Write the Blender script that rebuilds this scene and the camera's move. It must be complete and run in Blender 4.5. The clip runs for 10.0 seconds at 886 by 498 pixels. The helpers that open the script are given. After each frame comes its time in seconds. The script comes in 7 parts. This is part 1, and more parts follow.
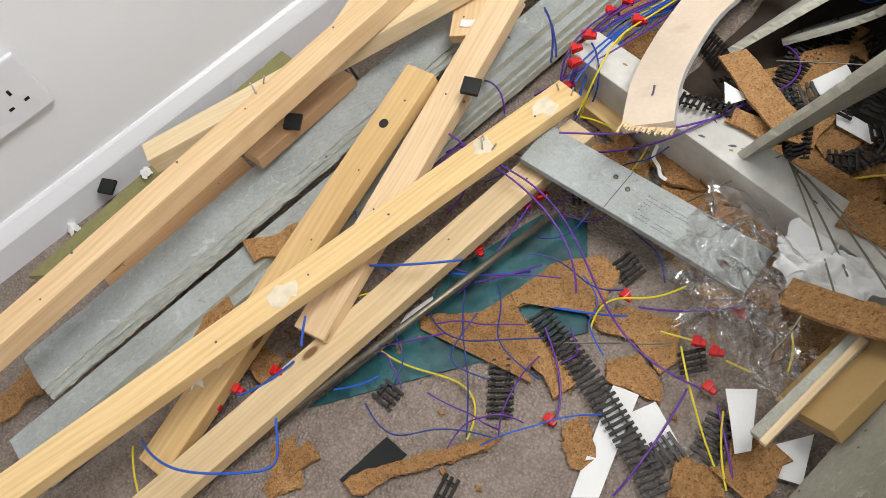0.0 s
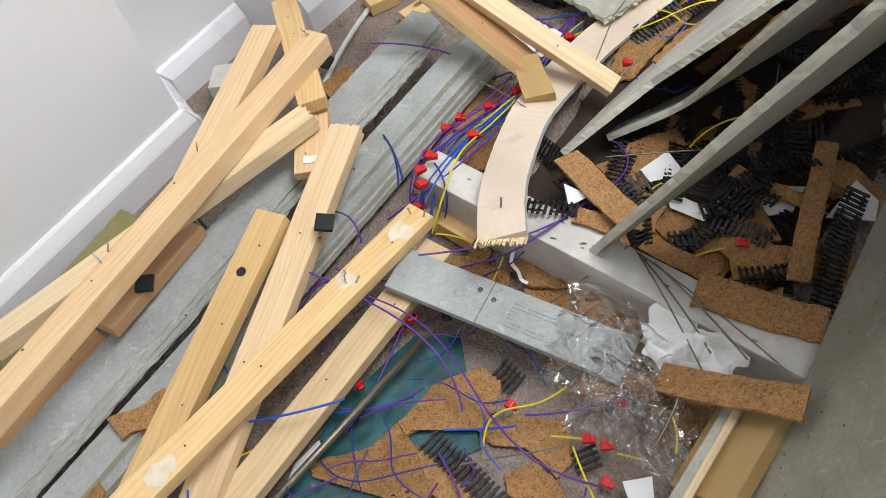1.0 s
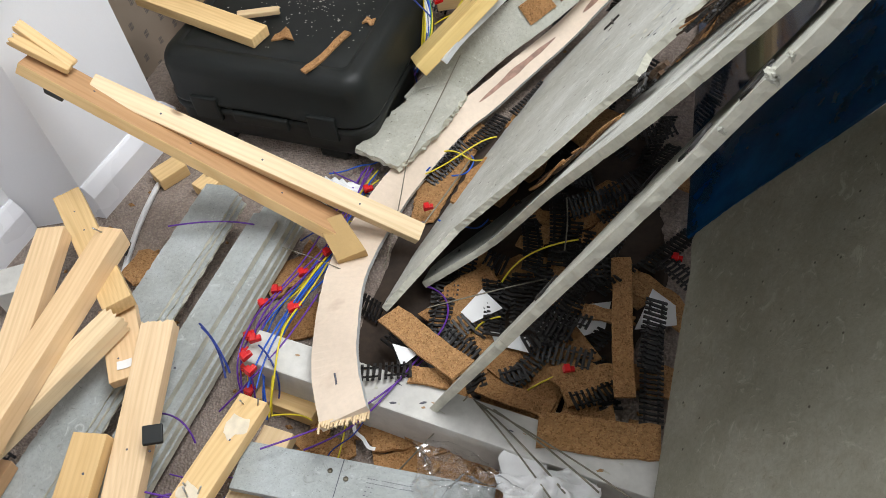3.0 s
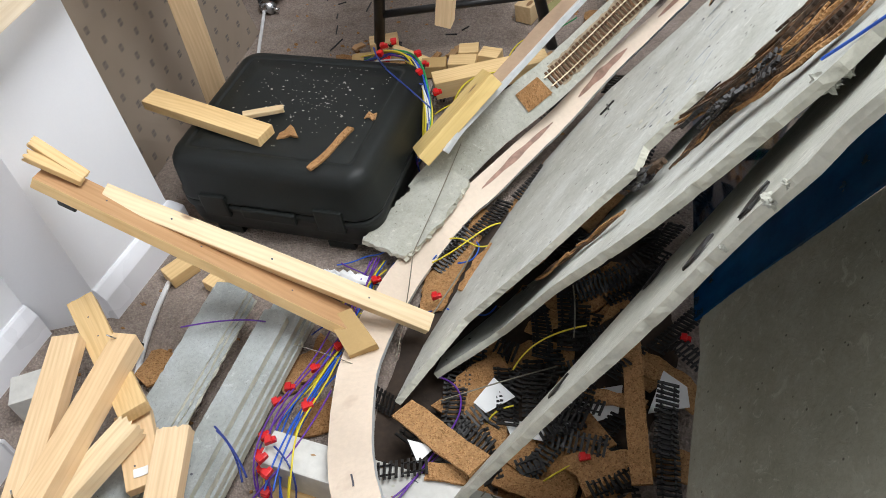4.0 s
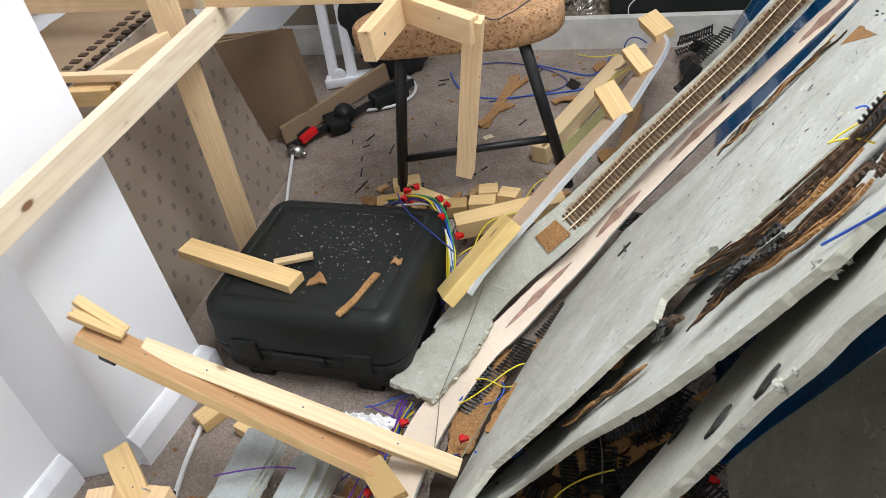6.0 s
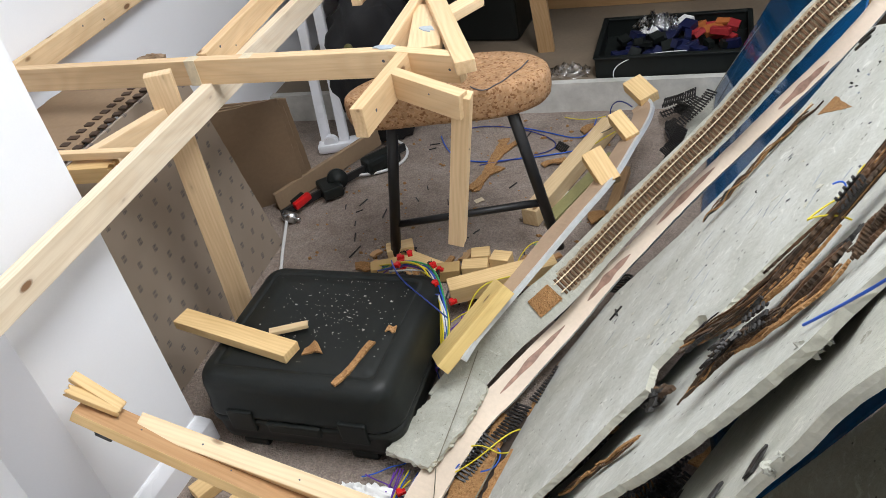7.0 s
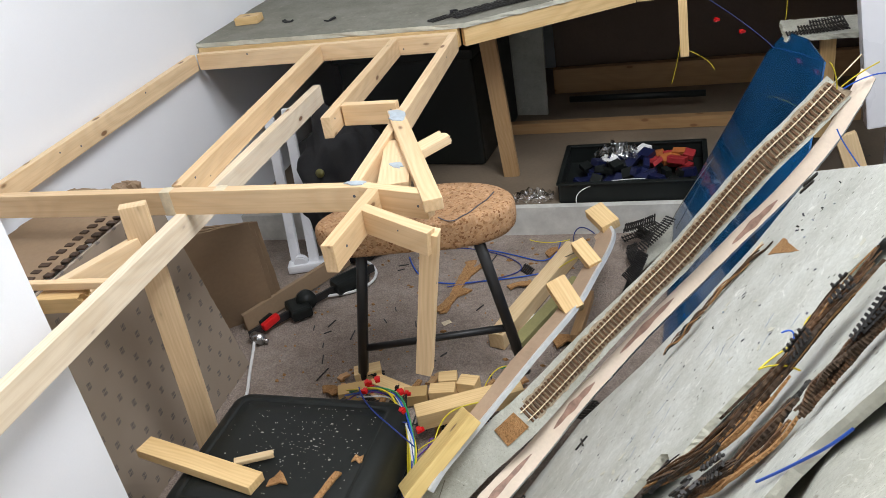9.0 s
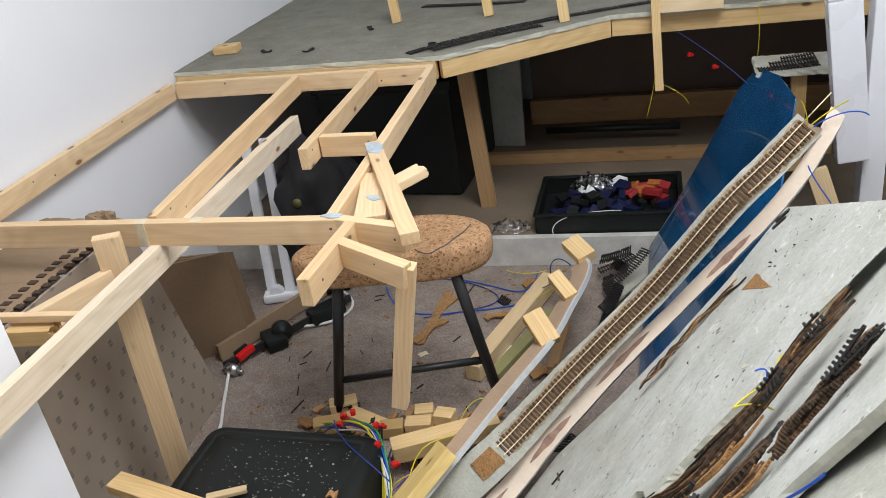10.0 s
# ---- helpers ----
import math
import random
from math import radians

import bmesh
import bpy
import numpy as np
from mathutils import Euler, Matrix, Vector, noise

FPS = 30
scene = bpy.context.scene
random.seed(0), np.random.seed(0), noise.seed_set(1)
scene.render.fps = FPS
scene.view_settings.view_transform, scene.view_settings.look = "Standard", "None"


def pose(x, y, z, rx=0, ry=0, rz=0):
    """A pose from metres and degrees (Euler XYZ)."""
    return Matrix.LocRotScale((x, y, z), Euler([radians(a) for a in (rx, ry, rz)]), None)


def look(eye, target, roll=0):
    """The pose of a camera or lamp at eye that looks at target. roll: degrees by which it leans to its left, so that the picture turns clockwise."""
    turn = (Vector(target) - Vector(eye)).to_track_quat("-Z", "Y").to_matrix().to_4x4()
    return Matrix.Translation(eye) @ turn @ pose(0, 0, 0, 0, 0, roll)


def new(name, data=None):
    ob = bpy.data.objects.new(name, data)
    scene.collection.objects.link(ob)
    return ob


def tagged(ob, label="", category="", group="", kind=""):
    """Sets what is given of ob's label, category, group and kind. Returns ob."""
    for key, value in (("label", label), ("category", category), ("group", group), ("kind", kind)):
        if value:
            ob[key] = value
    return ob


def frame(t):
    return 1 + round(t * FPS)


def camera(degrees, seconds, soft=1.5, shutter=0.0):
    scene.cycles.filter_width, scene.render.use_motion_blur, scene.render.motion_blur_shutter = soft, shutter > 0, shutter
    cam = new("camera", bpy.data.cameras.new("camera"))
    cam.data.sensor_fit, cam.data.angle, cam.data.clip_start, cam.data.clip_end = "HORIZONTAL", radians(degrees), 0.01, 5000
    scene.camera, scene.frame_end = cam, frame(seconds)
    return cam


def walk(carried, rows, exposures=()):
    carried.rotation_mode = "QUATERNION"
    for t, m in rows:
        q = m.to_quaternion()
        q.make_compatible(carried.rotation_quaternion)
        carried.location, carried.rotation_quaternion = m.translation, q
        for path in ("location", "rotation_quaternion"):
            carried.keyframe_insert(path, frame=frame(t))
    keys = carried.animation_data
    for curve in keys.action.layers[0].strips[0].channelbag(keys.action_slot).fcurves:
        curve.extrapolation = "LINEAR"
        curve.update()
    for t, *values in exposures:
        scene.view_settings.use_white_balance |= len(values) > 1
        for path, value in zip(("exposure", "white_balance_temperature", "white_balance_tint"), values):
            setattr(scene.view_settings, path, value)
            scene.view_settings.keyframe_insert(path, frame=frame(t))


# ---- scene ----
cam = camera(55.9, 10.0, soft=0.7)
PATH = [
    (0, (0.004, 0.151, 0.857), (-1.014, 0.577, -0.812), -23.7),
    (0.5, (-0.013, 0.163, 0.863), (-0.943, 0.783, -0.795), -19.9),
    (1, (-0.022, 0.174, 0.878), (-0.899, 0.969, -0.735), -17.1),
    (1.5, (-0.022, 0.19, 0.887), (-0.808, 1.113, -0.704), -14.4),
    (2, (-0.039, 0.209, 0.907), (-0.689, 1.232, -0.684), -11.2),
    (2.5, (-0.047, 0.225, 0.917), (-0.618, 1.313, -0.661), -9.6),
    (2.7, (-0.055, 0.227, 0.924), (-0.601, 1.343, -0.643), -9.0),
    (3.8, (-0.067, 0.254, 0.971), (-0.624, 1.485, -0.504), -10.9),
    (4, (-0.069, 0.254, 0.976), (-0.638, 1.508, -0.474), -11.3),
    (4.5, (-0.07, 0.253, 0.992), (-0.664, 1.552, -0.408), -12.0),
    (5, (-0.071, 0.257, 1.011), (-0.692, 1.597, -0.338), -12.6),
    (5.5, (-0.069, 0.258, 1.025), (-0.705, 1.639, -0.274), -12.6),
    (6.8, (-0.064, 0.264, 1.063), (-0.696, 1.754, -0.113), -12.4),
    (7, (-0.062, 0.263, 1.069), (-0.691, 1.769, -0.088), -12.5),
    (7.5, (-0.056, 0.266, 1.082), (-0.659, 1.815, -0.031), -11.7),
    (8, (-0.055, 0.266, 1.094), (-0.622, 1.855, 0.021), -10.7),
    (8.5, (-0.054, 0.265, 1.105), (-0.61, 1.893, 0.086), -10.1),
    (9, (-0.053, 0.263, 1.117), (-0.609, 1.927, 0.158), -10.0),
    (9.5, (-0.053, 0.264, 1.126), (-0.597, 1.958, 0.212), -9.7),
    (10, (-0.051, 0.269, 1.126), (-0.555, 1.977, 0.214), -8.8),
]
walk(cam, [(t, look(eye, target, roll)) for t, eye, target, roll in PATH], [(0.0, -0.02, 6900, 10), (1.0, -0.06, 6700, 10), (2.5, -0.06, 6650, 10), (4.0, 0.04, 6500, 10), (5.5, 0.04, 6500, 10), (7.0, -0.06, 6550, 10), (7.5, -0.09, 6550, 10), (9.0, -0.05, 6550, 10), (9.5, -0.15, 6550, 10), (10.0, -0.16, 6550, 10)])

# ---- light: daylight through a rooflight and a window behind, in a closed room ----
world = bpy.data.worlds.new("world")
scene.world = world
world.use_nodes = True
sky = world.node_tree.nodes.new("ShaderNodeTexSky")
sky.sky_type, sky.sun_disc = "NISHITA", False
sky.sun_elevation, sky.sun_rotation = radians(50), radians(200)
world.node_tree.links.new(sky.outputs[0], world.node_tree.nodes["Background"].inputs[0])
world.node_tree.nodes["Background"].inputs[1].default_value = 0.1
scene.view_settings.exposure = 0.0


def area_light(name, m, sx, sy, watts, colour):
    data = bpy.data.lights.new(name, "AREA")
    data.shape, data.size, data.size_y, data.energy, data.color = "RECTANGLE", sx, sy, watts, colour
    ob = new(name, data)
    ob.matrix_basis = m
    return ob


area_light("rooflight_daylight", pose(0.25, 1.08, 2.20, 0, 25, 0), 0.7, 1.2, 45, (0.95, 0.975, 1.0))
area_light("window_daylight", pose(-0.25, -1.52, 1.45, 90, 0, 0), 1.1, 1.0, 3.2, (1.0, 0.97, 0.93))

# ---- materials ----


def nodes_of(name):
    m = bpy.data.materials.new(name)
    m.use_nodes = True
    nt = m.node_tree
    return m, nt, nt.nodes["Principled BSDF"]


def add(nt, kind, **values):
    n = nt.nodes.new(kind)
    for k, v in values.items():
        n.inputs[k.replace("_", " ")].default_value = v
    return n


def coords(nt, stretch=(1, 1, 1)):
    tc = nt.nodes.new("ShaderNodeTexCoord")
    oi = nt.nodes.new("ShaderNodeObjectInfo")
    mul = add(nt, "ShaderNodeVectorMath")
    mul.operation = "MULTIPLY"
    mul.inputs[1].default_value = (7.3, 3.1, 5.7)
    nt.links.new(oi.outputs["Random"], mul.inputs[0])
    plus = add(nt, "ShaderNodeVectorMath")
    nt.links.new(tc.outputs["Object"], plus.inputs[0])
    nt.links.new(mul.outputs[0], plus.inputs[1])
    mp = add(nt, "ShaderNodeMapping", Scale=stretch)
    nt.links.new(plus.outputs[0], mp.inputs[0])
    return mp.outputs[0], oi.outputs["Random"]


def ramp(nt, src, stops):
    r = nt.nodes.new("ShaderNodeValToRGB")
    while len(r.color_ramp.elements) < len(stops):
        r.color_ramp.elements.new(0.5)
    for e, (p, c) in zip(r.color_ramp.elements, stops):
        e.position, e.color = p, (*c, 1) if len(c) == 3 else c
    nt.links.new(src, r.inputs[0])
    return r.outputs[0]


def mixed(nt, fac, a, b, mode="MIX"):
    m = nt.nodes.new("ShaderNodeMix")
    m.data_type, m.blend_type = "RGBA", mode
    for sock, v in ((m.inputs[0], fac), (m.inputs[6], a), (m.inputs[7], b)):
        if isinstance(v, (int, float)):
            sock.default_value = v
        elif isinstance(v, tuple):
            sock.default_value = (*v, 1)
        else:
            nt.links.new(v, sock)
    return m.outputs[2]


def bump(nt, bsdf, src, strength, dist):
    b = add(nt, "ShaderNodeBump", Strength=strength, Distance=dist)
    nt.links.new(src, b.inputs["Height"])
    nt.links.new(b.outputs[0], bsdf.inputs["Normal"])


def tone(c, k):
    return tuple(min(1.0, v * k) for v in c)


def plain(name, c, rough=0.6, metal=0.0, vary=0.12, big=6.0, fine=120.0, relief=0.15, depth=0.001, spec=0.5, coat=0.0):
    """A surface with broad and fine variation and a fine relief."""
    m, nt, b = nodes_of(name)
    v, rnd = coords(nt)
    n1 = add(nt, "ShaderNodeTexNoise", Scale=big, Detail=4.0)
    n2 = add(nt, "ShaderNodeTexNoise", Scale=fine, Detail=3.0, Roughness=0.65)
    for n in (n1, n2):
        nt.links.new(v, n.inputs["Vector"])
    c1 = ramp(nt, n1.outputs[0], [(0.3, tone(c, 1 - vary)), (0.7, tone(c, 1 + vary))])
    c2 = ramp(nt, n2.outputs[0], [(0.3, (1 - vary,) * 3), (0.7, (1.0,) * 3)])
    nt.links.new(mixed(nt, 0.8, c1, c2, "MULTIPLY"), b.inputs["Base Color"])
    r = ramp(nt, n1.outputs[0], [(0.3, (max(0.03, rough - 0.08),) * 3), (0.7, (min(1, rough + 0.08),) * 3)])
    nt.links.new(r, b.inputs["Roughness"])
    b.inputs["Metallic"].default_value = metal
    b.inputs["Specular IOR Level"].default_value = spec
    b.inputs["Coat Weight"].default_value = coat
    bump(nt, b, n2.outputs[0], relief, depth)
    return m


def timber(name, pale, dark, knots=True, line=42.0):
    """Planed softwood with the grain along the piece's own x axis."""
    m, nt, b = nodes_of(name)
    v, rnd = coords(nt, (0.9, 9.0, 9.0))
    warp = add(nt, "ShaderNodeTexNoise", Scale=1.6, Detail=2.0)
    nt.links.new(v, warp.inputs["Vector"])
    grain = add(nt, "ShaderNodeTexNoise", Scale=line * 0.22, Detail=5.0, Roughness=0.6, Distortion=0.6)
    nt.links.new(v, grain.inputs["Vector"])
    rings = nt.nodes.new("ShaderNodeTexWave")
    rings.bands_direction = "Y"
    for k, x in (("Scale", line * 0.11), ("Distortion", 5.0), ("Detail", 2.5), ("Detail Scale", 0.22)):
        rings.inputs[k].default_value = x
    wv, _ = coords(nt, (2.6, 7.0, 7.0))
    bend = add(nt, "ShaderNodeTexNoise", Scale=1.0, Detail=1.0)
    nt.links.new(wv, bend.inputs["Vector"])
    sway = add(nt, "ShaderNodeVectorMath")
    sway.operation = "SCALE"
    sway.inputs["Scale"].default_value = 0.85
    nt.links.new(bend.outputs["Color"], sway.inputs[0])
    bent = add(nt, "ShaderNodeVectorMath")
    nt.links.new(v, bent.inputs[0])
    nt.links.new(sway.outputs[0], bent.inputs[1])
    nt.links.new(bent.outputs[0], rings.inputs["Vector"])
    base = ramp(nt, rings.outputs["Fac"], [(0.0, tuple(0.78 * a + 0.22 * b for a, b in zip(pale, dark))), (0.28, tone(pale, 0.95)), (0.9, pale)])
    broad = ramp(nt, warp.outputs[0], [(0.35, (0.90, 0.86, 0.80)), (0.6, (1, 1, 1))])
    base = mixed(nt, 0.8, base, broad, "MULTIPLY")
    fine = ramp(nt, grain.outputs[0], [(0.35, (0.88, 0.84, 0.78)), (0.6, (1, 1, 1))])
    col = mixed(nt, 0.6, base, fine, "MULTIPLY")
    hv, _ = coords(nt, (1.2, 150.0, 150.0))
    hair = add(nt, "ShaderNodeTexNoise", Scale=1.5, Detail=3.0, Roughness=0.6)
    nt.links.new(hv, hair.inputs["Vector"])
    col = mixed(nt, 0.34, col, ramp(nt, hair.outputs[0], [(0.36, (0.80, 0.73, 0.64)), (0.52, (1, 1, 1))]), "MULTIPLY")
    shade = ramp(nt, rnd, [(0.0, (0.86, 0.80, 0.72)), (0.5, (1, 1, 1)), (1.0, (1.0, 0.95, 0.88))])
    col = mixed(nt, 1.0, col, shade, "MULTIPLY")
    if knots:
        kv, _ = coords(nt, (8.0, 19.0, 19.0))
        vor = add(nt, "ShaderNodeTexVoronoi", Scale=1.0, Randomness=1.0)
        nt.links.new(kv, vor.inputs["Vector"])
        kf = ramp(nt, vor.outputs["Distance"], [(0.07, (0.95, 0.95, 0.95)), (0.09, (0.6, 0.6, 0.6)), (0.11, (0.12, 0.12, 0.12)), (0.17, (0, 0, 0))])
        col = mixed(nt, kf, col, (0.20, 0.095, 0.04))
    nt.links.new(col, b.inputs["Base Color"])
    b.inputs["Roughness"].default_value = 0.55
    b.inputs["Specular IOR Level"].default_value = 0.35
    bump(nt, b, grain.outputs[0], 0.12, 0.0008)
    return m


def granules(name, cols, scale, rough=0.9, relief=0.5, depth=0.002, broad=0.25):
    """Pressed granules: cork and the like."""
    m, nt, b = nodes_of(name)
    v, rnd = coords(nt)
    vor = add(nt, "ShaderNodeTexVoronoi", Scale=scale)
    vor2 = add(nt, "ShaderNodeTexVoronoi", Scale=scale * 0.37)
    n = add(nt, "ShaderNodeTexNoise", Scale=9.0, Detail=3.0)
    for k in (vor, vor2, n):
        nt.links.new(v, k.inputs["Vector"])
    sep = nt.nodes.new("ShaderNodeSeparateColor")
    nt.links.new(vor.outputs["Color"], sep.inputs[0])
    c = ramp(nt, sep.outputs[0], [(i / (len(cols) - 1), x) for i, x in enumerate(cols)])
    sep2 = nt.nodes.new("ShaderNodeSeparateColor")
    nt.links.new(vor2.outputs["Color"], sep2.inputs[0])
    c = mixed(nt, 0.55, c, ramp(nt, sep2.outputs[1], [(0.0, (0.72,) * 3), (1.0, (1.15,) * 3)]), "MULTIPLY")
    c = mixed(nt, 0.8, c, ramp(nt, n.outputs[0], [(0.3, (1 - broad,) * 3), (0.7, (1.0,) * 3)]), "MULTIPLY")
    c = mixed(nt, 1.0, c, ramp(nt, rnd, [(0.0, (0.78, 0.74, 0.7)), (1.0, (1, 1, 1))]), "MULTIPLY")
    nt.links.new(c, b.inputs["Base Color"])
    b.inputs["Roughness"].default_value = rough
    b.inputs["Specular IOR Level"].default_value = 0.2
    bump(nt, b, vor.outputs["Distance"], relief, depth)
    return m


PINE = timber("pine", (0.86, 0.64, 0.34), (0.60, 0.36, 0.14))
PINE_PALE = timber("pale_pine", (0.86, 0.70, 0.46), (0.68, 0.47, 0.24))
PINE_FRAME = timber("light_pine", (0.86, 0.655, 0.42), (0.64, 0.42, 0.22))
# Reddish timber; also the shade tone painted on the leaning planks.
PINE_RED_SHADE = timber("reddish_shade_pine", (0.56, 0.35, 0.19), (0.42, 0.23, 0.11))
PINE_WHITE = timber("bleached_pine", (0.88, 0.77, 0.61), (0.68, 0.52, 0.34))
PINE_OLD = timber("aged_pine", (0.45, 0.29, 0.15), (0.30, 0.17, 0.08))
PINE_YELLOW = timber("yellow_pine", (0.86, 0.66, 0.28), (0.62, 0.40, 0.14))
PLY = plain("birch_ply_face", (0.74, 0.615, 0.49), 0.6, vary=0.10, big=7, fine=160)


def stained(m, colour, scale, low, high, most):
    """Lays brown stains of an uneven shape over a material's colour."""
    nt = m.node_tree
    b = next(k for k in nt.nodes if k.type == "BSDF_PRINCIPLED")
    old = b.inputs["Base Color"].links[0].from_socket
    v, _ = coords(nt, (1.0, 1.0, 1.0))
    n = add(nt, "ShaderNodeTexNoise", Scale=scale, Detail=4.0, Roughness=0.6, Distortion=0.6)
    nt.links.new(v, n.inputs["Vector"])
    nt.links.new(mixed(nt, ramp(nt, n.outputs[0], [(low, (0, 0, 0)), (high, (most,) * 3)]), old, colour), b.inputs["Base Color"])


stained(PLY, (0.34, 0.20, 0.13), 10.0, 0.62, 0.76, 0.6)

MDF = plain("fibreboard", (0.47, 0.31, 0.125), 0.75, vary=0.08, fine=300)
OLIVE = plain("olive_board", (0.26, 0.24, 0.10), 0.8, vary=0.2)


def pulp_board(name, lift, specks, hue=(1, 1, 1)):
    m, nt, b = nodes_of(name)
    v, rnd = coords(nt)
    n1 = add(nt, "ShaderNodeTexNoise", Scale=11.0, Detail=6.0, Roughness=0.65)
    n2 = add(nt, "ShaderNodeTexNoise", Scale=190.0, Detail=4.0, Roughness=0.7)
    n3 = add(nt, "ShaderNodeTexNoise", Scale=46.0, Detail=4.0, Roughness=0.75, Distortion=1.2)
    vor = add(nt, "ShaderNodeTexVoronoi", Scale=55.0)
    for k in (n1, n2, n3, vor):
        nt.links.new(v, k.inputs["Vector"])
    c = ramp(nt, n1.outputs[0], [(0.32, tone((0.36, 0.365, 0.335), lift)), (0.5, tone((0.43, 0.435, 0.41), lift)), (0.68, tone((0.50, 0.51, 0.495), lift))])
    c = mixed(nt, 0.7, c, ramp(nt, n2.outputs[0], [(0.35, (0.82,) * 3), (0.6, (1.0,) * 3)]), "MULTIPLY")
    c = mixed(nt, ramp(nt, n3.outputs[0], [(0.58, (0, 0, 0)), (0.70, (0.8, 0.8, 0.8))]), c, tone((0.60, 0.60, 0.575), lift))
    c = mixed(nt, ramp(nt, n3.outputs[0], [(0.27, (0.75, 0.75, 0.75)), (0.37, (0, 0, 0))]), c, (0.22, 0.21, 0.18))
    c = mixed(nt, ramp(nt, vor.outputs["Distance"], [(specks * 0.5, (0.85, 0.85, 0.85)), (specks, (0, 0, 0))]), c, (0.07, 0.065, 0.055))
    sv, _ = coords(nt, (9.0, 60.0, 60.0))
    n4 = add(nt, "ShaderNodeTexNoise", Scale=1.6, Detail=3.0, Roughness=0.6)
    nt.links.new(sv, n4.inputs["Vector"])
    c = mixed(nt, ramp(nt, n4.outputs[0], [(0.68, (0, 0, 0)), (0.74, (0.3, 0.3, 0.3))]), c, (0.20, 0.19, 0.16))
    fv, _ = coords(nt, (420.0, 700.0, 700.0))
    n5 = add(nt, "ShaderNodeTexNoise", Scale=1.0, Detail=2.0, Roughness=0.6)
    nt.links.new(fv, n5.inputs["Vector"])
    c = mixed(nt, ramp(nt, n5.outputs[0], [(0.62, (0, 0, 0)), (0.74, (0.7, 0.7, 0.7))]), c, (0.19, 0.18, 0.16))
    c = mixed(nt, ramp(nt, n5.outputs[0], [(0.26, (0.4, 0.4, 0.4)), (0.34, (0, 0, 0))]), c, tone((0.66, 0.66, 0.64), lift))
    c = mixed(nt, 1.0, c, hue, "MULTIPLY")
    nt.links.new(c, b.inputs["Base Color"])
    b.inputs["Roughness"].default_value = 0.92
    b.inputs["Specular IOR Level"].default_value = 0.2
    bump(nt, b, n3.outputs[0], 0.5, 0.0016)
    return m


SUNDEALA = pulp_board("grey_pulp_board", 1.02, 0.07, (1.0, 0.985, 0.90))
# Brownish grime, with the broad board's shade also put into the low lift.
SUNDEALA_DIRTY_SHADED = pulp_board("grimy_shaded_pulp_board", 0.72, 0.10, (1.0, 0.95, 0.80))
# Far board: the weaker light at the back is painted in as a low lift.
SUNDEALA_FAR_DIM = pulp_board("far_dimmed_pulp_board", 0.55, 0.08, (1.0, 0.96, 0.84))
SUNDEALA_BLUE = pulp_board("blue_grey_pulp_board", 0.97, 0.05, (0.93, 0.98, 1.01))
SUNDEALA_WHITE = pulp_board("whitened_pulp_board", 1.28, 0.13, (0.985, 0.985, 0.95))
SUNDEALA_RAW = plain("torn_pulp_board", (0.56, 0.55, 0.46), 0.95, vary=0.14, big=40, fine=260, relief=0.5, depth=0.001, spec=0.2)
CORK = granules("cork", [(0.29, 0.145, 0.055), (0.45, 0.245, 0.105), (0.52, 0.29, 0.125), (0.48, 0.26, 0.11), (0.58, 0.345, 0.16)], 560, 0.9, 0.6, 0.0024)
CORK_SEAT = granules("pressed_cork", [(0.26, 0.12, 0.05), (0.52, 0.31, 0.16), (0.57, 0.35, 0.20), (0.50, 0.29, 0.15), (0.62, 0.40, 0.24)], 260, 0.75, 0.25, 0.001)
CARDBOARD = plain("brown_card", (0.30, 0.205, 0.125), 0.85, vary=0.1, big=5, fine=90)
WALL = plain("white_wall_paint", (0.86, 0.87, 0.90), 0.75, vary=0.02, big=2, fine=300, relief=0.06)
GLOSS = plain("white_gloss_paint", (0.83, 0.84, 0.88), 0.28, vary=0.02, big=4, fine=60, relief=0.04)
WHITE_PAINT = plain("scuffed_white_paint", (0.60, 0.59, 0.55), 0.5, vary=0.14, big=18, fine=90, relief=0.2)
PAPER = plain("white_paper", (0.82, 0.82, 0.81), 0.8, vary=0.03, big=20, fine=400, relief=0.05)
BLACK = plain("black_moulded_plastic", (0.009, 0.0115, 0.0108), 0.5, vary=0.2, big=9, fine=500, relief=0.18, depth=0.0006, spec=0.35)
SLEEPER = plain("black_sleeper_plastic", (0.018, 0.016, 0.015), 0.5, vary=0.25, big=40)
SLEEPER_BROWN = plain("rusty_sleeper_plastic", (0.12, 0.058, 0.024), 0.75, vary=0.25, big=60)
RAIL = plain("nickel_rail", (0.80, 0.66, 0.45), 0.4, metal=0.3, vary=0.12, big=60)
STEEL = plain("steel", (0.55, 0.55, 0.55), 0.3, metal=0.95, vary=0.1, big=40)
DARK_STEEL = plain("dull_steel_wire", (0.24, 0.22, 0.17), 0.45, metal=0.8, vary=0.2, big=40)
TUBE = plain("black_powder_coat", (0.016, 0.016, 0.017), 0.4, vary=0.1)
W_BLUE = plain("blue_insulation", (0.015, 0.10, 0.55), 0.38, vary=0.1)
W_NAVY = plain("dark_blue_insulation", (0.012, 0.035, 0.23), 0.4, vary=0.1)
W_PURPLE = plain("purple_insulation", (0.115, 0.028, 0.30), 0.4, vary=0.1)
W_YELLOW = plain("yellow_insulation", (0.72, 0.58, 0.03), 0.4, vary=0.1)
W_WHITE = plain("white_cable", (0.72, 0.72, 0.72), 0.4, vary=0.05)
W_GREEN = plain("green_insulation", (0.03, 0.32, 0.10), 0.4)
RED = plain("red_connector_plastic", (0.62, 0.012, 0.014), 0.3, vary=0.12)
TEAL = plain("teal_printed_sheet", (0.035, 0.13, 0.145), 0.25, vary=0.45, big=22, fine=60, relief=0.05)
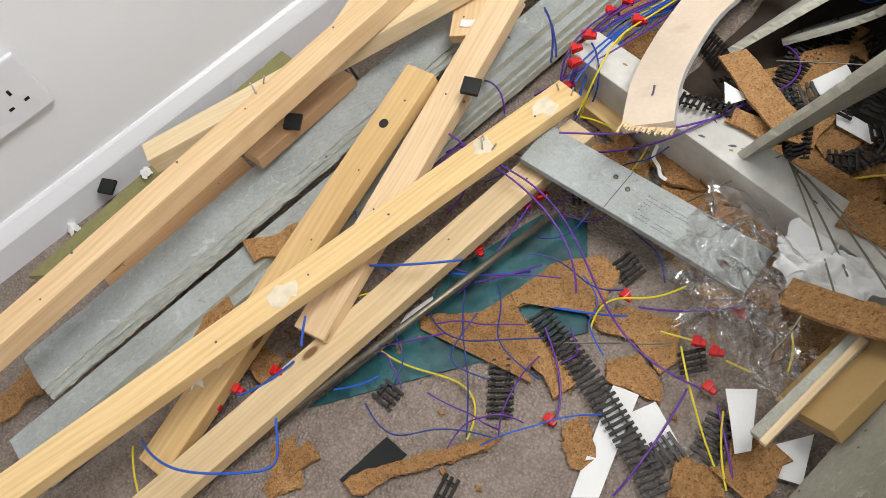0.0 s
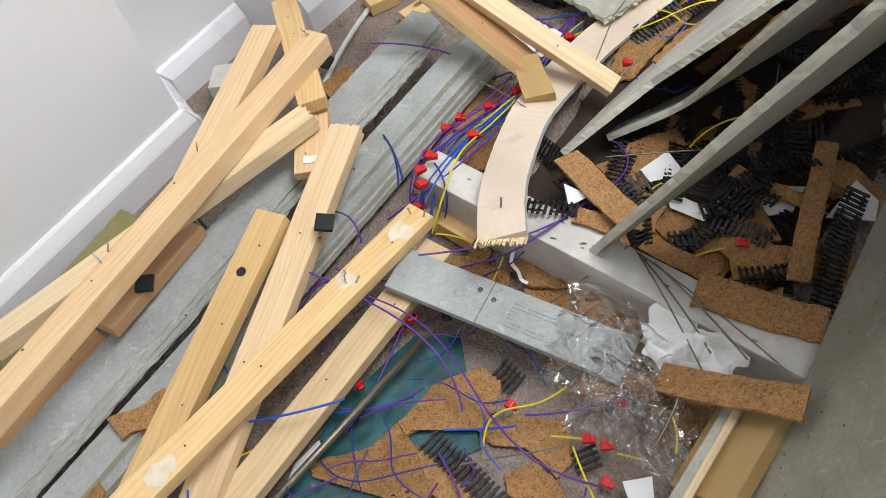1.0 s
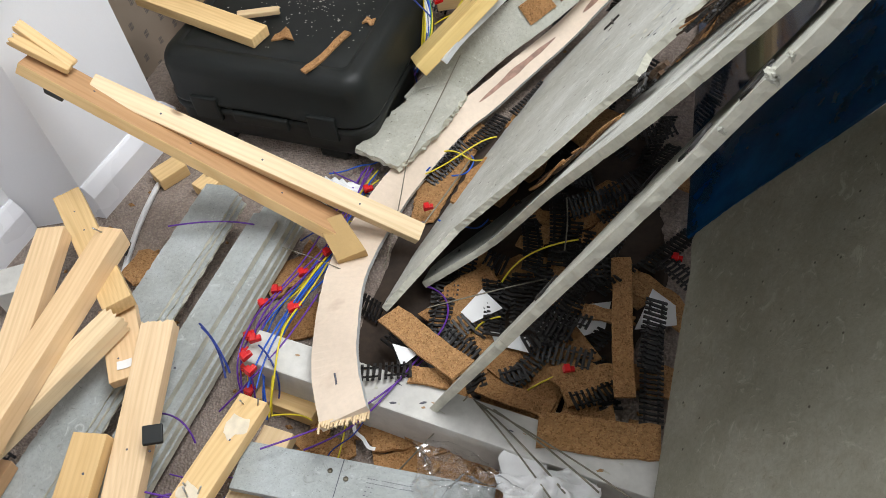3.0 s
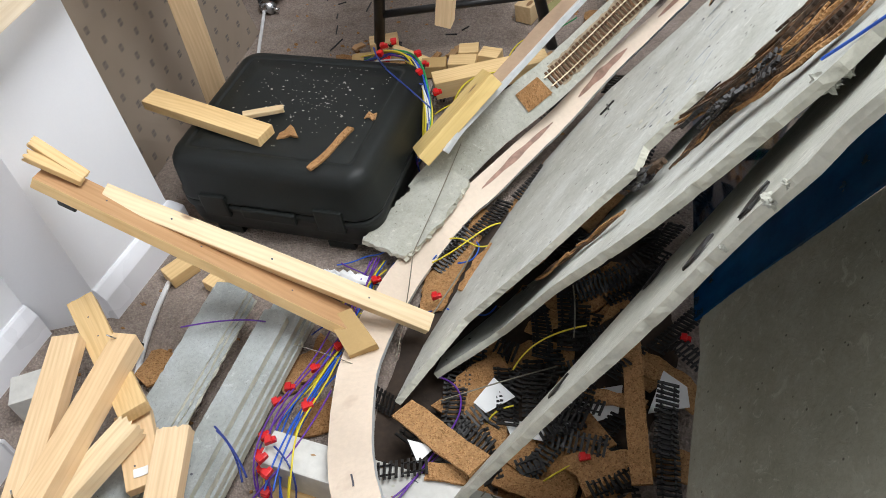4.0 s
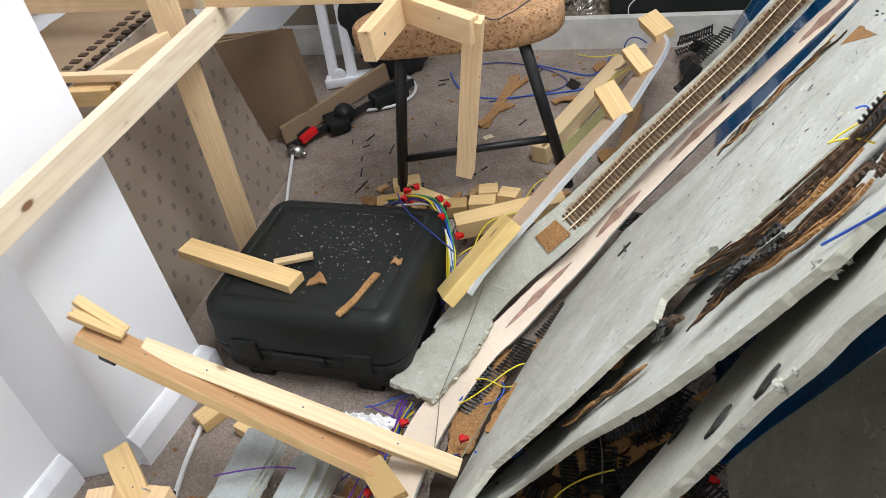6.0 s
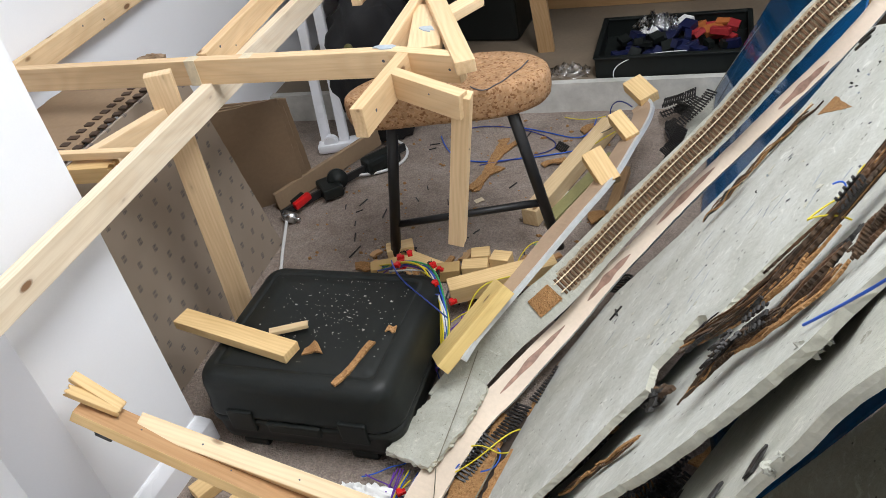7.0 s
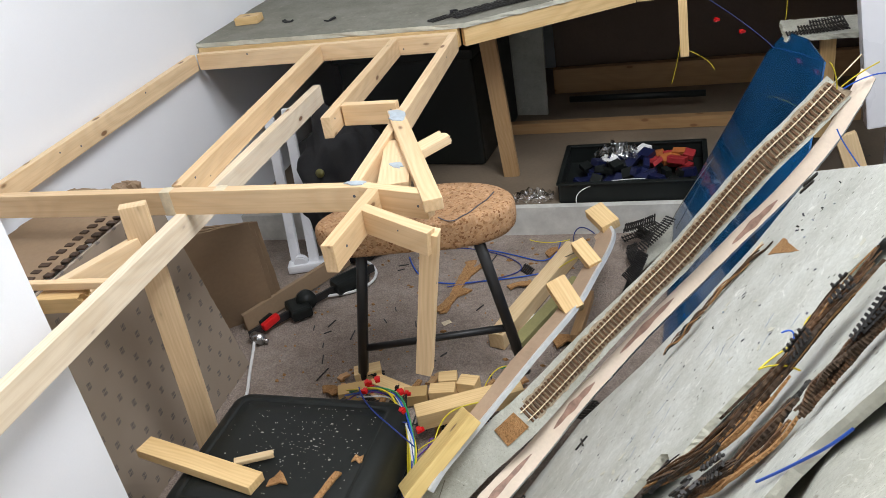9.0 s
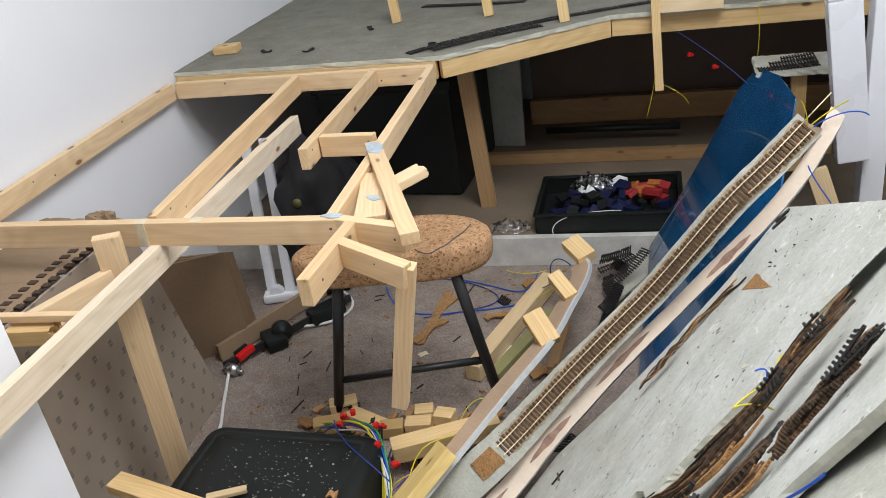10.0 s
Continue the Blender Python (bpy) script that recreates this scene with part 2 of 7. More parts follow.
BLUE = plain("glossy_blue_sheet", (0.006, 0.085, 0.23), 0.12, vary=0.45, big=3, fine=30, relief=0.02, coat=0.5)
BROWN_PANEL = plain("dark_brown_panel", (0.13, 0.088, 0.062), 0.6, vary=0.15)
DARK_CLOTH = plain("black_fabric", (0.012, 0.012, 0.014), 0.85, vary=0.3, big=20, fine=300, relief=0.4)
TAPE = plain("torn_masking_paper", (0.70, 0.60, 0.43), 0.8, vary=0.1, big=60)
PUTTY = plain("grey_blue_filler", (0.44, 0.50, 0.55), 0.7, vary=0.12, big=60, relief=0.5)
DEBRIS = plain("sawdust", (0.50, 0.47, 0.42), 0.9, vary=0.3, big=80)
SCUFF = plain("blue_grey_scuff", (0.40, 0.44, 0.48), 0.8, vary=0.2, big=60)
INK = plain("grey_print", (0.10, 0.10, 0.12), 0.8)
HARDBOARD = plain("brown_hardboard", (0.48, 0.34, 0.23), 0.6, vary=0.12)
PLASTER = plain("ceiling_paint", (0.80, 0.80, 0.79), 0.85, vary=0.02)


def carpet_material():
    m, nt, b = nodes_of("looped_carpet")
    v, _ = coords(nt)
    vor = add(nt, "ShaderNodeTexVoronoi", Scale=290.0, Randomness=0.95)
    n = add(nt, "ShaderNodeTexNoise", Scale=16.0, Detail=5.0, Roughness=0.7)
    n2 = add(nt, "ShaderNodeTexNoise", Scale=150.0, Detail=3.0)
    for k in (vor, n, n2):
        nt.links.new(v, k.inputs["Vector"])
    c = ramp(nt, n.outputs[0], [(0.3, (0.30, 0.243, 0.205)), (0.55, (0.40, 0.328, 0.282)), (0.75, (0.47, 0.402, 0.352))])
    c = mixed(nt, 0.6, c, ramp(nt, vor.outputs["Distance"], [(0.0, (1.1,) * 3), (0.75, (0.55,) * 3)]), "MULTIPLY")
    c = mixed(nt, 0.5, c, ramp(nt, n2.outputs[0], [(0.35, (0.7,) * 3), (0.65, (1.1,) * 3)]), "MULTIPLY")
    nt.links.new(c, b.inputs["Base Color"])
    b.inputs["Roughness"].default_value = 1.0
    b.inputs["Specular IOR Level"].default_value = 0.05
    inv = ramp(nt, vor.outputs["Distance"], [(0.0, (1, 1, 1)), (0.8, (0, 0, 0))])
    bump(nt, b, inv, 0.8, 0.003)
    return m


CARPET = carpet_material()


def printed_card():
    """Brown card with a small dark motif printed in staggered rows."""
    m, nt, b = nodes_of("brown_card_with_printed_motif")
    tc = nt.nodes.new("ShaderNodeTexCoord")
    sep = nt.nodes.new("ShaderNodeSeparateXYZ")
    nt.links.new(tc.outputs["Object"], sep.inputs[0])

    def op(kind, a, c=0.0, d=None):
        k = nt.nodes.new("ShaderNodeMath")
        k.operation = kind
        for s, x in zip(k.inputs, (a, c, d)):
            if x is None:
                continue
            if isinstance(x, (int, float)):
                s.default_value = x
            else:
                nt.links.new(x, s)
        return k.outputs[0]

    u, w = op("MULTIPLY", sep.outputs[0], 1 / 0.052), op("MULTIPLY", sep.outputs[1], 1 / 0.034)
    row = op("FLOOR", w)
    u = op("ADD", u, op("MULTIPLY", row, 0.5))
    fu, fw = op("SUBTRACT", op("FRACT", u), 0.5), op("SUBTRACT", op("FRACT", w), 0.5)
    du, dw = op("MULTIPLY", op("ABSOLUTE", fu), 0.052), op("MULTIPLY", op("ABSOLUTE", fw), 0.034)
    inside = op("MULTIPLY", op("LESS_THAN", du, 0.0052), op("LESS_THAN", dw, 0.0068))
    gap = op("MULTIPLY", op("GREATER_THAN", dw, 0.0007), op("GREATER_THAN", op("ABSOLUTE", op("SUBTRACT", du, 0.0026)), 0.0005))
    fac = op("MULTIPLY", op("MULTIPLY", inside, gap), 0.95)
    n = add(nt, "ShaderNodeTexNoise", Scale=5.0, Detail=4.0)
    nt.links.new(tc.outputs["Object"], n.inputs["Vector"])
    base = ramp(nt, n.outputs[0], [(0.3, (0.29, 0.23, 0.175)), (0.7, (0.35, 0.285, 0.225))])
    nt.links.new(mixed(nt, fac, base, (0.13, 0.115, 0.11)), b.inputs["Base Color"])
    b.inputs["Roughness"].default_value = 0.6
    return m


PRINTED = printed_card()


def film_material():
    m, nt, b = nodes_of("clear_film")
    b.inputs["Base Color"].default_value = (0.95, 0.95, 0.95, 1)
    b.inputs["Roughness"].default_value = 0.08
    b.inputs["Transmission Weight"].default_value = 0.0
    clear = nt.nodes.new("ShaderNodeBsdfTransparent")
    gl = add(nt, "ShaderNodeBsdfGlossy", Roughness=0.16)
    lw = add(nt, "ShaderNodeLayerWeight", Blend=0.5)
    fr = nt.nodes.new("ShaderNodeMapRange")
    for k, x in ((1, 0.25), (2, 1.0), (3, 0.13), (4, 0.9)):
        fr.inputs[k].default_value = x
    nt.links.new(lw.outputs["Facing"], fr.inputs[0])
    mix = nt.nodes.new("ShaderNodeMixShader")
    nt.links.new(fr.outputs[0], mix.inputs[0])
    nt.links.new(clear.outputs[0], mix.inputs[1])
    nt.links.new(gl.outputs[0], mix.inputs[2])
    nt.links.new(mix.outputs[0], nt.nodes["Material Output"].inputs[0])
    return m


FILM = film_material()

# ---- building helpers ----
rnd = random.Random(11)


def whole(ob):
    m = ob.matrix_basis.copy()
    while ob.parent:
        m = ob.parent.matrix_basis @ m
        ob = ob.parent
    return m


def part(name, bm, material, parent=None, label="", m=None, smooth=False):
    """Links a bmesh as one mesh object at the world pose m, under a thing if one is given."""
    me = bpy.data.meshes.new(name)
    bm.normal_update()
    bm.to_mesh(me)
    bm.free()
    for p in me.polygons:
        p.use_smooth = smooth
    for k in (material if isinstance(material, (list, tuple)) else [material]):
        me.materials.append(k)
    ob = new(name, me)
    m = m or Matrix.Identity(4)
    if parent:
        ob.parent = parent
        ob.matrix_basis = whole(parent).inverted() @ m
    else:
        ob.matrix_basis = m
    if label:
        ob["label"] = label
    return ob


def thing(name, at, label, category, group=""):
    e = new(name)
    e.empty_display_size = 0.02
    e.matrix_basis = Matrix.Translation(at)
    return tagged(e, label, category, group)


def box_bm(sx, sy, sz, bevel=0.0012, cuts=0, jitter=0.0):
    bm = bmesh.new()
    bmesh.ops.create_cube(bm, size=1.0)
    for v in bm.verts:
        v.co = Vector((v.co.x * sx, v.co.y * sy, v.co.z * sz))
    if bevel:
        bmesh.ops.bevel(bm, geom=bm.edges[:], offset=bevel, segments=2, profile=0.6, affect="EDGES")
    return bm


def axes(p0, p1, up=(0, 0, 1)):
    x = (Vector(p1) - Vector(p0)).normalized()
    y = Vector(up).cross(x)
    y = y.normalized() if y.length > 1e-4 else Vector((0, 1, 0))
    z = x.cross(y)
    m = Matrix((x, y, z)).transposed().to_4x4()
    return m


def splinter(bm, end, sx, rough, rg):
    """Tears one end of a bar: its end face gets teeth of uneven length."""
    faces = [f for f in bm.faces if all(abs(v.co.x - end * sx / 2) < 0.004 for v in f.verts)]
    es = list({e for f in faces for e in f.edges})
    bmesh.ops.subdivide_edges(bm, edges=es, cuts=4, use_grid_fill=True)
    for v in bm.verts:
        if abs(v.co.x - end * sx / 2) < 0.004:
            v.co.x += end * rg.uniform(-rough, rough * 0.4)


def beam(name, p0, p1, w, h, material=None, parent=None, label="", category="", group="", up=(0, 0, 1), torn=(0, 0), top=True, bevel=0.0014):
    """A bar from p0 to p1, the middles of its upper face's ends; w across, h thick."""
    p0, p1 = Vector(p0), Vector(p1)
    sx = (p1 - p0).length
    m = axes(p0, p1, up)
    bm = box_bm(sx, w, h, bevel)
    rg = random.Random(int(abs(p0.x * 997 + p1.y * 577) * 1000))
    for end, k in zip((-1, 1), torn):
        if k:
            splinter(bm, end, sx, k, rg)
    mid = (p0 + p1) / 2 - (m.col[2].xyz * h / 2 if top else Vector((0, 0, 0)))
    ob = part(name, bm, material or PINE, parent, label, Matrix.Translation(mid) @ m)
    if not parent:
        tagged(ob, label, category, group)
    return ob


def jagged(points, step, rough, rg):
    out = []
    for a, b in zip(points, points[1:] + points[:1]):
        a, b = Vector(a), Vector(b)
        n = max(1, int((b - a).length / step))
        for i in range(n):
            out.append((a.lerp(b, i / n), i > 0))
    return out


def sheet(name, points, thick, materials, parent=None, label="", category="", group="", step=0.012, rough=0.0018, seed=1, normal=None, kind=""):
    """A board from its upper outline: rough edges, a raw edge material, both faces."""
    rg = random.Random(seed)
    P = [Vector(p) for p in points]
    c = sum(P, Vector()) / len(P)
    n = Vector(normal) if normal else sum(((P[i] - c).cross(P[(i + 1) % len(P)] - c) for i in range(len(P))), Vector())
    n.normalize()
    if not normal and n.z < 0:
        n = -n
    if normal:
        P = [p - n * (p - c).dot(n) for p in P]
    x = (P[1] - P[0]).normalized()
    x = (x - n * x.dot(n)).normalized()
    m = Matrix((x, n.cross(x), n)).transposed().to_4x4()
    m.translation = c
    inv = m.inverted()
    L = [inv @ p for p in P]
    area = sum(L[i].x * L[(i + 1) % len(L)].y - L[(i + 1) % len(L)].x * L[i].y for i in range(len(L)))
    if area < 0:
        L.reverse()
    ring = jagged(L, step, rough, rg)
    bm = bmesh.new()
    layers = []
    for k, z in enumerate((0.0, -thick * 0.5, -thick)):
        layers.append([bm.verts.new((p.x + rg.gauss(0, rough), p.y + rg.gauss(0, rough), z + (rg.gauss(0, rough * 0.3) if mid else 0))) for p, mid in ring])
    k = len(ring)
    for a, b in zip(layers, layers[1:]):
        for i in range(k):
            f = bm.faces.new((a[i], b[i], b[(i + 1) % k], a[(i + 1) % k]))
            f.material_index = 1 if len(materials) > 1 else 0
    t = bm.faces.new(layers[0])
    u = bm.faces.new(layers[-1][::-1])
    bmesh.ops.triangulate(bm, faces=[t, u])
    bmesh.ops.recalc_face_normals(bm, faces=bm.faces[:])
    ob = part(name, bm, materials, parent, label, m)
    if not parent:
        tagged(ob, label, category, group, kind)
    return ob


def along(pts, n):
    """Evenly spaced points on a smooth line through pts."""
    P = [Vector(p) for p in pts]
    fine = []
    for k in range(len(P) - 1):
        a, b = P[k], P[k + 1]
        z, c = P[max(k - 1, 0)], P[min(k + 2, len(P) - 1)]
        for j in range(24):
            f = j / 24
            fine.append(0.5 * (2 * a + (b - z) * f + (2 * z - 5 * a + 4 * b - c) * f * f + (3 * a - z - 3 * b + c) * f ** 3))
    fine.append(P[-1])
    run = [0.0]
    for a, b in zip(fine, fine[1:]):
        run.append(run[-1] + (b - a).length)
    out, k = [], 0
    for i in range(n + 1):
        s = run[-1] * i / n
        while k < len(fine) - 2 and run[k + 1] < s:
            k += 1
        out.append(fine[k].lerp(fine[k + 1], (s - run[k]) / max(1e-9, run[k + 1] - run[k])))
    return out


def bent_board(name, front, inward, reach, thick, materials, label, seed, n=150, m=9, ragged=0.0009, group="leaning grey boards"):
    """A flexed board: its front edge runs through the points of front; it reaches inwards by reach at each of them."""
    rg = random.Random(seed)
    C, D = along(front, n), Vector(inward).normalized()
    bm = bmesh.new()
    top, mid, low = [], [], []
    drift = 0.0
    for i, c in enumerate(C):
        t = (C[min(i + 1, n)] - C[max(i - 1, 0)]).normalized()
        d = (D - t * D.dot(t)).normalized()
        up = t.cross(d)
        up = up if up.z > 0 else -up
        k = i / n * (len(reach) - 1)
        a, f = min(int(k), len(reach) - 2), k - min(int(k), len(reach) - 2)
        ln = reach[a] * (1 - f) + reach[a + 1] * f
        drift = 0.8 * drift + rg.gauss(0, ragged * 0.5)
        nick = drift + rg.gauss(0, ragged * 0.35) + (rg.uniform(2, 4) * ragged if rg.random() < 0.04 else 0)
        row = [c + d * (nick if j == 0 else ln * j / m) for j in range(m + 1)]
        top.append([bm.verts.new(p) for p in row])
        mid.append(bm.verts.new(row[0] - up * thick * 0.5 + d * rg.gauss(-0.0004, ragged * 0.5)))
        low.append([bm.verts.new(p - up * thick + (d * rg.gauss(0.0005, ragged * 0.5) if j == 0 else Vector())) for j, p in enumerate(row)])
    for i in range(n):
        for j in range(m):
            bm.faces.new((top[i][j], top[i + 1][j], top[i + 1][j + 1], top[i][j + 1]))
            bm.faces.new((low[i][j], low[i][j + 1], low[i + 1][j + 1], low[i + 1][j]))
        for q in ((top[i][0], mid[i], mid[i + 1], top[i + 1][0]), (mid[i], low[i][0], low[i + 1][0], mid[i + 1]), (top[i][m], top[i + 1][m], low[i + 1][m], low[i][m])):
            bm.faces.new(q).material_index = 1
    for i in (0, n):
        bm.faces.new([top[i][j] for j in range(m + 1)] + [low[i][j] for j in range(m, -1, -1)] + [mid[i]]).material_index = 1
    bmesh.ops.recalc_face_normals(bm, faces=bm.faces[:])
    for f in bm.faces:
        f.smooth = f.material_index == 0
    me_ob = part(name, bm, materials, None, "", Matrix.Identity(4), False)
    return tagged(me_ob, label, "board", group)


def scrap(name, at, length, width, angle, material, label, category, group="", thick=0.004, tear=0.15, tilt=(0, 0), seed=1, bend=0.0, parent=None):
    """A flat torn or cut strip lying at `at` (its underside's middle), turned by angle degrees."""
    rg = random.Random(seed)
    bm = bmesh.new()
    n = max(3, int(length / 0.012))
    rows = []
    ph = rg.uniform(0, 6)
    for i in range(n + 1):
        s = i / n
        x = (s - 0.5) * length
        off = bend * (1 - (2 * s - 1) ** 2) + tear * width * 0.5 * math.sin(s * 7 + ph)
        w = width * (1 + tear * rg.uniform(-1, 1))
        jx = 0.0 if 0 < i < n else rg.uniform(-1, 1) * tear * width * 0.6
        lo, hi = off - w / 2, off + w / 2
        zz = tear * 0.006 * math.sin(s * 5 + ph)
        rows.append([bm.verts.new((x + jx, lo, zz)), bm.verts.new((x - jx, hi, zz)), bm.verts.new((x - jx, hi, zz + thick)), bm.verts.new((x + jx, lo, zz + thick))])
    for a, b in zip(rows, rows[1:]):
        for j in range(4):
            bm.faces.new((a[j], a[(j + 1) % 4], b[(j + 1) % 4], b[j]))
    bm.faces.new(rows[0][::-1])
    bm.faces.new(rows[-1])
    bmesh.ops.recalc_face_normals(bm, faces=bm.faces[:])
    ob = part(name, bm, material, parent, "", Matrix.Translation(at) @ pose(0, 0, 0, tilt[0], tilt[1], angle))
    return ob if parent else tagged(ob, label, category, group)


def wire(name, points, r, material, label, category="wire", group="", parent=None, cyclic=False):
    cu = bpy.data.curves.new(name, "CURVE")
    cu.dimensions, cu.bevel_depth, cu.bevel_resolution, cu.resolution_u = "3D", r, 2, 8
    sp = cu.splines.new("NURBS")
    sp.points.add(len(points) - 1)
    for q, p in zip(sp.points, points):
        q.co = (*p, 1)
    sp.order_u, sp.use_endpoint_u, sp.use_cyclic_u = min(4, len(points)), True, cyclic
    cu.materials.append(material)
    ob = new(name, cu)
    if parent:
        ob.parent = parent
        ob.matrix_basis = whole(parent).inverted()
        return ob
    return tagged(ob, label, category, group)


def cyl_bm(r, h, seg=20, r2=None, bevel=0.0):
    bm = bmesh.new()
    bmesh.ops.create_cone(bm, cap_ends=True, segments=seg, radius1=r, radius2=r if r2 is None else r2, depth=h)
    if bevel:
        bmesh.ops.bevel(bm, geom=[e for e in bm.edges if len(e.link_faces) == 2 and e.calc_face_angle(0) > 1], offset=bevel, segments=2, affect="EDGES")
    return bm


def tube(name, p0, p1, r, material, parent=None, label="", seg=14):
    p0, p1 = Vector(p0), Vector(p1)
    m = axes(p0, p1) @ pose(0, 0, 0, 0, 90, 0)
    return part(name, cyl_bm(r, (p1 - p0).length, seg), material, parent, label, Matrix.Translation((p0 + p1) / 2) @ m, True)


def connector(at, angle, tilt=0):
    """A red snap-on wire joint: a body with a hinged cap."""
    e = thing("wire_connector", at, "small red plastic snap-on wire connector among the wires", "connector", "red wire connectors")
    m = Matrix.Translation(at) @ pose(0, 0, 0, tilt, 0, angle)
    bm = box_bm(0.015, 0.0095, 0.0065, 0.0016)
    for v in bm.verts:
        if v.co.x > 0:
            v.co.y *= 0.72
    part("body", bm, RED, e, "", m @ pose(0, 0, 0.0033))
    part("cap", box_bm(0.008, 0.011, 0.004, 0.0012), RED, e, "", m @ pose(-0.002, 0, 0.0074))
    return e


def web_bm(count, pitch=0.0072, length=0.030, wide=0.0034, thick=0.0024, bend=0.0, drop=0.0, rg=None):
    """A moulded run of sleepers on two webs, bent in plan, some snapped away."""
    bm = bmesh.new()
    a = 0.0
    x = y = 0.0

    def slab(cx, cy, ang, lx, ly, lz, z0):
        ca, sa = math.cos(ang), math.sin(ang)
        vs = [bm.verts.new((cx + ca * dx - sa * dy, cy + sa * dx + ca * dy, z0 + dz)) for dz in (0, lz) for dx, dy in ((-lx / 2, -ly / 2), (lx / 2, -ly / 2), (lx / 2, ly / 2), (-lx / 2, ly / 2))]
        for q in ((3, 2, 1, 0), (4, 5, 6, 7), (0, 1, 5, 4), (1, 2, 6, 5), (2, 3, 7, 6), (3, 0, 4, 7)):
            bm.faces.new([vs[k] for k in q])

    for i in range(count):
        slab(x, y, a + (rg.gauss(0, 0.03) if rg else 0), wide, length * (rg.uniform(0.94, 1.0) if rg else 1), thick, 0)
        if i < count - 1 and not (rg and rg.random() < drop):
            for s in (-0.0083, 0.0083):
                slab(x + math.cos(a) * pitch / 2 - math.sin(a) * s, y + math.sin(a) * pitch / 2 + math.cos(a) * s, a, pitch, 0.0022, thick * 0.7, 0.0002)
                slab(x - math.sin(a) * s, y + math.cos(a) * s, a, 0.0026, 0.0046, 0.0022, thick)
        x, y, a = x + math.cos(a) * pitch, y + math.sin(a) * pitch, a + bend
    return bm


def sleepers(p0, p1, bend=0.0, tilt=0.0, seed=3, material=None, label="", length=0.030, drop=0.12):
    """A strip of loose track sleepers lying from p0 towards p1."""
    rg = random.Random(seed)
    p0, p1 = Vector(p0), Vector(p1)
    n = max(2, int((p1 - p0).length / 0.0072) + 1)
    m = Matrix.Translation(p0) @ axes(p0, p1) @ pose(0, 0, 0, tilt, 0, -math.degrees(bend) * n / 2)
    ob = part("sleeper_strip", web_bm(n, bend=bend, rg=rg, drop=drop, length=length), material or SLEEPER, None, "", m)
    return tagged(ob, label or "strip of loose black plastic model track sleepers lying in the rubble", "track sleepers", "loose sleeper strips")


def crumple(name, at, size, material, label, category, seed=5, puff=0.5, res=22, group=""):
    """A crumpled thin sheet lying at `at`."""
    bm = bmesh.new()
    bmesh.ops.create_grid(bm, x_segments=res, y_segments=res, size=0.5)
    off = Vector((seed * 3.1, seed * 1.7, 0))
    for v in bm.verts:
        u = v.co.copy()
        f1, f2, f3 = noise.noise(u * 3 + off), noise.noise(u * 6 + off * 2), noise.noise(u * 14 + off)
        r = 1 + 0.30 * noise.noise(u * 2.5 - off)
        edge = max(0, 1 - (2 * u.length / 1.2) ** 2)
        ridge = (1 - abs(f1) * 2.2) * 0.55 + (0.5 - abs(f2)) * 0.35 + f3 * 0.06
        if material in (FILM, PAPER):
            ridge += (1.0 if material is FILM else 0.6) * ((0.4 - abs(noise.noise(u * 9 - off)) * 2) * 0.35 + (0.3 - abs(noise.noise(u * 21 + off))) * 0.16)
        sway = Vector((noise.noise(u * 4 + off * 3), noise.noise(u * 4 - off * 3), 0)) * 0.12
        v.co = Vector(((u.x + sway.x) * size[0] * r, (u.y + sway.y) * size[1] * r, 0.002 + max(0, size[2] * (0.25 + puff) * ridge * (0.35 + 0.9 * edge))))
    ob = part(name, bm, material, None, "", Matrix.Translation(at), True)
    return tagged(ob, label, category, group)


GLUE = plain("dried_glue", (0.76, 0.66, 0.50), 0.5, vary=0.1, big=80)


def on_top(owner, p, lift=0.0):
    """The pose on a bar's upper face nearest to the place p."""
    m = whole(owner)
    q = m.inverted() @ Vector(p)
    q.z = max(v.co.z for v in owner.data.vertices) + lift
    return m @ Matrix.Translation(q)


def patch(owner, p, sx, sy, turn, seed, material=None, thick=0.00025, name="glue_patch", label="whitish dried glue"):
    """A thin ragged patch on a bar's upper face."""
    rg = random.Random(seed)
    bm = bmesh.new()
    lo = [bm.verts.new((sx / 2 * (1 + rg.uniform(-0.42, 0.16)) * math.cos(k * 0.449), sy / 2 * (1 + rg.uniform(-0.42, 0.16)) * math.sin(k * 0.449), 0.0)) for k in range(14)]
    hi = [bm.verts.new((v.co.x * 0.94, v.co.y * 0.94, thick)) for v in lo]
    for k in range(14):
        bm.faces.new((lo[k], lo[(k + 1) % 14], hi[(k + 1) % 14], hi[k]))
    bm.faces.new(hi)
    part(name, bm, material or GLUE, owner, label, on_top(owner, p, 0.0001) @ pose(0, 0, 0, 0, 0, turn))


# ---- the room ----


def prism(name, outline, z0, z1, material, label, category="wall", parent=None, bevel=0.0):
    bm = bmesh.new()
    lo = [bm.verts.new((x, y, z0)) for x, y in outline]
    hi = [bm.verts.new((x, y, z1)) for x, y in outline]
    n = len(outline)
    for i in range(n):
        bm.faces.new((lo[i], lo[(i + 1) % n], hi[(i + 1) % n], hi[i]))
    caps = [bm.faces.new(lo[::-1]), bm.faces.new(hi)]
    bmesh.ops.triangulate(bm, faces=caps)
    bmesh.ops.recalc_face_normals(bm, faces=bm.faces[:])
    ob = part(name, bm, material, parent)
    return ob if parent else tagged(ob, label, category, kind="structure")


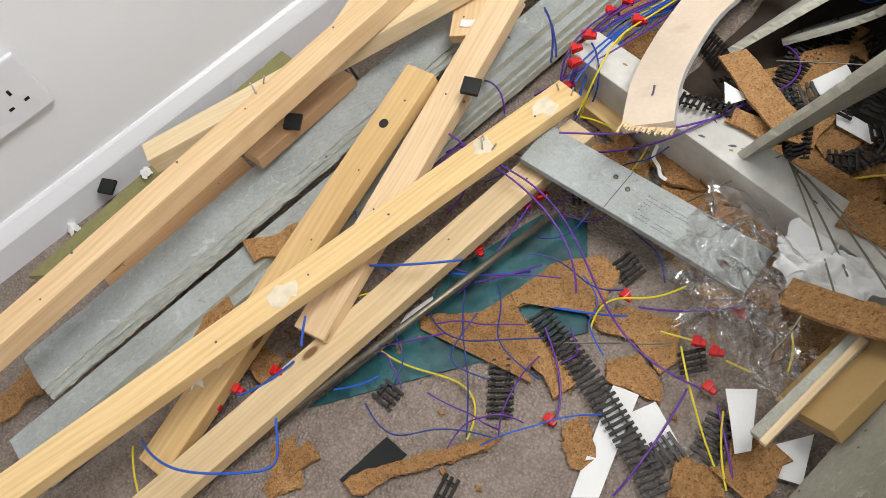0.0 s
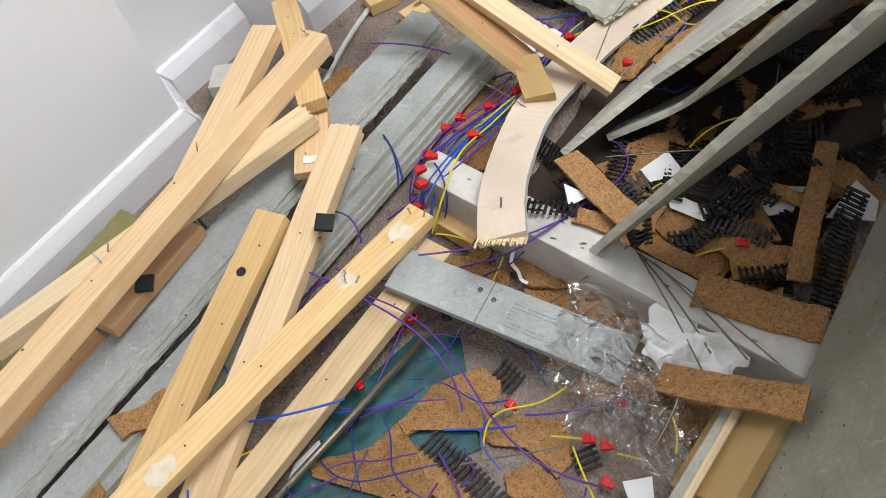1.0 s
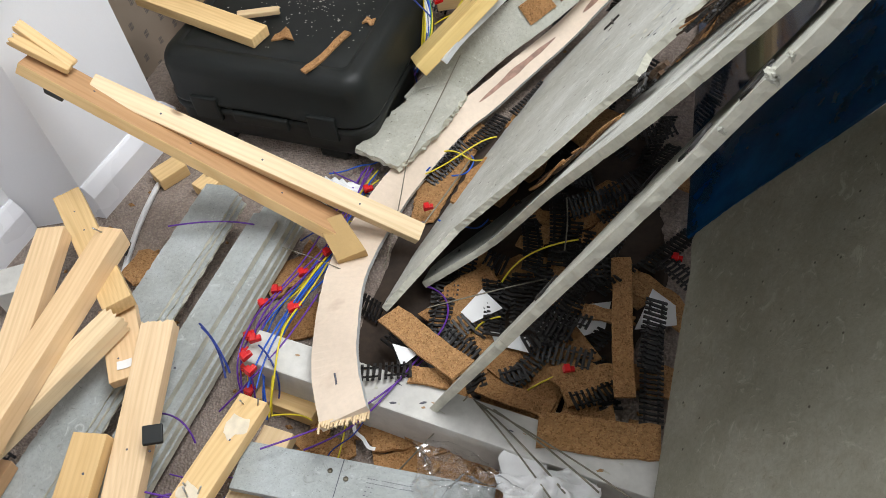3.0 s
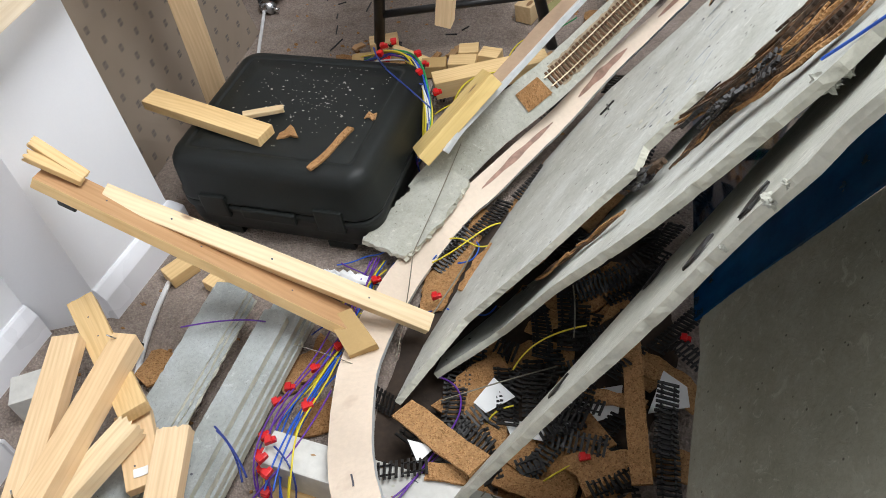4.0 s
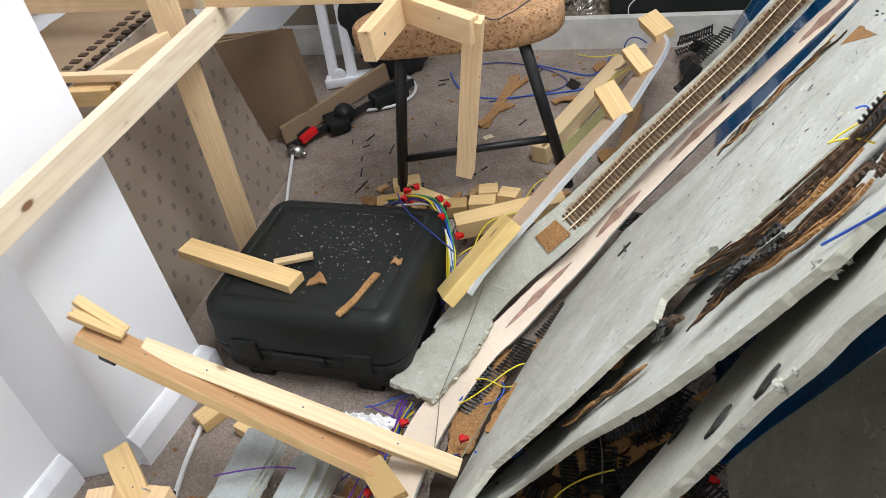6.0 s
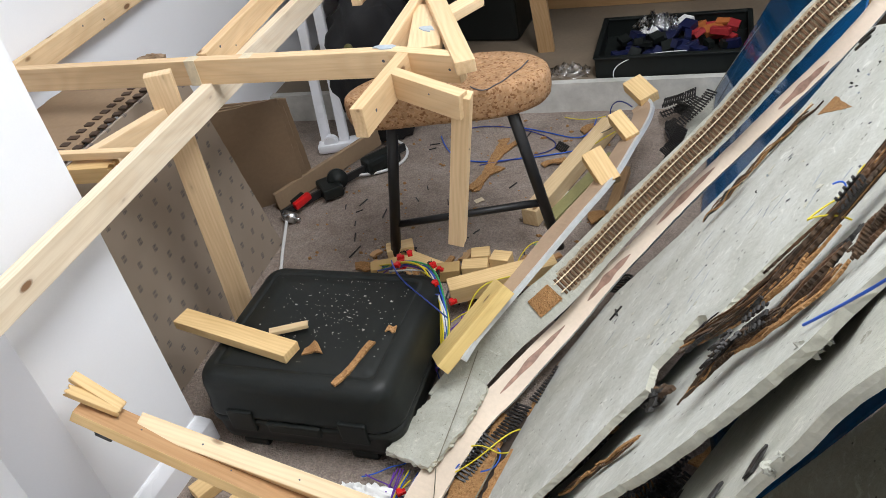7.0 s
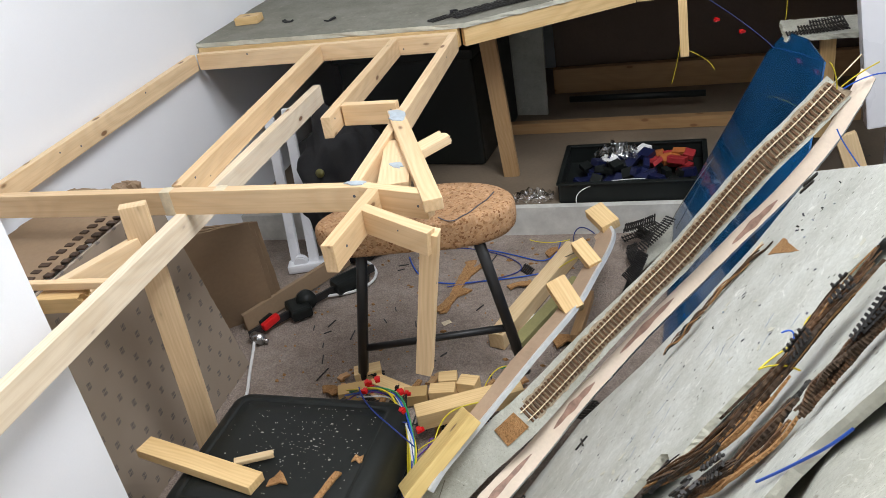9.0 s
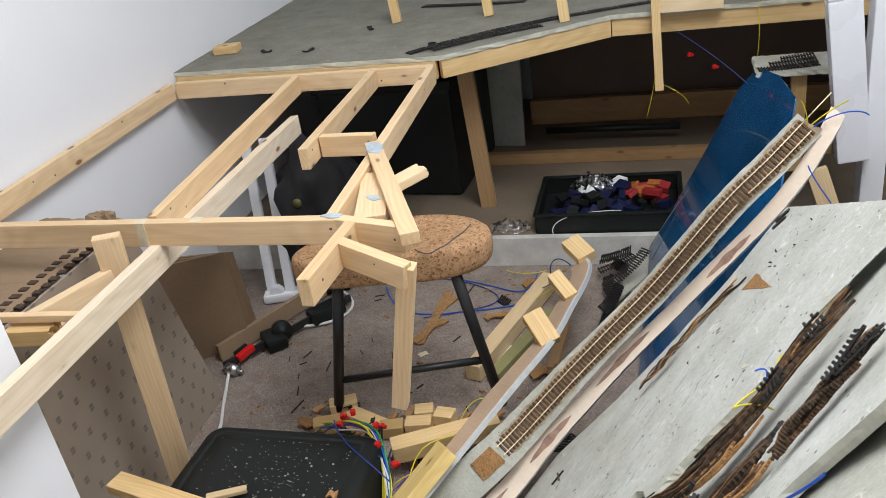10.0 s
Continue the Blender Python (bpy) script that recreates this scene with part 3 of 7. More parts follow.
prism("floor", [(-1.75, -1.75), (1.1, -1.75), (1.1, 2.275), (-1.75, 2.275)], -0.05, 0.0, CARPET, "grey-beige looped carpet strewn with rubble", "floor")
WALL_L = [(-1.045, -1.6), (-0.957, 0.602), (-1.057, 0.640), (-1.045, 0.822), (-0.947, 0.868), (-0.927, 1.070), (-1.335, 1.085), (-1.345, 3.5), (-1.6, 3.5), (-1.6, -1.6)]
prism("wall_west", WALL_L, 0.0, 2.36, WALL, "white painted wall with shallow recesses")
prism("wall_north", [(-1.6, 3.5), (1.1, 3.5), (1.1, 3.7), (-1.6, 3.7)], 0.0, 2.36, WALL, "white painted end wall behind the baseboard")
prism("wall_east", [(0.64, -1.6), (0.84, -1.6), (0.84, 3.5), (0.64, 3.5)], 0.0, 2.36, WALL, "white painted side wall")
for nm, xs, zs in (("wall_south_a", (-1.6, -0.8), (0, 2.36)), ("wall_south_b", (0.3, 1.1), (0, 2.36)), ("wall_south_c", (-0.8, 0.3), (0, 0.95)), ("wall_south_d", (-0.8, 0.3), (1.95, 2.36))):
    prism(nm, [(xs[0], -1.75), (xs[1], -1.75), (xs[1], -1.6), (xs[0], -1.6)], zs[0], zs[1], WALL, "white painted wall with a window")
for nm, xs, ys in (("ceiling", (-1.6, -0.12), (-1.75, 3.7)), ("ceiling_b", (0.62, 1.1), (-1.75, 3.7)), ("ceiling_c", (-0.12, 0.62), (-1.75, 0.36)), ("ceiling_d", (-0.12, 0.62), (1.60, 3.7))):
    prism(nm, [(xs[0], ys[0]), (xs[1], ys[0]), (xs[1], ys[1]), (xs[0], ys[1])], 2.36, 2.46, PLASTER, "white ceiling with a rooflight", "ceiling")


def skirting(name, a, b, out, cut=(0, 0)):
    """A chamfered skirting board along the foot of a wall from a to b; out points into the room."""
    a, b, o = Vector((*a, 0)), Vector((*b, 0)), Vector((*out, 0)).normalized()
    prof = [(0, 0), (0.016, 0), (0.016, 0.046), (0.0145, 0.050), (0.006, 0.066), (0.003, 0.069), (0, 0.069)]
    bm = bmesh.new()
    d = (b - a).normalized()
    r0 = [bm.verts.new(a - d * cut[0] * x + o * x + Vector((0, 0, z))) for x, z in prof]
    r1 = [bm.verts.new(b + d * cut[1] * x + o * x + Vector((0, 0, z))) for x, z in prof]
    n = len(prof)
    for i in range(n):
        bm.faces.new((r0[i], r0[(i + 1) % n], r1[(i + 1) % n], r1[i]))
    bm.faces.new(r0[::-1])
    bm.faces.new(r1)
    bmesh.ops.recalc_face_normals(bm, faces=bm.faces[:])
    tagged(part(name, bm, GLOSS), "white gloss skirting board with a chamfered top", "skirting board", kind="structure")


skirting("baseboard", (-1.045, -1.6), (-0.957, 0.602), (1, -0.04), (0, 1))
skirting("baseboard_b", (-0.957, 0.602), (-1.057, 0.640), (0.36, 1), (1, -1))
skirting("baseboard_c", (-1.057, 0.640), (-1.045, 0.822), (1, -0.06), (-1, 0))
skirting("baseboard_d", (-0.947, 0.868), (-0.927, 1.070), (1, 0), (0, 1))
skirting("baseboard_e", (-0.927, 1.070), (-1.335, 1.085), (0.04, 1), (1, 0))

# double socket on the wall
so = thing("wall_socket", (-0.977, 0.08, 0.175), "white double wall socket with two rocker switches", "socket")
sm = pose(-0.9768, 0.078, 0.219, 0, 0, -2.3)
part("faceplate", box_bm(0.009, 0.146, 0.086, 0.003), GLOSS, so, "", sm @ pose(0.0045, 0, 0))
for sy in (-0.038, 0.038):
    part("switch", box_bm(0.005, 0.012, 0.020, 0.001), GLOSS, so, "", sm @ pose(0.0105, sy * 0.45, 0.024, 0, 6, 0))
    for dy, dz, sw in ((0, 0.004, (0.004, 0.008)), (-0.011, -0.016, (0.007, 0.004)), (0.011, -0.016, (0.007, 0.004))):
        part("pin_hole", box_bm(0.0006, sw[0], sw[1], 0), BLACK, so, "", sm @ pose(0.0092, sy + dy, dz))

# step, raised floor and lower back panels beyond the carpet
prism("plinth", [(-1.345, 2.272), (0.64, 2.272), (0.64, 2.294), (-1.345, 2.294)], -0.05, 0.084, WHITE_PAINT, "white painted low upstand with chipped paint", "step")
prism("raised_floor", [(-1.345, 2.294), (0.64, 2.294), (0.64, 3.5), (-1.345, 3.5)], 0.03, 0.078, plain("worn_board_floor", (0.20, 0.155, 0.11), 0.7, vary=0.15), "dusty brown board floor under the far baseboard", "floor")
prism("backdrop_panel", [(-0.5, 3.27), (0.62, 3.27), (0.62, 3.285), (-0.5, 3.285)], 0.078, 0.56, BROWN_PANEL, "dark brown back panel under the baseboard", "panel")
beam("floor_batten", (-0.5, 3.20, 0.17), (0.6, 3.18, 0.17), 0.03, 0.09, PINE_OLD, label="aged pine batten along the foot of the brown panel", category="batten")
beam("floor_batten", (-0.62, 2.83, 0.115), (0.45, 2.80, 0.115), 0.03, 0.036, PINE_OLD, label="aged pine batten lying on the board floor", category="batten")
tube("black_rod", (-0.42, 2.98, 0.13), (0.02, 2.96, 0.13), 0.011, BLACK)
tagged(bpy.data.objects["black_rod"], "black plastic rod lying on battens at the back", "rod")
sheet("standing_panel", [(-0.70, 3.0, 0.08), (-0.50, 2.98, 0.08), (-0.50, 3.06, 0.55), (-0.70, 3.08, 0.55)], 0.012, [SUNDEALA], label="pale grey board panel standing under the baseboard", category="panel", rough=0.0005)
dark = thing("black_crate", (-0.85, 2.75, 0.08), "large black crate in the shade under the baseboard", "crate")
part("body", box_bm(0.44, 0.40, 0.34, 0.012), BLACK, dark, "", pose(-0.84, 2.80, 0.25, 0, 0, -6))
part("lid", box_bm(0.46, 0.42, 0.03, 0.008), BLACK, dark, "", pose(-0.84, 2.80, 0.435, 0, 0, -6))

# ---- far baseboard ----
FB = [(-1.34, 2.305), (-0.60, 2.262), (-0.565, 2.262), (-0.165, 2.535), (0.63, 2.545), (0.63, 3.49), (-1.34, 3.49)]
far = thing("far_baseboard", (-0.4, 2.9, 0.078), "grey pulp-board baseboard on a pine frame with pine legs", "baseboard")
sheet("top_board", [(x, y, 0.605) for x, y in FB], 0.012, [SUNDEALA_FAR_DIM, SUNDEALA_RAW], far, seed=4, step=0.03, rough=0.001)
for a, b in (((-1.335, 2.312), (-0.585, 2.272)), ((-0.575, 2.272), (-0.172, 2.545)), ((-0.165, 2.552), (0.63, 2.56))):
    beam("front_rail", (*a, 0.592), (*b, 0.592), 0.020, 0.046, PINE, far)
beam("leg", (-0.565, 2.47, 0.585), (-0.545, 2.50, 0.078), 0.046, 0.020, PINE_OLD, far, up=(0, -1, 0.05), top=False)
beam("cross_rail", (-0.98, 2.33, 0.58), (-0.98, 3.45, 0.58), 0.020, 0.044, PINE_OLD, far)
beam("cross_rail", (0.2, 2.60, 0.58), (0.2, 3.45, 0.58), 0.020, 0.044, PINE_OLD, far)
beam("pine_offcut", (-1.295, 2.485, 0.627), (-1.225, 2.492, 0.627), 0.05, 0.021, PINE, label="pine offcut lying on the grey baseboard", category="offcut")
for x, y, hh in ((-0.794, 2.678, 0.13), (-0.512, 2.656, 0.12), (-0.283, 2.506, 0.12)):
    beam("pine_upright", (x, y, 0.606), (x - 0.012, y + 0.01, 0.606 + hh), 0.026, 0.020, PINE, up=(0, -1, 0), top=False, label="short pine upright standing on the grey baseboard", category="upright", group="pine uprights")
hang = thing("hanging_bracket", (0.06, 2.52, 0.60), "pale pine block with a stick hanging from the baseboard edge", "bracket")
beam("block", (-0.055, 2.525, 0.663), (0.115, 2.523, 0.663), 0.04, 0.058, PINE_PALE, hang)
beam("stick", (-0.052, 2.497, 0.66), (-0.045, 2.497, 0.405), 0.022, 0.020, PINE, hang, up=(0, -1, 0), top=False)
for i, (a, b, bd) in enumerate((((-0.661, 2.300, 0.606), (-0.286, 2.560, 0.606), -0.006), ((-0.600, 2.310, 0.608), (-0.340, 2.480, 0.606), -0.008), ((-0.40, 2.500, 0.606), (-0.060, 2.640, 0.606), -0.004), ((-0.759, 2.870, 0.606), (-0.425, 2.800, 0.606), 0.004))):
    sleepers(a, b, bd, seed=20 + i, material=SLEEPER, label="curved strip of dark track sleepers on the far baseboard")
for i, (x, y) in enumerate(((-1.12, 2.45), (-0.98, 2.42), (-0.62, 2.38), (-0.86, 2.62))):
    scrap("chip", (x, y, 0.606), 0.03, 0.012, 40 * i, DARK_CLOTH, "small dark chip on the grey baseboard", "chip", "chips on the baseboard", thick=0.004, tear=0.5, seed=60 + i)

# ---- pine frame of the torn-down baseboard ----
fr = thing("baseboard_frame", (-0.93, 1.40, 0.0), "open pine baseboard frame, partly dismantled, fixed to the wall", "frame")
ZT = 0.590
for nm, a, b in (
    ("wall_batten", (-1.307, 1.40), (-1.327, 2.25)), ("back_rail", (-1.315, 2.262), (-0.585, 2.240)), ("front_rail", (-1.31, 1.404), (-0.530, 1.387)),
    ("joist", (-0.897, 1.414), (-0.953, 2.235)), ("joist", (-0.727, 1.700), (-0.742, 2.230)), ("joist", (-0.560, 1.400), (-0.590, 2.230)),
    ("cross_piece", (-0.715, 1.772), (-0.597, 1.766)), ("hub_rail", (-0.519, 1.378), (-0.531, 1.192)), ("front_rail", (-0.548, 1.388), (-0.425, 1.352))):
    f_1 = beam(nm, (*a, ZT + 0.0004 * (len(nm) % 4) + a[0] * 0.0008), (*b, ZT + 0.0004 * (len(nm) % 4) + a[0] * 0.0008), 0.0195, 0.044, PINE_FRAME, fr)
beam("diagonal", (-0.517, 1.310, 0.590), (-0.400, 1.262, 0.572), 0.020, 0.040, PINE_FRAME, fr)
b_1 = beam("brace", (-0.577, 1.690, 0.602), (-0.408, 1.318, 0.594), 0.030, 0.020, PINE_FRAME, fr)
b_2 = beam("brace", (-0.540, 1.585, 0.583), (-0.497, 1.400, 0.583), 0.052, 0.018, PINE_FRAME, fr)
beam("brace", (-0.520, 1.500, 0.582), (-0.452, 1.566, 0.597), 0.036, 0.016, PINE_FRAME, fr, torn=(0, 0.012))
beam("stick", (-0.404, 1.272, 0.566), (-0.468, 1.302, 0.287), 0.026, 0.022, PINE_FRAME, fr, up=(0, -1, 0), top=False)
beam("leg", (-0.921, 1.318, 0.602), (-0.958, 1.333, 0.0), 0.044, 0.020, PINE_FRAME, fr, up=(0.5, -1, 0), top=False)
patch(b_1, (-0.566, 1.665, 0.60), 0.062, 0.034, 20, 70, PUTTY, 0.0014, "filler", "blue-grey filler smear")
patch(b_1, (-0.556, 1.640, 0.60), 0.036, 0.026, 60, 71, PUTTY, 0.0018, "filler", "blue-grey filler smear")
patch(b_2, (-0.512, 1.470, 0.60), 0.034, 0.022, 40, 72, PUTTY, 0.0012, "filler", "blue-grey filler smear")
patch(f_1, (-0.555, 1.392, 0.60), 0.044, 0.018, 10, 73, PUTTY, 0.0014, "filler", "blue-grey filler smear")
for i, x in enumerate((-0.905, -0.80)):
    part("tape", box_bm(0.020, 0.0202, 0.0446, 0.0002), TAPE, fr, "strip of yellowed sticky tape", pose(x, 1.3945, 0.568, 0, 0, -1.2))
beam("loose_plank", (-0.858, 0.62, 0.566), (-0.911, 2.090, 0.532), 0.020, 0.046, PINE_WHITE, label="long pale pine plank with knots leaning through the frame", category="plank")
beam("side_rail", (-0.932, 1.312, 0.545), (-1.014, 1.187, 0.530), 0.020, 0.044, PINE_FRAME, label="short pine rail running from the frame leg to the wall", category="rail")
beam("broken_batten", (-1.039, 1.167, 0.548), (-0.896, 1.172, 0.548), 0.014, 0.012, PINE_FRAME, torn=(0, 0.02), label="long pale splinter of a broken batten", category="batten")
beam("broken_batten", (-1.017, 1.159, 0.530), (-0.943, 1.165, 0.530), 0.032, 0.026, PINE, torn=(0, 0.016), label="splintered end of a pine batten", category="batten")

sheet("chipped_plaster", [(-0.931, 1.027, 0.570), (-0.931, 1.042, 0.577), (-0.931, 1.059, 0.569), (-0.931, 1.060, 0.556), (-0.931, 1.042, 0.555)], 0.0012, [TAPE], bpy.data.objects["wall_west"], "chipped bare plaster", normal=(1, -0.09, 0), rough=0.0008, step=0.004)
rg = random.Random(303)
for ob in list(fr.children):
    if ob.name.split(".")[0] in ("joist", "front_rail", "back_rail", "wall_batten", "hub_rail", "diagonal", "leg", "stick", "cross_piece"):
        xs, ys, zs = (max(v.co[k] for v in ob.data.vertices) for k in range(3))
        for k in range(max(2, int(xs * 9))):
            side = -1 if rg.random() < 0.5 else 1
            part("nail_hole", cyl_bm(rg.uniform(0.0012, 0.0026), 0.0006, 10), INK, ob, "", whole(ob) @ Matrix.Translation((rg.uniform(-0.95, 0.95) * xs, side * ys, rg.uniform(-0.6, 0.6) * zs)) @ pose(0, 0, 0, 90, 0, 0))

# printed card box in the recess, with a torn corrugated top
cb = thing("card_box", (-1.15, 1.38, 0), "big brown card box with printed motifs and a torn corrugated rim", "box")
sheet("front", [(-1.045, 1.125, 0.0), (-1.045, 1.665, 0.0), (-1.065, 1.56, 0.505), (-1.065, 1.125, 0.505)], 0.006, [PRINTED], cb, normal=(1, 0, 0.03), rough=0.0004)
sheet("side", [(-1.05, 1.66, 0.0), (-1.30, 1.70, 0.0), (-1.30, 1.60, 0.50), (-1.07, 1.555, 0.50)], 0.006, [CARDBOARD], cb, normal=(0.12, 1, 0.2), rough=0.0004)
rg_b = random.Random(8)
# Flute hollows: much darker card colour with their inner shade painted in.
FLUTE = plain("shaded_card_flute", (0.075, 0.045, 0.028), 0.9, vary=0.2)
for row in range(2):
    for i in range(19):
        y = 1.15 + i * 0.0235 + row * 0.010
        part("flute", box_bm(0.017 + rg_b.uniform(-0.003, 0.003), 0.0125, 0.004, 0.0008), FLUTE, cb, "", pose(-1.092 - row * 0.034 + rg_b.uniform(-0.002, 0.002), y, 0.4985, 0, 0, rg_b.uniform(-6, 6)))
for i in range(9):
    part("torn_flap", box_bm(0.030, 0.014, 0.020 + rg_b.uniform(0, 0.016), 0.001), CARDBOARD, cb, "", pose(-1.12 - rg_b.uniform(0, 0.03), 1.555 + i * 0.005, 0.508, rg_b.uniform(-25, 25), rg_b.uniform(-25, 25), rg_b.uniform(-30, 30)))
sheet("flap", [(-1.10, 1.125, 0.498), (-1.10, 1.60, 0.498), (-1.30, 1.62, 0.498), (-1.30, 1.125, 0.498)], 0.005, [CARDBOARD], cb, rough=0.002, seed=9)

# ---- behind the frame: card sheets, stand, clamp, cable ----
for k in range(3):
    sheet("card_sheet", [(-1.20 - 0.01 * k, 1.80 + 0.018 * k, 0.002), (-1.075 + 0.006 * k, 1.885 + 0.018 * k, 0.002), (-1.045, 1.83 + 0.02 * k, 0.30 - 0.01 * k), (-1.17 - 0.01 * k, 1.72 + 0.02 * k, 0.315)], 0.004, [CARDBOARD], label="flattened sheet of brown corrugated card leaning upright", category="card sheet", group="card sheets", rough=0.0006, seed=30 + k)
st = thing("folding_stand", (-1.06, 2.12, 0), "white metal folding stand with two upright bars", "stand")
for dx in (0.0, 0.055):
    beam("upright", (-1.10 + dx, 2.10, 0.02), (-1.12 + dx, 2.20, 0.44), 0.028, 0.014, GLOSS, st, up=(0, -1, 0), top=False, bevel=0.004)
beam("foot", (-1.12, 2.085, 0.028), (-0.95, 2.13, 0.028), 0.045, 0.026, GLOSS, st, bevel=0.008)
part("joint", cyl_bm(0.020, 0.02, 24, bevel=0.003), GLOSS, st, "", pose(-1.08, 2.09, 0.030, 90, 0, 15))
bag = thing("black_bag", (-0.93, 2.22, 0.0), "limp black fabric bag slumped behind the stool", "bag")
bm = bmesh.new()
bmesh.ops.create_icosphere(bm, subdivisions=4, radius=1)
for v in bm.verts:
    k = 1 + 0.28 * noise.noise(v.co * 2.2) + 0.1 * noise.noise(v.co * 6)
    v.co = Vector((v.co.x * 0.13 * k, v.co.y * 0.10 * k, 0.21 + max(-0.21, v.co.z * 0.22 * k)))
part("body", bm, DARK_CLOTH, bag, "", pose(-0.93, 2.18, 0.0), True)
part("badge", cyl_bm(0.012, 0.003, 20), plain("dull_yellow_badge", (0.13, 0.12, 0.03), 0.6), bag, "dull yellow round badge", pose(-0.955, 2.082, 0.30, 80, 0, 0), True)

beam("serrated_strip", (-1.118, 1.80, 0.05), (-0.945, 2.10, 0.06), 0.012, 0.048, CARDBOARD, label="strip of corrugated card with a serrated torn edge", category="card strip", torn=(0.006, 0.006))
cl = thing("bar_clamp", (-1.0, 1.88, 0), "black bar clamp with red grip lying on the carpet", "clamp")
beam("bar", (-1.085, 1.755, 0.030), (-0.86, 2.07, 0.032), 0.008, 0.020, TUBE, cl)
part("jaw", box_bm(0.055, 0.075, 0.030, 0.008), BLACK, cl, "", pose(-1.000, 1.872, 0.022, 0, 0, 40))
part("knob", cyl_bm(0.026, 0.034, 24, bevel=0.006), BLACK, cl, "", pose(-0.985, 1.893, 0.034, 70, 0, 35), True)
part("head", box_bm(0.10, 0.05, 0.04, 0.012), BLACK, cl, "", pose(-0.905, 2.00, 0.024, 0, 0, 50))
part("grip", box_bm(0.052, 0.017, 0.020, 0.006), RED, cl, "red plastic grip", pose(-1.045, 1.800, 0.030, 0, -8, 62))
part("trigger", box_bm(0.040, 0.012, 0.016, 0.004), BLACK, cl, "", pose(-1.065, 1.815, 0.026, 0, -8, 62))
pl = thing("metal_jack", (-1.06, 1.755, 0), "chrome plug with a white cable lying on the carpet", "plug")
part("sleeve", cyl_bm(0.014, 0.034, 24, bevel=0.002), STEEL, pl, "", pose(-1.062, 1.752, 0.015, 90, 0, 70), True)
part("tip", cyl_bm(0.007, 0.018, 20, 0.004), STEEL, pl, "", pose(-1.040, 1.746, 0.013, 0, 90, -14), True)
wire("cable", [(-1.07, 1.745, 0.01), (-1.05, 1.69, 0.006), (-1.02, 1.60, 0.006), (-0.99, 1.54, 0.006), (-0.99, 1.46, 0.006), (-0.93, 1.40, 0.006)], 0.004, W_WHITE, "", parent=pl)
wire("white_cable", [(-0.99, 1.93, 0.02), (-0.93, 1.95, 0.008), (-0.86, 1.98, 0.006), (-0.84, 2.06, 0.006), (-0.90, 2.14, 0.006), (-0.98, 2.16, 0.006), (-1.0, 2.24, 0.02)], 0.004, W_WHITE, "white cable curled on the carpet behind the stool", "cable")

# ---- stool ----
stool = thing("cork_stool", (-0.56, 1.62, 0), "stool with a thick rounded cork seat and black steel legs", "stool")
bm = bmesh.new()
N = 72
prof = [(0.86, -0.062), (0.95, -0.060), (0.985, -0.052), (1.0, -0.038), (1.0, -0.016), (0.985, -0.005), (0.955, 0.0), (0.7, -0.001), (0.35, -0.003)]
rings = []
for k, z in prof:
    r_ = []
    for i in range(N):
        a = 2 * math.pi * i / N
        x, y = 0.196 * math.cos(a), 0.092 * math.sin(a) * (1.0 + 0.16 * math.cos(a)) - 0.016 * math.cos(a) ** 2
        dent = 0.014 * math.exp(-((a - 4.55) / 0.5) ** 2)
        r_.append(bm.verts.new((x * k, (y + dent) * k, z)))
    rings.append(r_)
for a, b in zip(rings, rings[1:]):
    for i in range(N):
        bm.faces.new((a[i], a[(i + 1) % N], b[(i + 1) % N], b[i]))
bm.faces.new(rings[0][::-1])
bm.faces.new(rings[-1])
part("seat", bm, CORK_SEAT, stool, "thick pressed-cork seat", pose(-0.558, 1.640, 0.420, 0, 0, 15), True)
for a, b in (((-0.665, 1.60, 0.362), (-0.742, 1.617, 0.0)), ((-0.432, 1.612, 0.362), (-0.386, 1.668, 0.0)), ((-0.551, 1.704, 0.362), (-0.646, 1.808, 0.000))):
    tube("leg", a, b, 0.0115, TUBE, stool)
tube("crossbar", (-0.722, 1.613, 0.095), (-0.402, 1.648, 0.130), 0.008, TUBE, stool)
wire("crack", [(-0.495, 1.590, 0.421), (-0.464, 1.559, 0.421), (-0.449, 1.600, 0.421), (-0.441, 1.595, 0.421), (-0.422, 1.651, 0.421), (-0.415, 1.651, 0.421), (-0.407, 1.690, 0.421)], 0.0011, INK, "", parent=stool)

# ---- tool case ----
case = thing("tool_case", (-0.71, 1.23, 0), "closed black plastic tool case with rounded corners, dusted with sawdust", "tool case")


def case_half(rings):
    """A rounded-corner shell from (inset, height) rings, closed at both ends."""
    bm = bmesh.new()
    hx, hy, r, q = 0.184, 0.160, 0.044, 8
    loops = []
    for inset, z in rings:
        loop = []
        rr = max(0.012, r - inset)
        for k, (sx, sy) in enumerate(((1, 1), (-1, 1), (-1, -1), (1, -1))):
            for j in range(q + 1):
                a = math.radians(90 * k + 90 * j / q)
                loop.append(bm.verts.new((sx * (hx - inset - rr) + rr * math.cos(a), sy * (hy - inset - rr) + rr * math.sin(a), z)))
        loops.append(loop)
    n = len(loops[0])
    for a, b in zip(loops, loops[1:]):
        for i in range(n):
            bm.faces.new((a[i], a[(i + 1) % n], b[(i + 1) % n], b[i]))
    bm.faces.new(loops[0][::-1])
    bm.faces.new(loops[-1])
    return bm


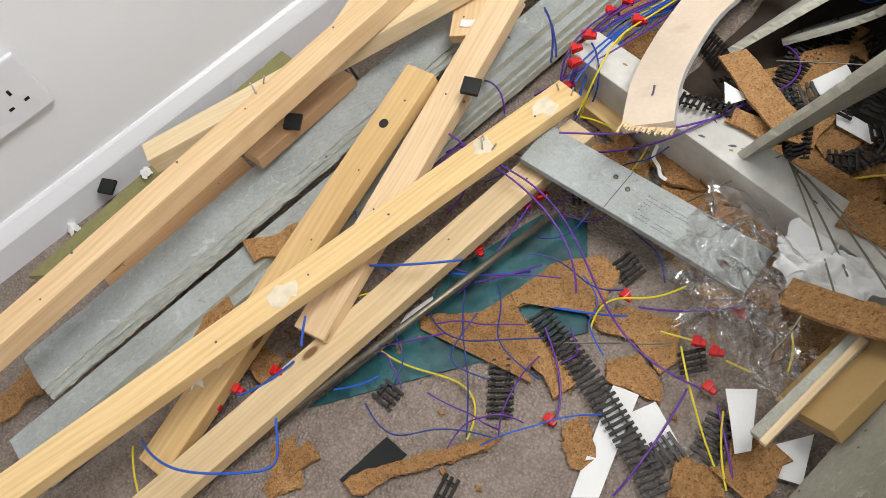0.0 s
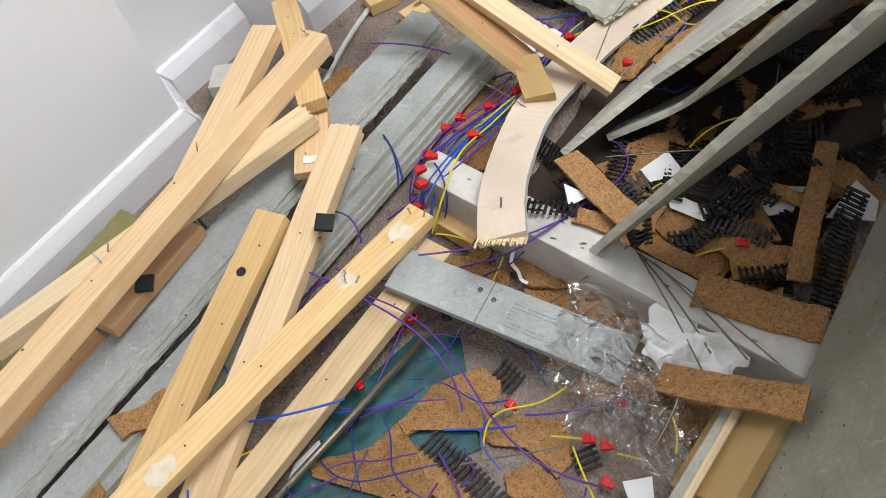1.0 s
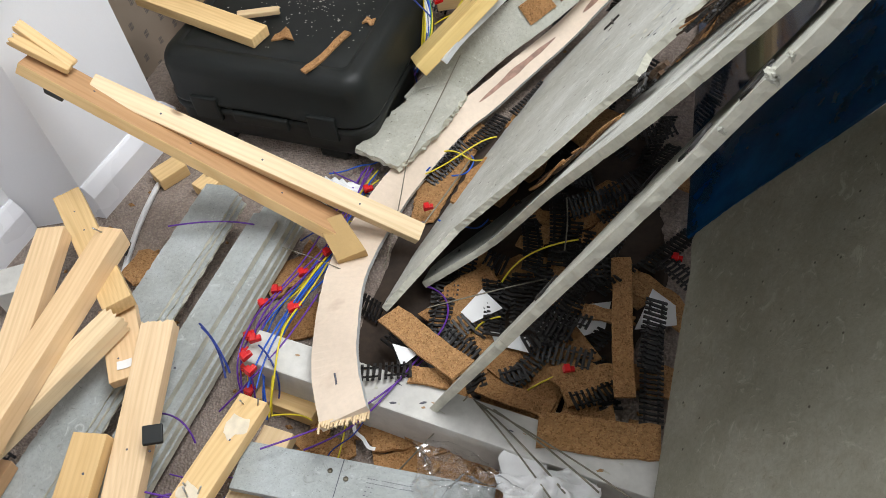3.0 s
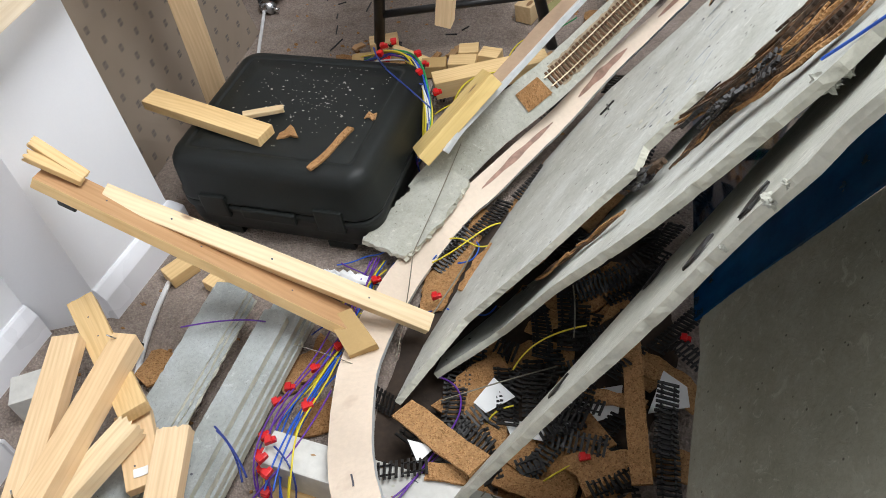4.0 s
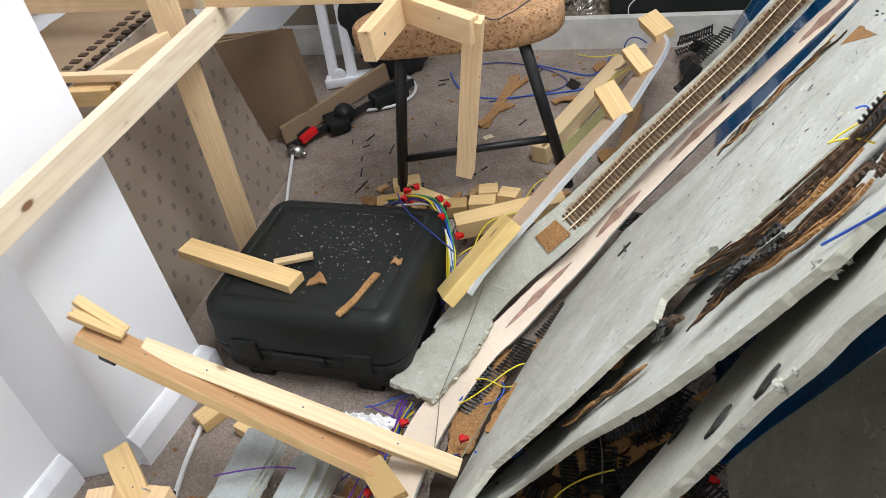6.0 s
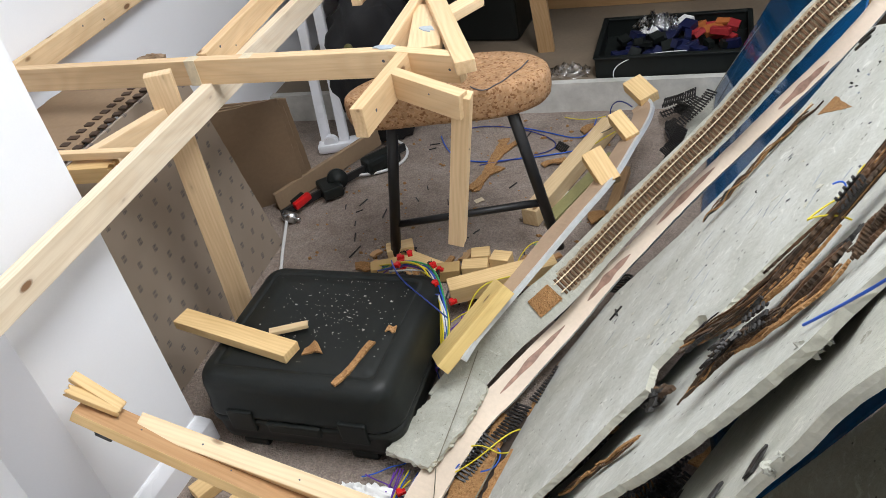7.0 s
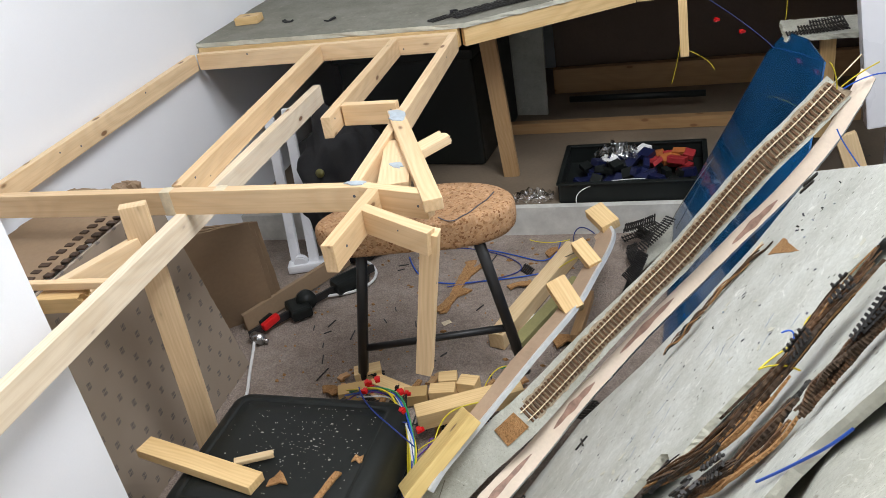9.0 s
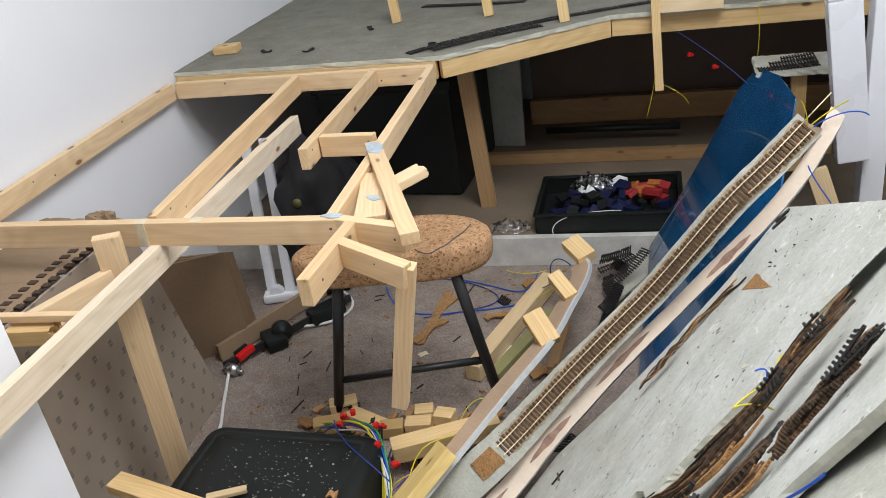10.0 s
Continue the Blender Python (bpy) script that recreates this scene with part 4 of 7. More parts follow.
cm = Matrix.Translation((-0.717, 1.224, 0)) @ pose(0, 0, 0, 0, 0, -2)
part("lid", case_half([(0.004, 0.080), (0.0, 0.083), (0.0, 0.088), (0.003, 0.091), (0.004, 0.138), (0.007, 0.151), (0.014, 0.161), (0.022, 0.1655), (0.032, 0.1675), (0.036, 0.1678), (0.037, 0.1668), (0.042, 0.1668), (0.043, 0.1678), (0.075, 0.168)]), BLACK, case, "", cm, True)
part("base", case_half([(0.030, 0.010), (0.016, 0.012), (0.009, 0.020), (0.006, 0.036), (0.004, 0.062), (0.0, 0.066), (0.0, 0.075), (0.004, 0.078)]), BLACK, case, "", cm, True)
for x in (-0.105, 0.105):
    part("latch", box_bm(0.050, 0.010, 0.046, 0.004), BLACK, case, "", cm @ pose(x, -0.159, 0.076))
    part("foot", box_bm(0.050, 0.020, 0.018, 0.005), BLACK, case, "", cm @ pose(x, -0.140, 0.010))
part("handle", box_bm(0.10, 0.012, 0.022, 0.005), BLACK, case, "", cm @ pose(-0.005, -0.161, 0.070))
part("seam", case_half([(0.006, 0.077), (0.006, 0.081)]), BLACK, case, "", cm)
beam("pine_offcut", (-0.977, 1.195, 0.194), (-0.730, 1.134, 0.187), 0.038, 0.018, PINE, label="flat pine offcut resting on the black tool case", category="offcut")
beam("pine_splinter", (-0.790, 1.174, 0.186), (-0.733, 1.203, 0.182), 0.014, 0.008, PINE_PALE, label="small pale splinter lying on the tool case", category="splinter", torn=(0, 0.01))
scrap("cork_strip", (-0.618, 1.126, 0.1685), 0.106, 0.011, 73, CORK, "torn cork strip lying on the tool case", "cork", "cork on the case", thick=0.004, tear=0.22, seed=41)
scrap("cork_bit", (-0.704, 1.153, 0.1685), 0.030, 0.022, 20, CORK, "small torn cork bit on the tool case", "cork", "cork on the case", thick=0.004, tear=0.4, seed=42)
scrap("cork_bit", (-0.581, 1.211, 0.1685), 0.016, 0.012, 10, CORK, "small cork bit on the tool case", "cork", "cork on the case", thick=0.003, tear=0.4, seed=43)
bm = bmesh.new()
rg = random.Random(2)
for i in range(230):
    p = cm @ Vector((max(-0.13, min(0.13, rg.gauss(0.02, 0.07))), max(-0.1, min(0.11, rg.gauss(0.03, 0.06))), 0.168))
    s = rg.uniform(0.0005, 0.0012) * (1.8 if rg.random() < 0.12 else 1)
    a = rg.uniform(0, 6)
    vs = [bm.verts.new(p + Vector((s * math.cos(a + k) * 1.5, s * math.sin(a + k), 0))) for k in (0, 1.6, 3.1, 4.7)]
    vt = bm.verts.new(p + Vector((0, 0, s)))
    for k in range(4):
        bm.faces.new((vs[k], vs[(k + 1) % 4], vt))
tagged(part("sawdust", bm, DEBRIS), "scattered pale sawdust specks on the black tool case", "sawdust", kind="stuff")

# ---- two planks leaning from the wall, small block ----
for a_, b_, w_, h_, mt_, lb_ in (((-0.889, 0.868, 0.328), (-0.512, 0.879, 0.082), 0.046, 0.017, PINE, "pine plank leaning on the wall, shade painted on its upper face"), ((-0.824, 0.881, 0.284), (-0.406, 0.911, 0.056), 0.027, 0.022, PINE_PALE, "cream pine plank lying across another plank, shade painted on its back edge")):
    pk = beam("leaning_plank", a_, b_, w_, h_, mt_, label=lb_, category="plank", up=(0.45, -0.30, 0.84) if h_ > 0.02 else (0.47, 0.30, 0.83))
    # Second material paints one face darker, as the side turned from the light.
    pk.data.materials.append(PINE_RED_SHADE)
    for p in pk.data.polygons:
        p.material_index = 1 if (p.normal.y if h_ > 0.02 else p.normal.z) > 0.9 else 0
    for k in range(3):
        part("nail_hole", cyl_bm(0.0014, 0.0005, 10), INK, pk, "", on_top(pk, Vector(a_).lerp(Vector(b_), 0.2 + 0.3 * k)))
for k, (dy, dz) in enumerate(((-0.010, 0.004), (0.008, 0.010))):
    beam("broken_piece", (-0.892, 0.876 + dy, 0.352 + dz), (-0.838, 0.880 + dy * 0.4, 0.311), 0.016, 0.009, PINE, label="splintered pine piece on the end of the leaning plank", category="splinter", group="splinters on the plank", torn=(0.014, 0.008))
part("black_clip", box_bm(0.025, 0.010, 0.021, 0.002), BLACK, None, "", Matrix.Translation((-0.857, 0.850, 0.288)) @ pose(0, 0, 0, 15, 32, 2))
tagged(bpy.data.objects["black_clip"], "square black plastic clip on the leaning plank", "clip")
sheet("fibreboard_offcut", [(-0.541, 0.866, 0.096), (-0.512, 0.888, 0.093), (-0.462, 0.846, 0.082), (-0.495, 0.822, 0.074)], 0.020, [MDF], label="small brown fibreboard block on the plywood strip", category="offcut", rough=0.0002, step=0.1)

# ---- leaning grey boards ----
RAW_WHITE = [SUNDEALA_WHITE, SUNDEALA_RAW]
GB = dict(category="board", group="leaning grey boards", step=0.0045, rough=0.00026)
RAW = [SUNDEALA, SUNDEALA_RAW]
N1, N2, N3 = (-0.765, 0.178, 0.619), (-0.798, 0.295, 0.525), (-0.862, 0.270, 0.429)
sheet("leaning_board", [(-0.416, 0.779, 0.052), (-0.345, 0.883, 0.113), (-0.242, 0.905, 0.234), (-0.176, 0.934, 0.307), (-0.138, 0.942, 0.351), (-0.134, 0.989, 0.343), (-0.101, 1.005, 0.379), (-0.083, 1.018, 0.397), (-0.074, 1.004, 0.412), (-0.070, 0.967, 0.429), (-0.035, 0.994, 0.463), (0.018, 1.013, 0.523), (0.066, 1.022, 0.581), (0.114, 1.073, 0.626), (0.163, 1.130, 0.669), (0.184, 1.019, 0.728), (0.204, 1.099, 0.730), (0.136, 1.492, 0.532), (0.052, 1.430, 0.446), (-0.042, 1.398, 0.339), (-0.126, 1.387, 0.239), (-0.234, 1.405, 0.100), (-0.330, 1.320, 0.006), (-0.410, 1.120, 0.006), (-0.425, 0.90, 0.020)], 0.0095, RAW_WHITE, label="large whitish-grey pulp-board sheet with torn edges leaning upright", category="board", group="leaning grey boards", normal=N1, seed=5, step=0.0042, rough=0.0004)
bent_board("leaning_board", [(-0.386, 0.842, 0.036), (-0.309, 0.882, 0.088), (-0.255, 0.855, 0.185), (-0.208, 0.819, 0.283), (-0.150, 0.767, 0.401), (-0.105, 0.738, 0.484), (-0.055, 0.718, 0.572), (-0.029, 0.713, 0.615), (-0.004, 0.710, 0.655), (0.024, 0.722, 0.690), (0.100, 0.715, 0.810), (0.210, 0.700, 1.000)], (0.222, 0.916, -0.278), (0.10, 0.30, 0.42, 0.46, 0.50, 0.50), 0.0095, RAW_WHITE, "whitish-grey pulp-board sheet under torn track leaning upright", 6)
b_3 = bent_board("leaning_board", [(-0.312, 0.640, 0.066), (-0.268, 0.639, 0.152), (-0.221, 0.637, 0.244), (-0.158, 0.634, 0.370), (-0.115, 0.633, 0.452), (-0.078, 0.631, 0.526), (-0.046, 0.629, 0.594), (-0.019, 0.619, 0.654), (0.014, 0.609, 0.725), (0.116, 0.592, 0.857), (0.216, 0.577, 1.047)], (0.30, 0.93, -0.20), (0.02, 0.14, 0.27, 0.30, 0.30, 0.30), 0.0095, RAW, "grey pulp-board sheet with a chipped edge leaning upright", 7)
sheet("leaning_board", [(-0.050, 0.918, 0.126), (-0.044, 0.872, 0.126), (-0.042, 0.775, 0.112), (-0.040, 0.589, 0.092), (-0.044, 0.476, 0.070), (-0.055, 0.20, 0.025), (0.58, 0.10, 1.03), (0.62, 0.880, 1.17), (0.104, 0.927, 0.367), (-0.011, 0.930, 0.189), (-0.046, 0.926, 0.132)], 0.012, [SUNDEALA_DIRTY_SHADED, SUNDEALA_RAW], label="broad flat grimy grey pulp-board sheet leaning upright, colour darkened for shade", normal=(-0.84, -0.074, 0.537), seed=8, **GB)
sheet("blue_sheet", [(-0.060, 0.935, 0.113), (0.34, 0.945, 0.74), (0.16, 1.40, 0.44), (0.150, 1.70, 0.420), (0.222, 2.020, 0.523), (0.216, 2.223, 0.509), (0.194, 2.421, 0.470), (0.155, 2.460, 0.409), (0.062, 2.372, 0.265), (-0.077, 2.264, 0.050), (-0.11, 1.6, 0.018)], 0.004, [BLUE], label="big glossy blue plastic sheet standing on edge", category="plastic sheet", normal=(-0.843, 0.012, 0.5375), rough=0.0002, step=0.2)

# torn track and cork on the grey boards


STREAK = plain("dark_torn_cork", (0.075, 0.045, 0.025), 0.9, vary=0.35, big=60, relief=0.5)


def ruin(pts, normal, seed, count, spread, lift=0.010, combs=4, dark=0.6, width=(0.0016, 0.005), span=(0.25, 0.9), low=0.0015):
    """Torn cork strips and ripped sleepers stuck along a curve on a leaning board."""
    rg = random.Random(seed)
    n = Vector(normal).normalized()
    K = 180
    C = along(pts, K)
    for i in range(count):
        f = rg.uniform(*span)
        k0 = int(rg.uniform(0, 1 - f) * K)
        k1 = min(K, k0 + max(8, int(f * K)))
        off, h, w = rg.gauss(0, spread * 0.5), rg.uniform(low, lift), rg.uniform(*width)
        is_dark = rg.random() < dark
        mt = rg.choice((STREAK, SLEEPER, SLEEPER_BROWN, STREAK)) if is_dark else rg.choice((CORK, CORK, SLEEPER_BROWN))
        bm = bmesh.new()
        rows, wob, ph = [], 0.0, rg.uniform(0, 6)
        for k in range(k0, k1 + 1):
            t = (C[min(k + 1, K)] - C[max(k - 1, 0)]).normalized()
            sd = n.cross(t).normalized()
            wob += rg.gauss(0, 0.0003)
            tooth = (0.70, 1.18)[k // 2 % 2] if is_dark else 1.0
            ww = w * tooth * rg.uniform(0.75, 1.15) * (1 if k0 + 3 < k < k1 - 3 else 0.45)
            c = C[k] + sd * (off + wob) + n * (h + 0.003 * math.sin(k * 0.077 + ph) * (h / lift))
            th = (w * 0.6 + 0.0006) * (0.7 + 0.3 * tooth) if is_dark else w * 0.35 + 0.0005
            rows.append([bm.verts.new(c + sd * a * ww + n * b * th) for a, b in ((-0.5, -0.5), (0.5, -0.5), (0.5, 0.5), (-0.5, 0.5))])
        for a, b in zip(rows, rows[1:]):
            for q in range(4):
                bm.faces.new((a[q], a[(q + 1) % 4], b[(q + 1) % 4], b[q]))
        bm.faces.new(rows[0][::-1])
        bm.faces.new(rows[-1])
        ob = part("torn_strip", bm, mt)
        if is_dark:
            tagged(ob, "dark ripped strip of track base stuck to the grey board", "track base", "torn strips on the boards")
        else:
            tagged(ob, "torn strip of cork underlay stuck to the grey board", "cork", "torn strips on the boards")
    for i in range(combs):
        k = rg.randint(12, 150)
        t = (C[k + 9] - C[k - 9]).normalized()
        sd = n.cross(t).normalized()
        m = Matrix((t, sd, n)).transposed().to_4x4()
        at = C[k] + sd * rg.gauss(0, spread * 0.4) + n * rg.uniform(lift * 0.7, lift * 1.1)
        ob = part("sleeper_strip", web_bm(rg.randint(6, 14), pitch=rg.uniform(0.0042, 0.0060), length=rg.uniform(0.005, 0.011), wide=0.0030, rg=rg, bend=rg.uniform(-0.03, 0.03), drop=0.15), SLEEPER, None, "", Matrix.Translation(at) @ m @ pose(0, 0, 0, rg.uniform(-35, 35), rg.uniform(-6, 6), rg.uniform(-14, 14)))
        tagged(ob, "ripped strip of dark track sleepers stuck to the grey board", "track sleepers", "ripped sleepers on the boards")


MAIN = [(-0.098, 0.975, 0.388), (-0.076, 0.957, 0.425), (-0.041, 0.917, 0.496), (-0.017, 0.900, 0.540), (0.007, 0.908, 0.570), (0.031, 0.918, 0.599), (0.048, 0.926, 0.621), (0.066, 0.943, 0.638), (0.086, 0.952, 0.662), (0.098, 0.952, 0.680), (0.128, 0.965, 0.715)]
LOWER = [(-0.093, 0.813, 0.47), (-0.075, 0.821, 0.492), (-0.056, 0.822, 0.52), (-0.036, 0.823, 0.549), (-0.013, 0.818, 0.584)]
NB = (-0.79, 0.28, 0.54)
ruin(MAIN, NB, 3, 80, 0.020, 0.009, 2, 0.80, (0.0014, 0.0040), (0.12, 0.5), low=-0.003)
ruin([(x + 0.006, y - 0.022, z + 0.016) for x, y, z in MAIN[:7]], NB, 4, 9, 0.006, 0.004, 0, 0.15, (0.003, 0.006), (0.25, 0.6))
ruin(LOWER, NB, 12, 26, 0.012, 0.006, 1, 0.45, (0.0014, 0.0045), (0.2, 0.7))
SECOND = [(-0.066, 0.862, 0.487), (-0.051, 0.840, 0.520), (-0.017, 0.804, 0.590), (0.008, 0.801, 0.627), (0.028, 0.811, 0.652), (0.045, 0.832, 0.665)]
ruin(SECOND, NB, 5, 22, 0.005, 0.006, 2, 0.9, (0.002, 0.005), (0.3, 0.8))
ruin([(x + 0.004, y - 0.012, z + 0.009) for x, y, z in SECOND[:5]], NB, 6, 10, 0.004, 0.003, 0, 0.1, (0.003, 0.006), (0.3, 0.8))
THIRD = [(0.028, 0.773, 0.671), (0.047, 0.788, 0.692), (0.065, 0.796, 0.713), (0.084, 0.807, 0.736), (0.110, 0.820, 0.768)]
ruin(THIRD, NB, 9, 20, 0.008, 0.008, 2, 0.75, (0.002, 0.006), (0.3, 0.8))
ruin([(-0.156, 1.000, 0.258), (-0.120, 0.930, 0.350), (-0.091, 0.880, 0.428)], N2, 7, 9, 0.014, 0.008, 3, 0.95, (0.004, 0.012), (0.2, 0.5))
ruin([(-0.262, 0.935, 0.140), (-0.191, 0.889, 0.269), (-0.133, 0.852, 0.378)], N2, 8, 8, 0.008, 0.005, 0, 0.35, (0.002, 0.007), (0.3, 0.7))
ruin([(-0.086, 1.292, 0.330), (-0.046, 1.306, 0.376), (-0.020, 1.318, 0.404)], N1, 10, 9, 0.006, 0.005, 0, 0.7, (0.0016, 0.004), (0.3, 0.8))
ruin([(-0.050, 1.334, 0.356), (0.000, 1.352, 0.412), (0.040, 1.362, 0.456), (0.070, 1.350, 0.494)], N1, 11, 8, 0.004, 0.003, 0, 0.5, (0.0014, 0.003), (0.4, 0.9))
wire("bent_rail", [(-0.059, 1.327, 0.346), (-0.009, 1.351, 0.401), (0.056, 1.389, 0.472)], 0.0012, RAIL, "length of bare rail on the grey board", "rail")
sheet("cork_wedge", [(0.057, 1.331, 0.486), (0.077, 1.338, 0.508), (0.086, 1.239, 0.542)], 0.003, [CORK], label="triangular cork offcut on the grey board", category="cork", normal=N1, rough=0.0006)
for a, b, w in (((-0.232, 1.286, 0.146), (-0.214, 1.300, 0.166), 0.003), ((-0.226, 1.312, 0.148), (-0.218, 1.276, 0.166), 0.0022), ((0.120, 1.470, 0.520), (0.136, 1.462, 0.542), 0.008), ((0.114, 1.452, 0.516), (0.130, 1.446, 0.538), 0.006)):
    a, b = (Vector(p) - Vector(N1) * (Vector(p) - Vector((-0.071, 1.215, 0.356))).dot(Vector(N1)) + Vector(N1) * 0.0025 for p in (a, b))
    beam("track_shred", a, b, w, 0.003, SLEEPER, label="snapped black shred of track stuck to the grey board", category="track base", group="track shreds", up=N1, top=False, bevel=0.0004)
rg = random.Random(77)
c1, c2, c3 = Vector((-0.153, 1.142, 0.272)), Vector((-0.004, 1.026, 0.479)), Vector((0.128, 1.389, 0.560))
for i in range(26):
    k, j = rg.random(), rg.random()
    at = c1.lerp(c3, k) + (c2 - c1) * (0.75 * j * (1 - 0.5 * k))
    fleck = scrap("black_fleck", (0, 0, 0), rg.uniform(0.002, 0.007), rg.uniform(0.001, 0.0028), 0, rg.choice((SLEEPER, INK, SCUFF, SCUFF)), "tiny dark fleck of plastic stuck to the grey board", "fleck", "flecks on the boards", thick=0.0008, tear=0.3, seed=700 + i)
    nn = Vector(N1).normalized()
    xx = (c3 - c1).normalized()
    xx = (xx - nn * xx.dot(nn)).normalized()
    fleck.matrix_basis = Matrix.Translation(at + nn * 0.0003) @ Matrix((xx, nn.cross(xx), nn)).transposed().to_4x4() @ pose(0, 0, 0, 0, 0, rg.uniform(0, 180))
for pts in ([(0.011, 0.917, 0.607), (0.030, 0.923, 0.612), (0.045, 0.907, 0.614)], [(0.011, 0.917, 0.606), (0.020, 0.928, 0.610), (0.040, 0.945, 0.612)], [(0.052, 0.955, 0.622), (0.060, 0.985, 0.628), (0.066, 0.960, 0.640), (0.074, 0.952, 0.636)]):
    wire("yellow_wire", pts, 0.0009, W_YELLOW, "short yellow wire end sticking out of the torn track", group="yellow wires")
wire("blue_wire", [(0.037, 0.980, 0.603), (0.046, 0.985, 0.606), (0.052, 0.982, 0.604), (0.045, 0.971, 0.594)], 0.0009, W_BLUE, "blue wire end between the grey boards", group="blue wires")
wire("blue_wire", [(-0.005, 0.740, 0.641), (0.006, 0.726, 0.664), (0.020, 0.709, 0.694), (0.034, 0.692, 0.724), (0.044, 0.690, 0.740)], 0.0011, W_BLUE, "blue wire hanging over the edge of the grey board", group="blue wires")
for k, (c_, sz, tl) in enumerate((((-0.002, 0.716, 0.640), 0.011, 0), ((0.006, 0.717, 0.650), 0.008, 1), ((-0.075, 0.634, 0.522), 0.005, 2), ((-0.050, 0.629, 0.576), 0.005, 3), ((-0.030, 0.624, 0.624), 0.008, 4), ((-0.022, 0.622, 0.640), 0.006, 5))):
    bm = bmesh.new()
    bmesh.ops.create_icosphere(bm, subdivisions=3, radius=1.0)
    for v in bm.verts:
        u = v.co.normalized()
        v.co = Vector((u.x * sz * 0.8, u.y * sz * 0.45, u.z * sz * 0.55)) * (1 + 0.75 * noise.noise(u * 1.9 + Vector((k * 3.3, 0, 0))) + 0.35 * noise.noise(u * 5.0 + Vector((0, k * 2.1, 0))))
    tagged(part("pulp_tuft", bm, SUNDEALA, None, "", Matrix.Translation(c_) @ pose(0, 0, 0, 20 * tl, 40, 15)), "torn tuft of pulp on the edge of the grey board", "pulp tuft", "pulp tufts")
n_3 = Vector(N3).normalized()
for k, (a, b, w) in enumerate((((-0.170, 0.702, 0.300), (-0.190, 0.688, 0.275), 0.012), ((-0.098, 0.800, 0.370), (-0.114, 0.786, 0.340), 0.015), ((-0.054, 0.684, 0.528), (-0.070, 0.670, 0.502), 0.013), ((-0.024, 0.651, 0.610), (-0.039, 0.637, 0.590), 0.011))):
    a, b = Vector(a), Vector(b)
    sd = n_3.cross(b - a).normalized()
    m_ = a.lerp(b, 0.5)
    sl = sheet("torn_track_base", [a, m_ + sd * w * 0.62 + (b - a) * 0.12, b, m_ - sd * w * 0.5 - (b - a) * 0.08], 0.0022, [SLEEPER], label="black diamond-shaped shred of track base stuck to the grey board", category="track base", group="broken track on the lower board", normal=N3, rough=0.0008, step=0.005, seed=80 + k)
    near = min((f for f in b_3.data.polygons if f.normal.dot(n_3) > 0.5), key=lambda f: (f.center - m_).length)
    rise = near.normal.dot(near.center - m_) / near.normal.dot(n_3) + 0.0035
    sl.location += n_3 * rise
# rough print on the big board
ink = part("faded_print", bmesh.new(), INK, bpy.data.objects["leaning_board"])
bm = bmesh.new()
rg = random.Random(17)
A, B, C = Vector((-0.167, 1.288, 0.222)), Vector((-0.149, 1.269, 0.249)), Vector((-0.140, 1.062, 0.305))
for r in range(9):
    for q in range(12):
        if rg.random() < 0.75:
            p = A + (B - A) * (q * 0.30) + (C - A) * (r * 0.09)
            p = p + Vector(N1) * (0.0008 - (p - Vector((-0.071, 1.215, 0.356))).dot(Vector(N1)))
            d = (C - A).normalized() * 0.0012
            e = (B - A).normalized() * rg.uniform(0.0012, 0.003)
            bm.faces.new([bm.verts.new(p + s * d + t * e) for s, t in ((0, 0), (1, 0), (1, 1), (0, 1))])
bm.transform(whole(ink).inverted())
bm.to_mesh(ink.data)
bm.free()

# ---- track arm: grey strip with track over a curved plywood strip ----
ARM = [(-0.500, 1.175, 0.034), (-0.462, 1.235, 0.061), (-0.412, 1.290, 0.094), (-0.338, 1.350, 0.137), (-0.298, 1.395, 0.157), (-0.215, 1.455, 0.227), (-0.139, 1.500, 0.292), (-0.058, 1.540, 0.364), (0.059, 1.575, 0.499), (0.124, 1.600, 0.558), (0.184, 1.630, 0.613)]
FACE = (0.15, -1.0, 0.75)


def ribbon(name, pts, wide, thick, materials, parent, label="", side=0.0, n=60, up=(0, 0, 1), ragged=0.0, taper=None, lift=0.0):
    """A bent strip along pts: wide across, thick downwards, shifted sideways and upwards."""
    C = along(pts, n)
    bm = bmesh.new()
    rg = random.Random(len(name) * 7 + n)
    rows = []
    for i, c in enumerate(C):
        t = (C[min(i + 1, n)] - C[max(i - 1, 0)]).normalized()
        s = Vector(up).cross(t).normalized()
        u = t.cross(s)
        w = wide * (taper(i / n) if taper else 1)
        e = t * (rg.uniform(-ragged, ragged) if i in (0, n) else 0)
        j = [rg.gauss(0, ragged * 0.04) for _ in range(2)]
        o = c + s * side + u * lift
        rows.append([bm.verts.new(o - s * (w / 2 + j[0]) + e), bm.verts.new(o + s * (w / 2 + j[1]) - e), bm.verts.new(o + s * (w / 2 + j[1]) - u * thick - e), bm.verts.new(o - s * (w / 2 + j[0]) - u * thick + e)])
    for a, b in zip(rows, rows[1:]):
        for k in range(4):
            f = bm.faces.new((a[k], b[k], b[(k + 1) % 4], a[(k + 1) % 4]))
            f.material_index = 0 if k in (0, 2) or len(materials) < 2 else 1
    bm.faces.new(rows[0])
    bm.faces.new(rows[-1][::-1])
    bmesh.ops.recalc_face_normals(bm, faces=bm.faces[:])
    return part(name, bm, materials, parent, label)


